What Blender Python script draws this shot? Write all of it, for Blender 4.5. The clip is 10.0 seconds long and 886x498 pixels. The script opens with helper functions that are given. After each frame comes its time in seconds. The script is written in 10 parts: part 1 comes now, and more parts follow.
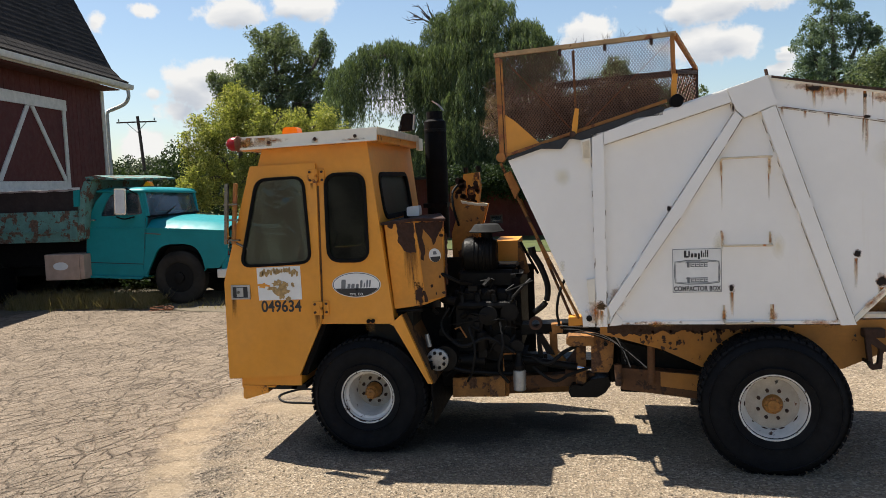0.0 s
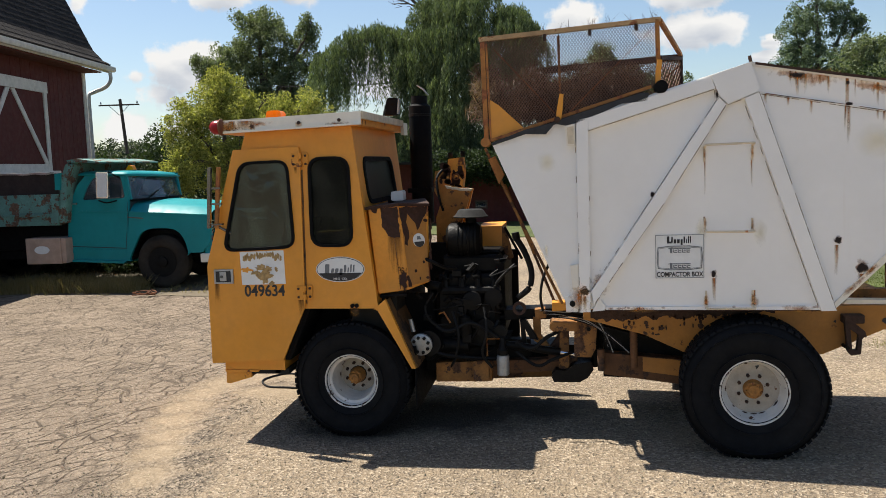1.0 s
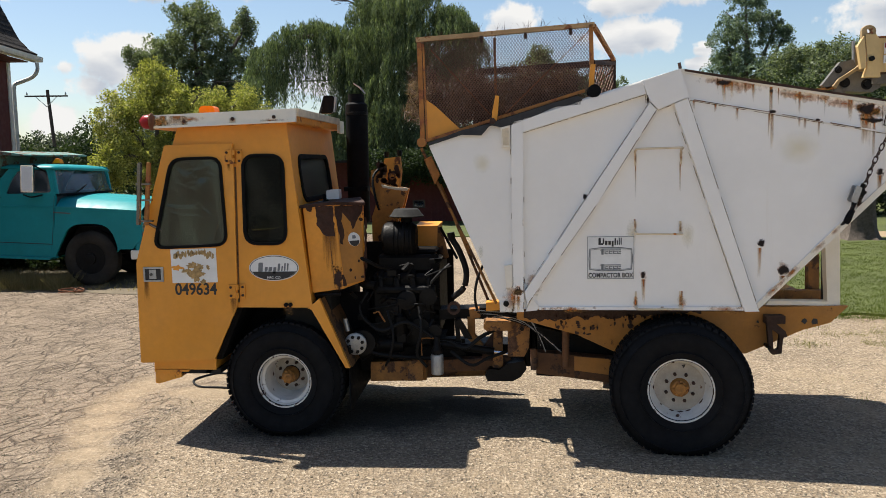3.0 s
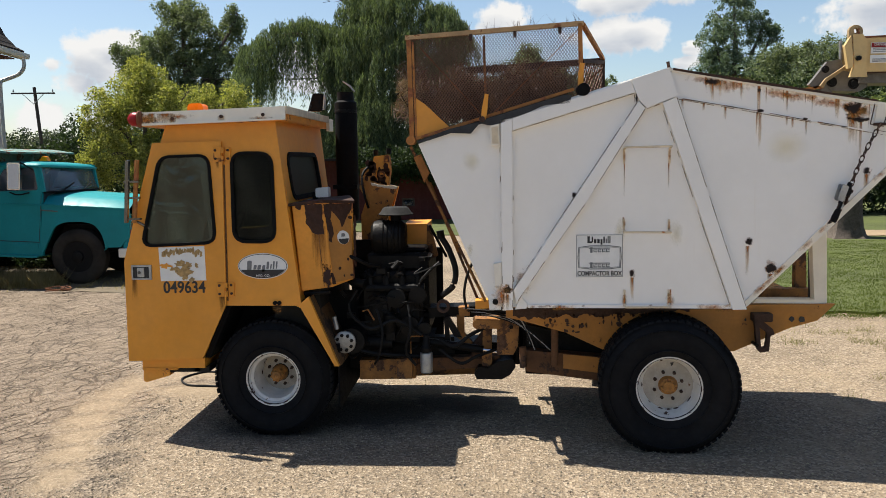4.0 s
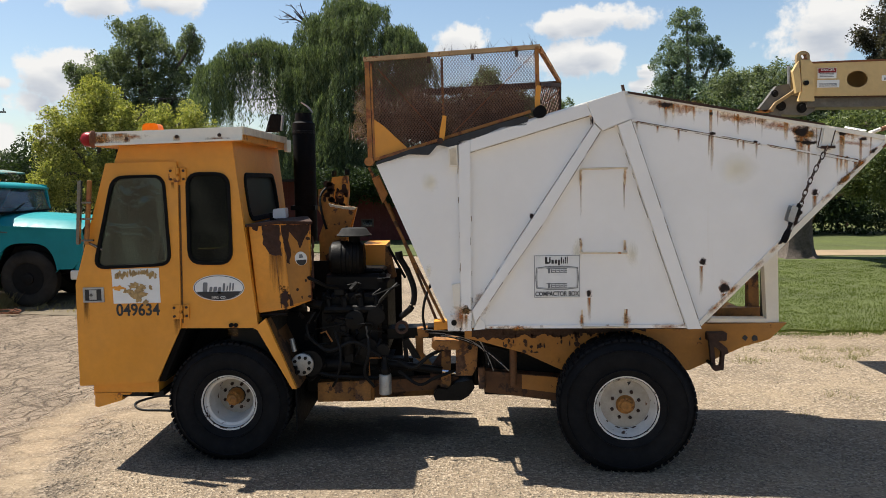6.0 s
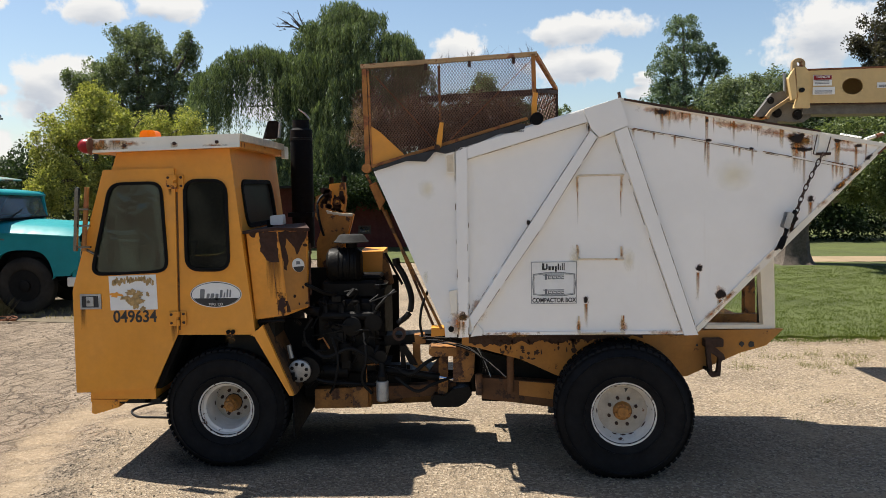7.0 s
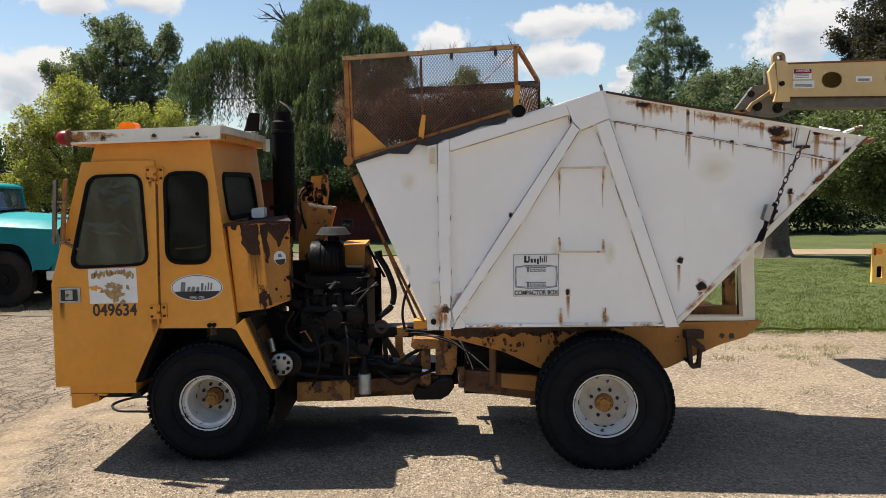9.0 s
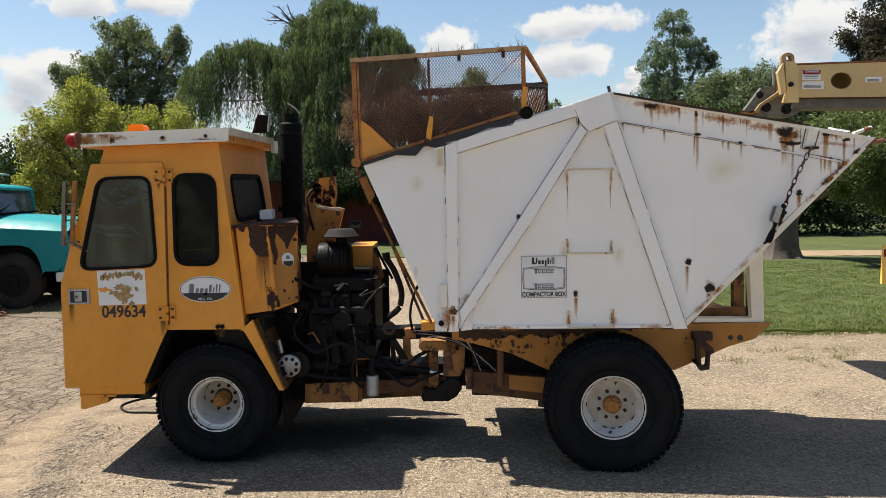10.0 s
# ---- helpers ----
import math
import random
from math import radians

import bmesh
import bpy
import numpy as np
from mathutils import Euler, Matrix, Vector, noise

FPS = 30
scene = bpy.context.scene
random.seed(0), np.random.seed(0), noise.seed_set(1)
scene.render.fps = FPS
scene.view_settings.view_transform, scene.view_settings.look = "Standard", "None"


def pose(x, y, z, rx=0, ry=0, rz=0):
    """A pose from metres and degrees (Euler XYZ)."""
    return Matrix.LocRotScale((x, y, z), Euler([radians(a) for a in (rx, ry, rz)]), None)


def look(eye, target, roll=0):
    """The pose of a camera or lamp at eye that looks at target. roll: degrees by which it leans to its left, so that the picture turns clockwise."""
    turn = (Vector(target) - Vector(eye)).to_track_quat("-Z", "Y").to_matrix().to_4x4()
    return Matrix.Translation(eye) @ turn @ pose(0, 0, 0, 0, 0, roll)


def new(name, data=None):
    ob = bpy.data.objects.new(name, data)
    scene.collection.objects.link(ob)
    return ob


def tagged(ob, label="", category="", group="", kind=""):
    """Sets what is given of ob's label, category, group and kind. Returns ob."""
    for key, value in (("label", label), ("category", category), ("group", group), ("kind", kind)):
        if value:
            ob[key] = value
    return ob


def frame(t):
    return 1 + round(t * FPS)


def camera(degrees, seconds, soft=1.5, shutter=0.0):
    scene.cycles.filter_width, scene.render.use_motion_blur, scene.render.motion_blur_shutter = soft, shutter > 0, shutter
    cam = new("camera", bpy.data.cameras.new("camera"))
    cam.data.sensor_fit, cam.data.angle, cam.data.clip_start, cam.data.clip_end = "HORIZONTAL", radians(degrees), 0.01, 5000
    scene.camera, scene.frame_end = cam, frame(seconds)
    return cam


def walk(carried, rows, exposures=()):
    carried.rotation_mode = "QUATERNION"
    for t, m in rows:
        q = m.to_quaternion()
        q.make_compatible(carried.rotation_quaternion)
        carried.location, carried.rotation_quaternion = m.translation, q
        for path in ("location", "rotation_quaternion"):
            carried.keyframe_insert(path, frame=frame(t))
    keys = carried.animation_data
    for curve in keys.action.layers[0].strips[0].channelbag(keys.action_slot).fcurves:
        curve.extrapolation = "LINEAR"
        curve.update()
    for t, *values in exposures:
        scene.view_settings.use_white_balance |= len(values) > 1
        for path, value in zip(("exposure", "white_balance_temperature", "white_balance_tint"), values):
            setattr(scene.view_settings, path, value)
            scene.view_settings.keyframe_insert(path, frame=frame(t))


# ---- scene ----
# ---------------- camera ----------------
cam = camera(56.0, 10.0, soft=0.6)
EXPO = 0.90
PATH = [
    (0.0, -0.045, 0.011, 2.106, 85.20, 2.31, 9.44),
    (0.5, -0.039, 0.014, 2.104, 84.35, 2.01, 8.97),
    (1.0, -0.038, 0.015, 2.101, 84.17, 1.99, 8.44),
    (1.5, -0.033, 0.001, 2.111, 84.35, 1.67, 7.61),
    (2.0, -0.022, 0.007, 2.106, 84.41, 1.49, 6.34),
    (2.5, -0.017, 0.008, 2.107, 84.05, 1.11, 4.91),
    (2.7, -0.017, 0.008, 2.106, 84.01, 1.07, 4.52),
    (3.8, -0.017, 0.006, 2.104, 83.92, 0.93, 3.87),
    (4.0, -0.017, 0.006, 2.103, 83.88, 0.92, 3.52),
    (4.5, -0.014, 0.005, 2.107, 84.38, 0.85, 2.54),
    (5.0, -0.013, 0.009, 2.107, 84.90, 0.78, 1.74),
    (5.5, -0.009, 0.011, 2.105, 85.10, 0.80, 1.15),
    (5.7, -0.009, 0.010, 2.105, 85.14, 0.80, 0.96),
    (6.8, -0.008, -0.002, 2.104, 85.68, 0.82, 0.52),
    (7.0, -0.008, -0.003, 2.104, 85.72, 0.82, 0.55),
    (7.5, -0.004, -0.008, 2.104, 85.55, 0.90, 0.38),
    (8.0, -0.004, 0.000, 2.102, 85.49, 0.90, 0.05),
    (8.5, -0.001, 0.003, 2.100, 85.32, 0.95, -0.29),
    (9.0, -0.003, 0.001, 2.099, 85.24, 0.78, -0.62),
    (9.5, -0.003, 0.001, 2.099, 85.19, 0.74, -0.43),
    (10.0, 0.000, 0.000, 2.100, 85.35, 0.85, -0.07),
]

walk(cam, [(t, pose(x, y, z, rx, ry, rz)) for t, x, y, z, rx, ry, rz in PATH], exposures=[(0.0, EXPO), (10.0, EXPO)])

# ---------------- sky and sun ----------------
SUN_TO = Vector((-1.20, 0.51, 2.45)).normalized()

world = bpy.data.worlds.new("summer_sky")
scene.world = world
world.use_nodes = True
wt = world.node_tree
wt.nodes.clear()


def wnode(kind):
    return wt.nodes.new(kind)


def wmath(op, a, b=None, clamp=False):
    n = wnode("ShaderNodeMath")
    n.operation, n.use_clamp = op, clamp
    for i, v in enumerate((a, b)):
        if v is None:
            continue
        if isinstance(v, (int, float)):
            n.inputs[i].default_value = v
        else:
            wt.links.new(v, n.inputs[i])
    return n.outputs[0]


sky = wnode("ShaderNodeTexSky")
sky.sky_type, sky.sun_disc = "NISHITA", False
sky.sun_elevation = math.asin(SUN_TO.z)
sky.sun_rotation = math.atan2(SUN_TO.x, SUN_TO.y)
sky.air_density, sky.dust_density, sky.ozone_density = 1.0, 0.7, 1.6
coord = wnode("ShaderNodeTexCoord")
# cumulus heaps: direction, half width, half height, weight
HEAPS = [
    (-0.377, 0.905, 0.196, 0.040, 0.020, 1.00),
    (-0.306, 0.931, 0.203, 0.044, 0.018, 1.00),
    (-0.469, 0.861, 0.197, 0.018, 0.010, 0.90),
    (0.004, 0.987, 0.161, 0.036, 0.021, 1.05),
    (-0.010, 0.988, 0.152, 0.022, 0.014, 1.00),
    (0.147, 0.980, 0.134, 0.053, 0.020, 1.05),
    (0.172, 0.976, 0.140, 0.032, 0.016, 1.00),
    (0.125, 0.977, 0.178, 0.034, 0.017, 1.00),
    (0.175, 0.969, 0.181, 0.075, 0.018, 0.95),
    (0.221, 0.968, 0.119, 0.024, 0.012, 0.60),
    (-0.429, 0.896, 0.114, 0.034, 0.030, 1.10),
    (-0.405, 0.904, 0.129, 0.030, 0.018, 1.05),
    (-0.446, 0.889, 0.086, 0.036, 0.024, 0.90),
    (-0.470, 0.876, 0.109, 0.022, 0.014, 0.80),
    (-0.510, 0.840, 0.186, 0.016, 0.020, 0.80),
    (-0.481, 0.875, 0.052, 0.060, 0.030, 0.75),
    (-0.430, 0.900, 0.050, 0.040, 0.022, 0.70),
    (0.388, 0.911, 0.138, 0.053, 0.026, 1.00),
    (0.410, 0.896, 0.163, 0.056, 0.034, 1.05),
    (0.462, 0.876, 0.155, 0.034, 0.030, 1.00),
    (0.215, 0.971, 0.104, 0.022, 0.010, 0.80),
    (-0.214, 0.972, 0.097, 0.041, 0.031, 1.00),
    (-0.226, 0.967, 0.119, 0.024, 0.020, 0.90),
    (0.225, 0.967, 0.125, 0.040, 0.008, 0.50),
]
warp = wnode("ShaderNodeTexNoise")
warp.inputs["Scale"].default_value, warp.inputs["Detail"].default_value, warp.inputs["Roughness"].default_value = 30.0, 9.0, 0.58
wt.links.new(coord.outputs["Generated"], warp.inputs["Vector"])
heap, under = None, None
for hx, hy, hz, hw, hh, weight in HEAPS:
    sub = wnode("ShaderNodeVectorMath")
    sub.operation = "SUBTRACT"
    sub.inputs[1].default_value = (hx, hy, hz)
    wt.links.new(coord.outputs["Generated"], sub.inputs[0])
    mul = wnode("ShaderNodeVectorMath")
    mul.operation = "MULTIPLY"
    mul.inputs[1].default_value = (1 / hw, 1 / hw, 1 / hh)
    wt.links.new(sub.outputs[0], mul.inputs[0])
    ln = wnode("ShaderNodeVectorMath")
    ln.operation = "LENGTH"
    wt.links.new(mul.outputs[0], ln.inputs[0])
    one = wmath("SUBTRACT", weight, wmath("MULTIPLY", ln.outputs["Value"], 0.80))
    heap = one if heap is None else wmath("MAXIMUM", heap, one)
    low = wnode("ShaderNodeVectorMath")
    low.operation = "ADD"
    low.inputs[1].default_value = (0.25, 0.0, 0.75)
    wt.links.new(mul.outputs[0], low.inputs[0])
    low_ln = wnode("ShaderNodeVectorMath")
    low_ln.operation = "LENGTH"
    wt.links.new(low.outputs[0], low_ln.inputs[0])
    low_one = wmath("SUBTRACT", weight, wmath("MULTIPLY", low_ln.outputs["Value"], 0.80))
    under = low_one if under is None else wmath("MAXIMUM", under, low_one)
# loose clouds over the rest of the sky
field = wnode("ShaderNodeTexNoise")
field.inputs["Scale"].default_value, field.inputs["Detail"].default_value = 3.2, 4.0
stretch = wnode("ShaderNodeMapping")
stretch.inputs["Scale"].default_value = (1.0, 1.0, 2.6)
wt.links.new(coord.outputs["Generated"], stretch.inputs["Vector"])
wt.links.new(stretch.outputs[0], field.inputs["Vector"])
loose = wmath("MULTIPLY", wmath("SUBTRACT", field.outputs["Fac"], 0.72), 3.0)
cover = wmath("MAXIMUM", heap, loose)
puff = wmath("ADD", cover, wmath("MULTIPLY", wmath("SUBTRACT", warp.outputs["Fac"], 0.5), 1.9))
mask = wnode("ShaderNodeMapRange")
mask.interpolation_type = "SMOOTHSTEP"
mask.inputs["From Min"].default_value, mask.inputs["From Max"].default_value = 0.14, 0.50
wt.links.new(puff, mask.inputs["Value"])
# thick cloud is whiter at its top, greyer underneath
grey = wnode("ShaderNodeTexNoise")
grey.inputs["Scale"].default_value, grey.inputs["Detail"].default_value = 11.0, 5.0
gshift = wnode("ShaderNodeMapping")
gshift.inputs["Location"].default_value = (0.3, 0.1, 0.05)
gshift.inputs["Scale"].default_value = (1.0, 1.0, 2.2)
wt.links.new(coord.outputs["Generated"], gshift.inputs["Vector"])
wt.links.new(gshift.outputs[0], grey.inputs["Vector"])
cloud = wnode("ShaderNodeValToRGB")
cloud.color_ramp.elements[0].position, cloud.color_ramp.elements[1].position = 0.22, 0.74
cloud.color_ramp.elements[0].color = (0.60, 0.645, 0.72, 1)
cloud.color_ramp.elements[1].color = (1.0, 0.99, 0.97, 1)
shade = wmath("SUBTRACT", 0.88, wmath("MULTIPLY", wmath("MAXIMUM", under, 0.0), 0.62))
wt.links.new(wmath("ADD", shade, wmath("MULTIPLY", wmath("SUBTRACT", grey.outputs["Fac"], 0.5), 1.5)), cloud.inputs["Fac"])
sky_bg = wnode("ShaderNodeBackground")
sky_bg.inputs["Strength"].default_value = 0.073
wt.links.new(sky.outputs["Color"], sky_bg.inputs["Color"])
cloud_bg = wnode("ShaderNodeBackground")
cloud_bg.inputs["Strength"].default_value = 0.49
wt.links.new(cloud.outputs["Color"], cloud_bg.inputs["Color"])
mix_bg = wnode("ShaderNodeMixShader")
wt.links.new(mask.outputs["Result"], mix_bg.inputs["Fac"])
wt.links.new(sky_bg.outputs[0], mix_bg.inputs[1])
wt.links.new(cloud_bg.outputs[0], mix_bg.inputs[2])
wout = wnode("ShaderNodeOutputWorld")
wt.links.new(mix_bg.outputs[0], wout.inputs["Surface"])

sun_data = bpy.data.lights.new("sun", "SUN")
sun_data.energy, sun_data.angle, sun_data.color = 5.0, radians(0.53), (1.0, 0.94, 0.84)
sun = new("sun", sun_data)
sun.matrix_world = look(SUN_TO * 60, (0, 0, 0))


# ---------------- materials ----------------
def material(name, col, rough=0.6, metal=0.0, var=0.2, scale=4.0, bump=0.15, bscale=70.0, rust=0.0, rust_col=(0.10, 0.035, 0.015),
             streak=0.0, streak_col=(0.42, 0.27, 0.13), dust=0.0, island=0.0, pieces=0.0, coat=0.0, rust_scale=5.0, spec=0.5):
    """Paint, metal, rubber, wood: base colour with stains at two scales, optional rust patches, run-down streaks and dust."""
    m = bpy.data.materials.new(name)
    m.use_nodes = True
    nt = m.node_tree
    bsdf = nt.nodes["Principled BSDF"]
    geo = nt.nodes.new("ShaderNodeNewGeometry")

    def noise_tex(s, detail, vec=None, rgh=0.6):
        n = nt.nodes.new("ShaderNodeTexNoise")
        n.inputs["Scale"].default_value, n.inputs["Detail"].default_value, n.inputs["Roughness"].default_value = s, detail, rgh
        nt.links.new(vec or geo.outputs["Position"], n.inputs["Vector"])
        return n.outputs["Fac"]

    def ranged(sock, a, b, lo=0.0, hi=1.0):
        n = nt.nodes.new("ShaderNodeMapRange")
        n.inputs["From Min"].default_value, n.inputs["From Max"].default_value = a, b
        n.inputs["To Min"].default_value, n.inputs["To Max"].default_value = lo, hi
        nt.links.new(sock, n.inputs["Value"])
        return n.outputs["Result"]

    def mixed(fac, a, b, blend="MIX"):
        n = nt.nodes.new("ShaderNodeMix")
        n.data_type, n.blend_type = "RGBA", blend
        for sock, v in ((n.inputs["Factor"], fac), (n.inputs["A"], a), (n.inputs["B"], b)):
            if isinstance(v, (int, float)):
                sock.default_value = v
            elif isinstance(v, tuple):
                sock.default_value = (*v, 1)
            else:
                nt.links.new(v, sock)
        return n.outputs["Result"]

    dark = tuple(c * (1 - var) for c in col)
    light = tuple(min(1, c * (1 + var)) for c in col)
    c1 = mixed(ranged(noise_tex(scale, 6), 0.3, 0.7), dark, light)
    c2 = mixed(ranged(noise_tex(scale * 9, 4), 0.35, 0.65, 0.0, var), c1, tuple(c * 0.55 for c in col))
    if island:
        info = nt.nodes.new("ShaderNodeObjectInfo")
        c2 = mixed(ranged(info.outputs["Random"], 0, 1, 0.0, island), c2, tuple(c * 0.45 for c in col))
    if pieces:
        c2 = mixed(ranged(geo.outputs["Random Per Island"], 0, 1, 0.0, pieces), c2, tuple(c * 0.40 for c in col))
    rough_out = None
    if streak:
        mp = nt.nodes.new("ShaderNodeMapping")
        mp.inputs["Scale"].default_value = (14.0, 14.0, 0.7)
        nt.links.new(geo.outputs["Position"], mp.inputs["Vector"])
        st = ranged(noise_tex(1.0, 5, mp.outputs[0]), 0.60, 0.80, 0.0, 0.75)
        gate = ranged(noise_tex(1.6, 3), 0.50, 0.66, 0.0, streak)
        mu = nt.nodes.new("ShaderNodeMath")
        mu.operation = "MULTIPLY"
        nt.links.new(st, mu.inputs[0])
        nt.links.new(gate, mu.inputs[1])
        c2 = mixed(mu.outputs[0], c2, streak_col)
    if dust:
        c2 = mixed(ranged(noise_tex(2.3, 5), 0.35, 0.75, 0.0, dust), c2, (0.33, 0.28, 0.21))
    if rust:
        edge = 0.72 - 0.28 * rust
        mask_r = ranged(noise_tex(rust_scale, 9, None, 0.68), edge, edge + 0.035)
        tint = mixed(ranged(noise_tex(26.0, 4), 0.35, 0.65), rust_col, tuple(c * 2.4 for c in rust_col))
        c2 = mixed(mask_r, c2, tint)
        rough_out = ranged(mask_r, 0, 1, rough, 0.92)
    nt.links.new(c2, bsdf.inputs["Base Color"])
    if rough_out is not None:
        nt.links.new(rough_out, bsdf.inputs["Roughness"])
    else:
        nt.links.new(ranged(noise_tex(scale * 3, 3), 0.3, 0.7, max(0.02, rough - 0.1), min(1, rough + 0.1)), bsdf.inputs["Roughness"])
    bsdf.inputs["Metallic"].default_value = metal
    bsdf.inputs["Specular IOR Level"].default_value = spec
    bsdf.inputs["Coat Weight"].default_value = coat
    if bump:
        bp = nt.nodes.new("ShaderNodeBump")
        bp.inputs["Strength"].default_value, bp.inputs["Distance"].default_value = bump, 0.01
        nt.links.new(noise_tex(bscale, 4), bp.inputs["Height"])
        nt.links.new(bp.outputs[0], bsdf.inputs["Normal"])
    return m


def leaf_material(name, col, tip, gloss=0.14):
    m = bpy.data.materials.new(name)
    m.use_nodes = True
    nt = m.node_tree
    bsdf = nt.nodes["Principled BSDF"]
    geo = nt.nodes.new("ShaderNodeNewGeometry")
    ramp = nt.nodes.new("ShaderNodeValToRGB")
    ramp.color_ramp.elements[0].color, ramp.color_ramp.elements[1].color = (*col, 1), (*tip, 1)
    nt.links.new(geo.outputs["Random Per Island"], ramp.inputs["Fac"])
    nt.links.new(ramp.outputs[0], bsdf.inputs["Base Color"])
    bsdf.inputs["Roughness"].default_value = 0.5
    bsdf.inputs["Specular IOR Level"].default_value = gloss
    tr = nt.nodes.new("ShaderNodeBsdfTranslucent")
    bright = nt.nodes.new("ShaderNodeMix")
    bright.data_type, bright.blend_type = "RGBA", "MULTIPLY"
    bright.inputs["Factor"].default_value = 1.0
    bright.inputs["B"].default_value = (1.4, 1.45, 0.7, 1)
    nt.links.new(ramp.outputs[0], bright.inputs["A"])
    nt.links.new(bright.outputs["Result"], tr.inputs["Color"])
    mx = nt.nodes.new("ShaderNodeMixShader")
    mx.inputs["Fac"].default_value = 0.34
    out = nt.nodes["Material Output"]
    nt.links.new(bsdf.outputs[0], mx.inputs[1])
    nt.links.new(tr.outputs[0], mx.inputs[2])
    nt.links.new(mx.outputs[0], out.inputs["Surface"])
    return m


def glass_material(name, tint, dusty, wave=0.0, film_col=(0.30, 0.30, 0.24), stretch=(1.0, 1.0, 1.0), gloss=0.04, ior=1.6):
    m = bpy.data.materials.new(name)
    m.use_nodes = True
    nt = m.node_tree
    nt.nodes.remove(nt.nodes["Principled BSDF"])
    clear = nt.nodes.new("ShaderNodeBsdfTransparent")
    clear.inputs["Color"].default_value = (*tint, 1)
    shine = nt.nodes.new("ShaderNodeBsdfGlossy")
    shine.inputs["Roughness"].default_value = gloss
    wav = nt.nodes.new("ShaderNodeTexNoise")
    wav.inputs["Scale"].default_value, wav.inputs["Detail"].default_value, wav.inputs["Distortion"].default_value = 4.5, 2.0, 1.2
    gpos = nt.nodes.new("ShaderNodeNewGeometry")
    nt.links.new(gpos.outputs["Position"], wav.inputs["Vector"])
    wb = nt.nodes.new("ShaderNodeBump")
    wb.inputs["Strength"].default_value, wb.inputs["Distance"].default_value = wave, 0.05
    nt.links.new(wav.outputs["Fac"], wb.inputs["Height"])
    nt.links.new(wb.outputs[0], shine.inputs["Normal"])
    fres = nt.nodes.new("ShaderNodeFresnel")
    fres.inputs["IOR"].default_value = ior
    a = nt.nodes.new("ShaderNodeMixShader")
    nt.links.new(fres.outputs[0], a.inputs["Fac"])
    nt.links.new(clear.outputs[0], a.inputs[1])
    nt.links.new(shine.outputs[0], a.inputs[2])
    film = nt.nodes.new("ShaderNodeBsdfDiffuse")
    film.inputs["Color"].default_value = (*film_col, 1)
    geo = nt.nodes.new("ShaderNodeNewGeometry")
    n = nt.nodes.new("ShaderNodeTexNoise")
    n.inputs["Scale"].default_value, n.inputs["Detail"].default_value, n.inputs["Distortion"].default_value = 3.5, 3.0, 0.8
    fm = nt.nodes.new("ShaderNodeMapping")
    fm.inputs["Rotation"].default_value = (0, radians(28), 0)
    fm.inputs["Scale"].default_value = stretch
    nt.links.new(geo.outputs["Position"], fm.inputs["Vector"])
    nt.links.new(fm.outputs[0], n.inputs["Vector"])
    rg = nt.nodes.new("ShaderNodeMapRange")
    rg.inputs["From Min"].default_value, rg.inputs["From Max"].default_value = 0.42, 0.66
    rg.inputs["To Min"].default_value, rg.inputs["To Max"].default_value = dusty * 0.45, dusty * 2.2
    nt.links.new(n.outputs["Fac"], rg.inputs["Value"])
    b = nt.nodes.new("ShaderNodeMixShader")
    nt.links.new(rg.outputs[0], b.inputs["Fac"])
    nt.links.new(a.outputs[0], b.inputs[1])
    nt.links.new(film.outputs[0], b.inputs[2])
    nt.links.new(b.outputs[0], nt.nodes["Material Output"].inputs["Surface"])
    return m


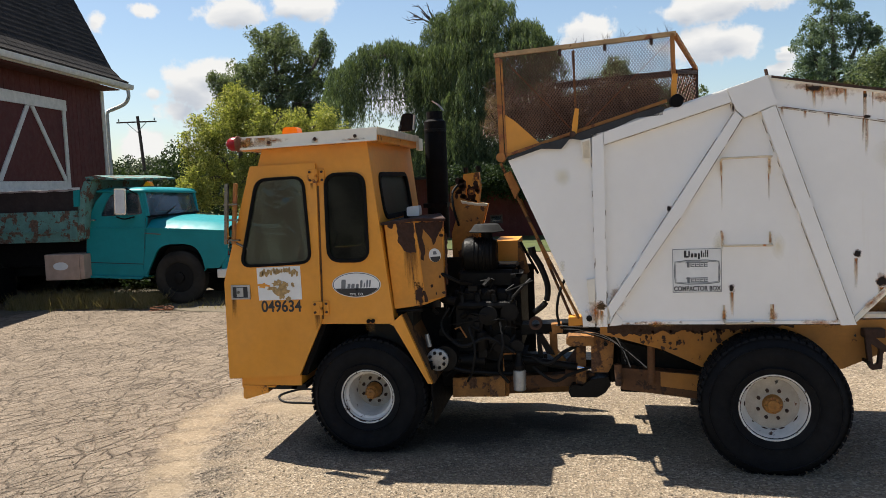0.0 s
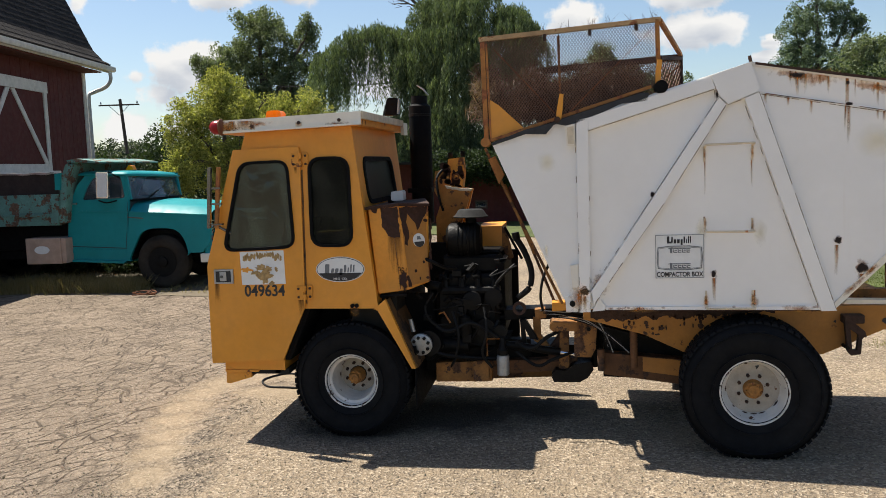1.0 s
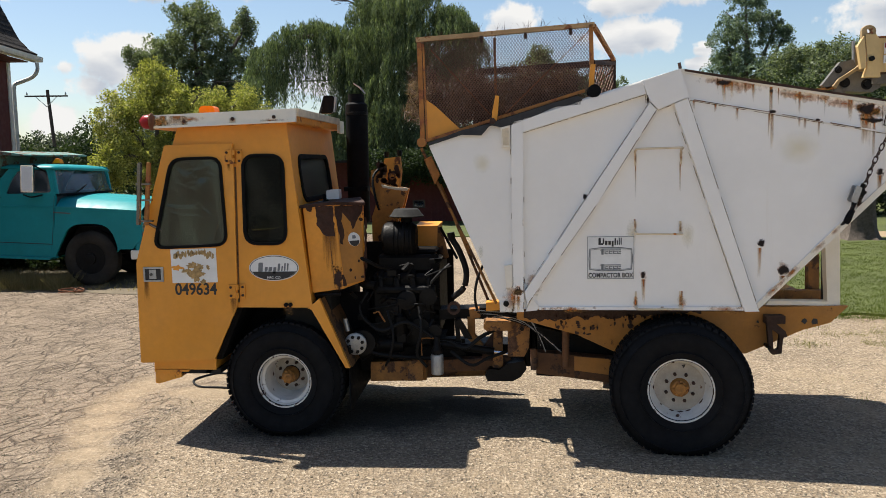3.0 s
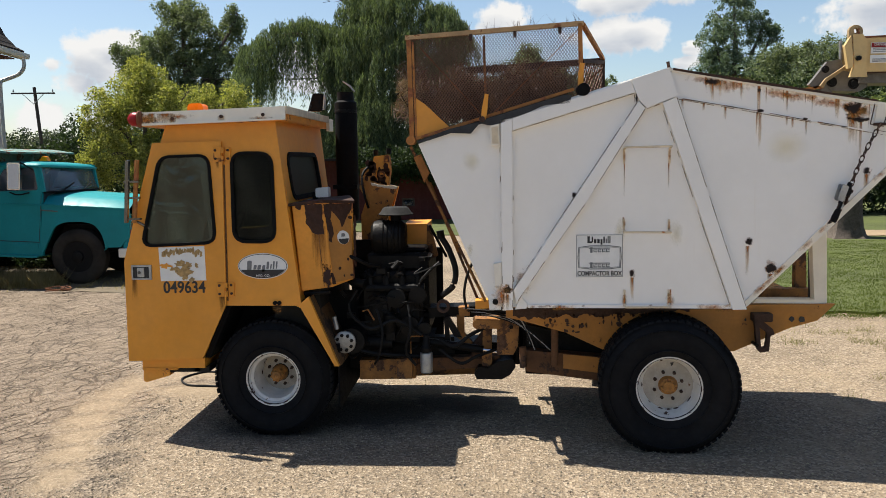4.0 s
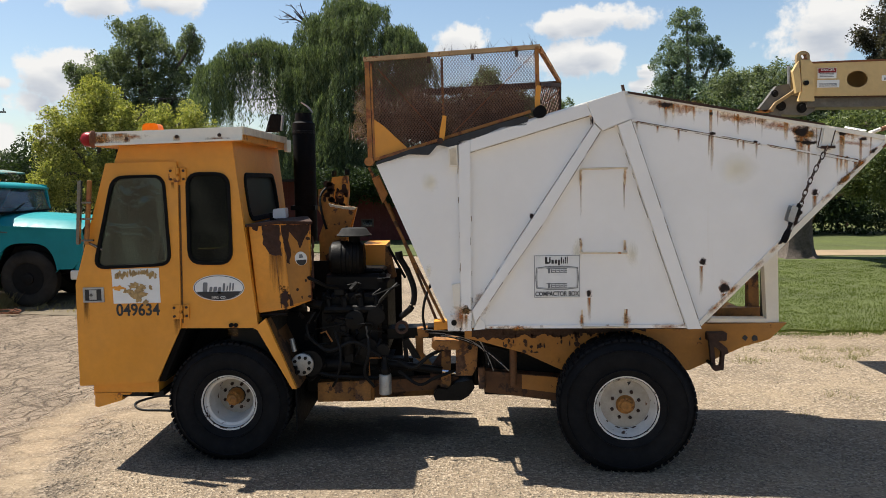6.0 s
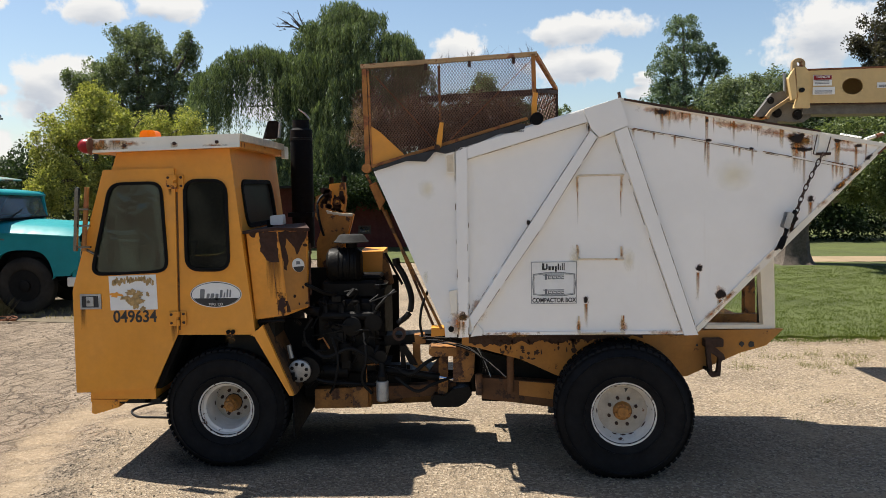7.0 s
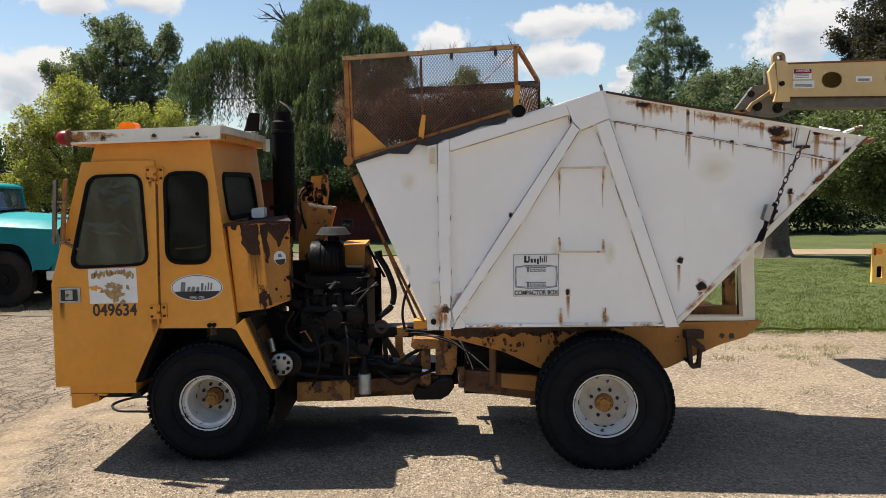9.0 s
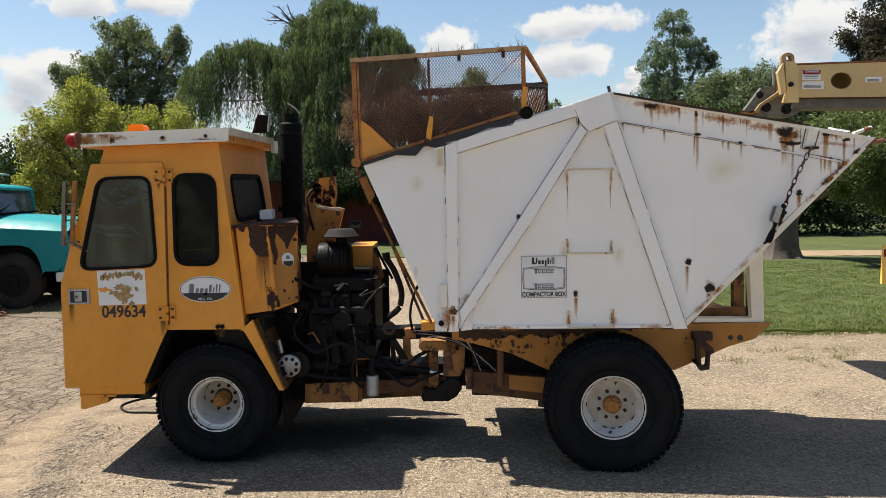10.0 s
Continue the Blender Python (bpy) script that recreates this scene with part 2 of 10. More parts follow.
def stain_material(name, inner, outer, run, most=0.9, soft=0.0):
    """Soft-edged rust: solid in the middle, thinning out with a noisy edge; run: it drips down and fades."""
    m = bpy.data.materials.new(name)
    m.use_nodes = True
    nt = m.node_tree
    bsdf = nt.nodes["Principled BSDF"]
    bsdf.inputs["Roughness"].default_value = 0.9
    tc = nt.nodes.new("ShaderNodeTexCoord")
    geo = nt.nodes.new("ShaderNodeNewGeometry")
    sep = nt.nodes.new("ShaderNodeSeparateXYZ")
    nt.links.new(tc.outputs["Generated"], sep.inputs[0])

    def mt(op, p, q):
        n = nt.nodes.new("ShaderNodeMath")
        n.operation = op
        for s, v in zip(n.inputs, (p, q)):
            if isinstance(v, (int, float)):
                s.default_value = v
            else:
                nt.links.new(v, s)
        return n.outputs[0]

    mp = nt.nodes.new("ShaderNodeMapping")
    mp.inputs["Scale"].default_value = (70.0, 70.0, 5.0) if run else (26.0, 26.0, 26.0)
    nt.links.new(geo.outputs["Position"], mp.inputs["Vector"])
    nz = nt.nodes.new("ShaderNodeTexNoise")
    nz.inputs["Scale"].default_value, nz.inputs["Detail"].default_value, nz.inputs["Roughness"].default_value = 1.0, 6.0, 0.65
    nt.links.new(mp.outputs[0], nz.inputs["Vector"])
    dx = mt("MULTIPLY", mt("ABSOLUTE", mt("SUBTRACT", sep.outputs[0], 0.5), 0.0), 2.0)
    if run:
        fade = mt("MULTIPLY", mt("SUBTRACT", 1.0, mt("POWER", dx, 2.0)), mt("POWER", sep.outputs[2], 0.9))
        val = mt("ADD", mt("MULTIPLY", fade, 1.0), mt("MULTIPLY", mt("SUBTRACT", nz.outputs["Fac"], 0.5), 1.3))
        lo, hi = 0.08, 1.15
    else:
        dz = mt("MULTIPLY", mt("SUBTRACT", sep.outputs[2], 0.5), 2.0)
        rad = mt("SQRT", mt("ADD", mt("MULTIPLY", dx, dx), mt("MULTIPLY", dz, dz)), 0.0)
        val = mt("ADD", mt("SUBTRACT", 1.0, rad), mt("MULTIPLY", mt("SUBTRACT", nz.outputs["Fac"], 0.5), 0.7 if soft > 1 else 2.0))
        lo, hi = 0.22, 0.55 + soft
    mr = nt.nodes.new("ShaderNodeMapRange")
    mr.inputs["From Min"].default_value, mr.inputs["From Max"].default_value = lo, hi
    mr.inputs["To Max"].default_value = most
    nt.links.new(val, mr.inputs["Value"])
    nt.links.new(mt("MULTIPLY", mr.outputs[0], mt("SUBTRACT", 1.0, mt("POWER", dx, 6.0))), bsdf.inputs["Alpha"])
    ramp = nt.nodes.new("ShaderNodeValToRGB")
    ramp.color_ramp.elements[0].color, ramp.color_ramp.elements[1].color = (*outer, 1), (*inner, 1)
    ramp.color_ramp.elements[0].position, ramp.color_ramp.elements[1].position = 0.3, (0.85 if run or soft else 0.50)
    nt.links.new(val, ramp.inputs["Fac"])
    nt.links.new(ramp.outputs[0], bsdf.inputs["Base Color"])
    return m


STAIN_RUN = stain_material("rust_run_stain", (0.34, 0.115, 0.014), (0.66, 0.40, 0.11), True, 0.95)
STAIN_SPOT = stain_material("rust_spot", (0.014, 0.008, 0.006), (0.40, 0.15, 0.035), False, 1.0)
STAIN_BAND = stain_material("rust_bleed", (0.40, 0.130, 0.014), (0.66, 0.34, 0.075), False, 0.85, 0.7)
STAIN_YELLOW = stain_material("yellowed_patch", (0.80, 0.64, 0.24), (0.80, 0.70, 0.38), False, 0.50, 1.2)
RUST_SPREAD = stain_material("spreading_brown_rust", (0.034, 0.014, 0.009), (0.085, 0.034, 0.014), False, 1.0, 0.0)
DIRT_RUN = stain_material("dark_dirt_run", (0.06, 0.03, 0.012), (0.24, 0.11, 0.02), True)
RED_RUST = material("bare_red_brown_rust", (0.042, 0.0155, 0.0075), 0.85, var=0.45, scale=16, bump=0.3)
YELLOW = material("yellow_paint", (0.72, 0.292, 0.021), 0.48, var=0.12, scale=2.2, bump=0.04, dust=0.10, rust=0.06, streak=0.25, streak_col=(0.22, 0.10, 0.03))
YELLOW_WORN = material("worn_yellow_paint", (0.72, 0.292, 0.024), 0.6, var=0.15, scale=4, bump=0.1, dust=0.10, rust=0.52, rust_scale=3.2)
YELLOW_GRIMY = material("grimy_yellow_paint", (0.27, 0.115, 0.022), 0.65, var=0.4, scale=7, bump=0.15, rust=0.75, rust_col=(0.05, 0.025, 0.014), rust_scale=6)
TOWER_PAINT = material("rust_run_yellow_paint", (0.50, 0.205, 0.028), 0.62, var=0.3, scale=5, bump=0.12, rust=0.62, rust_scale=7, rust_col=(0.06, 0.028, 0.014), streak=0.7, streak_col=(0.12, 0.05, 0.02))
# darker copy of the yellow, carrying shade as well as dirt
CHASSIS_PAINT = material("shaded_dirty_yellow", (0.42, 0.175, 0.022), 0.65, var=0.2, scale=4, bump=0.1, dust=0.12, rust=0.40, rust_scale=5, rust_col=(0.05, 0.022, 0.012), streak=0.6, streak_col=(0.14, 0.06, 0.02))
RAIL_BROWN = material("brown_rusted_rail", (0.125, 0.055, 0.020), 0.8, var=0.4, scale=6, bump=0.2, rust=0.6, rust_scale=5, rust_col=(0.030, 0.017, 0.011))
YELLOW_BROWN = material("dark_brown_yellow", (0.13, 0.062, 0.018), 0.7, var=0.5, scale=6, bump=0.2, rust=0.6, rust_col=(0.018, 0.012, 0.009))
WHITE = material("white_box_paint", (0.845, 0.828, 0.790), 0.5, var=0.03, scale=1.6, bump=0.05, bscale=18, streak=0.35, streak_col=(0.62, 0.50, 0.34), dust=0.04)
WHITE_TRIM = material("cream_white_trim", (0.80, 0.75, 0.64), 0.5, var=0.06, scale=5, bump=0.05, rust=0.10, streak=0.8)
CREAM_RUSTY = material("rusty_cream_steel", (0.68, 0.58, 0.42), 0.7, var=0.2, scale=14, bump=0.2, rust=0.30, rust_scale=13, rust_col=(0.20, 0.075, 0.02))
RUST = material("rusted_steel", (0.20, 0.075, 0.032), 0.9, var=0.45, scale=9, bump=0.5)
RUST_DARK = material("dark_rusted_steel", (0.055, 0.028, 0.018), 0.9, var=0.5, scale=14, bump=0.5)
SEAM_DARK = material("seam_dirt_and_shade", (0.165, 0.108, 0.064), 0.8, var=0.5, scale=18, bump=0.3)
CAGE_PAINT = material("rusty_yellow_frame", (0.36, 0.145, 0.030), 0.7, var=0.3, scale=9, bump=0.2, rust=0.68, rust_scale=7, rust_col=(0.14, 0.05, 0.02))
CAGE_RAIL = material("scuffed_tan_rail", (0.46, 0.30, 0.145), 0.7, var=0.3, scale=9, bump=0.2, rust=0.66, rust_scale=9, rust_col=(0.13, 0.05, 0.02))
MESH_RUST = material("rusty_expanded_mesh", (0.135, 0.066, 0.040), 0.62, var=0.4, scale=8, bump=0.2)
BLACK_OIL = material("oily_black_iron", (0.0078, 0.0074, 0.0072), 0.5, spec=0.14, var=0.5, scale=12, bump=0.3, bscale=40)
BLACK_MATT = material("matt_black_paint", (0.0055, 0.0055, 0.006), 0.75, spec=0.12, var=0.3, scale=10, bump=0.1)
RUBBER = material("black_rubber_tyre", (0.0052, 0.006, 0.0078), 0.85, spec=0.18, var=0.3, scale=6, bump=0.25, bscale=90, dust=0.02)
RUBBER_DUSTY = material("dusty_old_tyre", (0.018, 0.016, 0.014), 0.9, spec=0.15, var=0.35, scale=6, bump=0.25, dust=0.10)
HOSE = material("black_hose_rubber", (0.009, 0.009, 0.009), 0.65, spec=0.2, var=0.2, bump=0.1)
RIM_WHITE = material("chipped_white_rim", (0.72, 0.70, 0.66), 0.5, var=0.14, scale=11, bump=0.1, rust=0.36, dust=0.35, rust_scale=17, rust_col=(0.05, 0.024, 0.014))
RIM_DIRTY = material("grimy_wheel_disc", (0.47, 0.43, 0.37), 0.65, var=0.22, scale=13, bump=0.12, rust=0.34, dust=0.5, rust_scale=13, rust_col=(0.07, 0.036, 0.02))
HUB_YELLOW = material("greasy_yellow_hub", (0.34, 0.145, 0.026), 0.6, var=0.4, scale=25, bump=0.3, rust=0.5, rust_scale=16)
STEEL = material("grey_steel", (0.38, 0.38, 0.37), 0.45, metal=0.6, var=0.25, scale=12, bump=0.15, dust=0.1)
CHROME = material("chrome", (0.72, 0.72, 0.73), 0.14, metal=1.0, var=0.08, scale=8, bump=0.02)
DULL_CHROME = material("weathered_chrome", (0.16, 0.15, 0.14), 0.22, metal=1.0, var=0.2, scale=12, bump=0.04)
DECAL_WHITE = material("white_sticker", (0.74, 0.74, 0.72), 0.45, var=0.05, scale=14, bump=0.03)
DECAL_FADED = material("peeling_tan_print", (0.40, 0.26, 0.10), 0.6, var=0.5, scale=40, bump=0.1)
INK = material("black_ink", (0.022, 0.022, 0.024), 0.55, var=0.2, bump=0.0)
INK_GREY = material("grey_ink", (0.16, 0.17, 0.18), 0.55, var=0.2, bump=0.0)
RED_LENS = material("red_lens", (0.24, 0.008, 0.010), 0.3, spec=0.25, var=0.1, bump=0.0)
AMBER_LENS = material("amber_lens", (0.95, 0.27, 0.005), 0.35, spec=0.2, var=0.06, bump=0.0)
WINDOW_GLASS = glass_material("dusty_cab_glass", (0.20, 0.22, 0.18), 0.035, 0.0, (0.26, 0.26, 0.20), (1.0, 1.0, 1.0), 0.3, 1.2)
# stretched film noise paints pale highlights of the wrinkled door pane
DOOR_GLASS = glass_material("wrinkled_door_film", (0.22, 0.27, 0.20), 0.11, 0.22, (0.22, 0.265, 0.19), (2.2, 1.0, 0.45))
# bluish diffuse film stands in for a pale sky reflection
TRUCK_GLASS = glass_material("truck_glass", (0.42, 0.46, 0.47), 0.11, 0.02, (0.42, 0.46, 0.52))
CREASE = material("crease_highlight_tone", (0.30, 0.31, 0.27), 0.35, var=0.2, bump=0.0)
CAB_INSIDE = material("dark_cab_inside", (0.018, 0.018, 0.016), 0.8, spec=0.2, var=0.3, bump=0.1)
VINYL = material("grey_vinyl", (0.22, 0.22, 0.20), 0.6, var=0.2, bump=0.1)
TEAL = material("teal_truck_paint", (0.008, 0.235, 0.25), 0.48, spec=0.25, var=0.10, scale=2.5, bump=0.02)
TEAL_RUSTY = material("rusty_teal_bed", (0.115, 0.255, 0.225), 0.7, var=0.35, scale=4, bump=0.15, rust=0.74, rust_scale=4.5, rust_col=(0.070, 0.042, 0.028), streak=0.6, streak_col=(0.30, 0.24, 0.15))
BOARD_DARK = material("dark_weathered_board", (0.030, 0.019, 0.017), 0.85, var=0.4, scale=3, bump=0.3)
TARP = material("faded_canvas", (0.36, 0.29, 0.27), 0.9, var=0.35, scale=5, bump=0.3)
BARN_RED = material("barn_red_boards", (0.095, 0.016, 0.014), 0.8, var=0.18, scale=2.5, bump=0.15, island=0.25)
BARN_WHITE = material("weathered_white_trim", (0.66, 0.63, 0.60), 0.65, var=0.15, scale=6, bump=0.15, rust=0.12, rust_col=(0.08, 0.05, 0.04), rust_scale=8)
SHINGLE = material("dark_asphalt_shingle", (0.030, 0.026, 0.025), 0.95, spec=0.12, var=0.3, scale=8, bump=0.4, bscale=120, pieces=0.7)
GALV = material("galvanised_gutter", (0.50, 0.50, 0.48), 0.5, metal=0.3, var=0.2, scale=7, bump=0.1, rust=0.2)
BARK = material("grey_bark", (0.10, 0.08, 0.065), 0.95, var=0.45, scale=12, bump=0.8, bscale=30)
POLE_WOOD = material("weathered_pole_wood", (0.085, 0.06, 0.05), 0.9, var=0.3, scale=10, bump=0.3)
BOOM_YELLOW = material("telehandler_yellow", (0.60, 0.42, 0.175), 0.5, var=0.12, scale=3, bump=0.05, dust=0.15, rust=0.08)
BOOM_GRIMY = material("grimy_boom_paint", (0.30, 0.21, 0.10), 0.65, var=0.35, scale=9, bump=0.2, rust=0.35)
BOOM_BRIGHT = material("bright_yellow_guard", (0.84, 0.53, 0.11), 0.45, var=0.08, scale=3, bump=0.03)
BOOM_GREY = material("greasy_grey_casting", (0.10, 0.095, 0.085), 0.6, var=0.4, scale=12, bump=0.2, dust=0.2)
FLAP_RUBBER = material("greyed_rubber_flap", (0.024, 0.025, 0.028), 0.7, var=0.3, scale=7, bump=0.2)
CAP_GREY = material("weathered_grey_cap", (0.028, 0.028, 0.028), 0.85, spec=0.15, var=0.3, scale=9, bump=0.15)
TAN_BOX = material("tan_toolbox_paint", (0.42, 0.30, 0.23), 0.7, var=0.15, scale=6, bump=0.1, rust=0.12)
LEAF_OAK = leaf_material("oak_leaves", (0.070, 0.092, 0.056), (0.200, 0.235, 0.140))
LEAF_YOUNG = leaf_material("yellow_green_leaves", (0.115, 0.140, 0.036), (0.46, 0.455, 0.135))
LEAF_WILLOW = leaf_material("willow_leaves", (0.040, 0.063, 0.037), (0.172, 0.215, 0.112))
LEAF_SHADE = leaf_material("shade_tree_leaves", (0.045, 0.066, 0.026), (0.185, 0.22, 0.095))
LEAF_COPPER = leaf_material("copper_leaves", (0.020, 0.021, 0.016), (0.075, 0.068, 0.050))
LEAF_POPLAR = leaf_material("poplar_leaves", (0.066, 0.098, 0.070), (0.185, 0.235, 0.165))
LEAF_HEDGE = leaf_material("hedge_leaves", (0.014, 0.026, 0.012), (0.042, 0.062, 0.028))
# distance haze is mixed into this leaf colour
LEAF_FAR = leaf_material("hazed_far_leaves", (0.036, 0.048, 0.040), (0.090, 0.108, 0.082))
BRUSH_DRY = leaf_material("dry_brush", (0.022, 0.013, 0.010), (0.080, 0.045, 0.034))
BRUSH_TIPS = leaf_material("bleached_brush_tips", (0.10, 0.062, 0.050), (0.24, 0.17, 0.14))
STRAW = leaf_material("dry_weeds", (0.16, 0.13, 0.055), (0.34, 0.27, 0.14))
WEED = leaf_material("yard_weeds", (0.10, 0.105, 0.035), (0.27, 0.245, 0.115))
GRASS = leaf_material("lawn_blades", (0.036, 0.056, 0.008), (0.100, 0.130, 0.022), 0.05)


# sandy wheel track curving out from under the cab, and the coarse gravel along its inner side
TRACK = [(-2.92, 8.09, 0.42, 0.30), (-3.28, 7.93, 0.36, 0.34), (-3.48, 7.69, 0.30, 0.36), (-3.54, 7.34, 0.26, 0.36), (-3.48, 6.95, 0.26, 0.34), (-3.42, 6.55, 0.25, 0.34), (-3.30, 6.15, 0.23, 0.32), (-3.17, 5.74, 0.22, 0.30), (-3.0, 5.30, 0.22, 0.34), (-2.75, 7.45, 0.60, 0.30)]
GRAVEL_BED = [(-2.97, 6.87, 0.24, 0.22), (-3.01, 6.55, 0.20, 0.24), (-2.94, 6.14, 0.20, 0.30), (-2.80, 5.64, 0.22, 0.34), (-2.66, 5.20, 0.24, 0.30)]
# ellipses where the shadow under the engine is painted into the ground
ENGINE_SHADE = [(-1.75, 6.45, 0.75, 0.60), (-1.05, 6.75, 0.90, 0.65), (-0.35, 7.0, 0.60, 0.45)]


def ground_material():
    """Old sun-bleached asphalt broken to gravel: tan grit, dirt patches, a net of cracks."""
    m = bpy.data.materials.new("bleached_gravel_asphalt")
    m.use_nodes = True
    nt = m.node_tree
    bsdf = nt.nodes["Principled BSDF"]
    geo = nt.nodes.new("ShaderNodeNewGeometry")
    pos = geo.outputs["Position"]

    def nz(s, d, r=0.6, v=None):
        n = nt.nodes.new("ShaderNodeTexNoise")
        n.inputs["Scale"].default_value, n.inputs["Detail"].default_value, n.inputs["Roughness"].default_value = s, d, r
        nt.links.new(v or pos, n.inputs["Vector"])
        return n

    def rng(sock, a, b, lo=0.0, hi=1.0):
        n = nt.nodes.new("ShaderNodeMapRange")
        n.inputs["From Min"].default_value, n.inputs["From Max"].default_value = a, b
        n.inputs["To Min"].default_value, n.inputs["To Max"].default_value = lo, hi
        nt.links.new(sock, n.inputs["Value"])
        return n.outputs["Result"]

    def mx(f, a, b, blend="MIX"):
        n = nt.nodes.new("ShaderNodeMix")
        n.data_type, n.blend_type = "RGBA", blend
        for s, v in ((n.inputs["Factor"], f), (n.inputs["A"], a), (n.inputs["B"], b)):
            if isinstance(v, (int, float)):
                s.default_value = v
            elif isinstance(v, tuple):
                s.default_value = (*v, 1)
            else:
                nt.links.new(v, s)
        return n.outputs["Result"]

    def mt(op, a, b):
        n = nt.nodes.new("ShaderNodeMath")
        n.operation = op
        for s, v in zip(n.inputs, (a, b)):
            if isinstance(v, (int, float)):
                s.default_value = v
            else:
                nt.links.new(v, s)
        return n.outputs[0]

    base = mx(rng(nz(0.55, 5).outputs["Fac"], 0.35, 0.68), (0.205, 0.159, 0.109), (0.318, 0.247, 0.168))
    grit = nt.nodes.new("ShaderNodeTexVoronoi")
    grit.inputs["Scale"].default_value = 55.0
    nt.links.new(pos, grit.inputs["Vector"])
    sep = nt.nodes.new("ShaderNodeSeparateColor")
    nt.links.new(grit.outputs["Color"], sep.inputs[0])
    col = mx(rng(sep.outputs[0], 0.50, 1.0, 0.0, 0.68), base, (0.54, 0.445, 0.33))
    col = mx(rng(sep.outputs[1], 0.55, 1.0, 0.0, 0.70), col, (0.085, 0.070, 0.058))
    dirt = rng(nz(0.9, 6, 0.65).outputs["Fac"], 0.52, 0.64)
    col = mx(mt("MULTIPLY", dirt, 0.5), col, (0.36, 0.28, 0.185))
    def patches(spots):
        best = None
        for tx, ty, rx_, ry_ in spots:
            sb = nt.nodes.new("ShaderNodeVectorMath")
            sb.operation = "SUBTRACT"
            sb.inputs[1].default_value = (tx, ty, 0)
            nt.links.new(pos, sb.inputs[0])
            ml = nt.nodes.new("ShaderNodeVectorMath")
            ml.operation = "MULTIPLY"
            ml.inputs[1].default_value = (1 / rx_, 1 / ry_, 0)
            nt.links.new(sb.outputs[0], ml.inputs[0])
            le = nt.nodes.new("ShaderNodeVectorMath")
            le.operation = "LENGTH"
            nt.links.new(ml.outputs[0], le.inputs[0])
            v1 = mt("SUBTRACT", 1.0, le.outputs["Value"])
            best = v1 if best is None else mt("MAXIMUM", best, v1)
        return best

    # broken slabs in the west, with a net of cracks that thins out towards the loose gravel in the east
    warp_n = nz(6.5, 6, 0.68)
    add = nt.nodes.new("ShaderNodeVectorMath")
    add.operation = "MULTIPLY_ADD"
    add.inputs[1].default_value = (0.055, 0.065, 0.0)
    nt.links.new(warp_n.outputs["Color"], add.inputs[0])
    nt.links.new(pos, add.inputs[2])

    def cracks(along, across, turn, near, far):
        """A net of cracks round cells of that length and breadth in metres, the length turned so many degrees from x."""
        mp = nt.nodes.new("ShaderNodeMapping")
        mp.vector_type = "TEXTURE"
        mp.inputs["Rotation"].default_value = (0, 0, radians(turn))
        mp.inputs["Scale"].default_value = (along, across, 1.0)
        nt.links.new(add.outputs[0], mp.inputs["Vector"])
        vor = nt.nodes.new("ShaderNodeTexVoronoi")
        vor.feature = "DISTANCE_TO_EDGE"
        vor.inputs["Scale"].default_value = 1.0
        nt.links.new(mp.outputs[0], vor.inputs["Vector"])
        return rng(vor.outputs["Distance"], near, far, 1.0, 0.0)

    fine = mt("MULTIPLY", cracks(0.25, 0.165, 58, 0.0, 0.090), rng(nz(2.6, 5).outputs["Fac"], 0.38, 0.60, 0.35, 0.95))
    wide = mt("MULTIPLY", cracks(0.75, 0.30, 52, 0.0, 0.040), rng(nz(1.5, 5).outputs["Fac"], 0.46, 0.56, 0.0, 1.0))
    hair = mt("MULTIPLY", cracks(0.14, 0.09, 60, 0.0, 0.06), rng(nz(3.4, 4).outputs["Fac"], 0.46, 0.64, 0.0, 0.35))
    xyz = nt.nodes.new("ShaderNodeSeparateXYZ")
    nt.links.new(pos, xyz.inputs[0])
    track = patches(TRACK)
    ragged_n = mt("MULTIPLY", mt("SUBTRACT", nz(3.4, 9, 0.70).outputs["Fac"], 0.5), 1.6)
    tr_m = rng(mt("ADD", track, ragged_n), -0.10, 0.50, 0.0, 1.0)
    west = rng(mt("ADD", xyz.outputs[0], mt("MULTIPLY", nz(0.7, 5).outputs["Fac"], 3.4)), -1.9, -0.5, 1.0, 0.06)
    west = mt("MULTIPLY", west, mt("SUBTRACT", 1.0, mt("MULTIPLY", tr_m, 0.92)))
    crackm = mt("MULTIPLY", mt("MAXIMUM", mt("MAXIMUM", fine, wide), hair), west)
    mottle = mx(rng(nz(1.7, 7, 0.7).outputs["Fac"], 0.38, 0.62), (0.155, 0.120, 0.092), (0.268, 0.211, 0.160))
    col = mx(mt("MULTIPLY", west, 0.62), col, mottle)
    col = mx(mt("MULTIPLY", tr_m, 0.66), col, mx(rng(nz(9.0, 9, 0.75).outputs["Fac"], 0.32, 0.66), (0.165, 0.125, 0.081), (0.285, 0.220, 0.146)))
    bed = rng(mt("ADD", patches(GRAVEL_BED), ragged_n), 0.15, 0.55, 0.0, 1.0)
    coarse = nt.nodes.new("ShaderNodeTexVoronoi")
    coarse.inputs["Scale"].default_value = 34.0
    nt.links.new(pos, coarse.inputs["Vector"])
    csep = nt.nodes.new("ShaderNodeSeparateColor")
    nt.links.new(coarse.outputs["Color"], csep.inputs[0])
    pebble = mx(csep.outputs[0], (0.07, 0.058, 0.046), (0.36, 0.29, 0.215))
    col = mx(mt("MULTIPLY", bed, 0.85), col, pebble)
    # ground colour darkened to deepen the shadow under the engine
    engine_shade = rng(mt("ADD", patches(ENGINE_SHADE), mt("MULTIPLY", ragged_n, 0.7)), 0.05, 0.55, 0.0, 0.85)
    col = mx(engine_shade, col, (0.042, 0.036, 0.031))
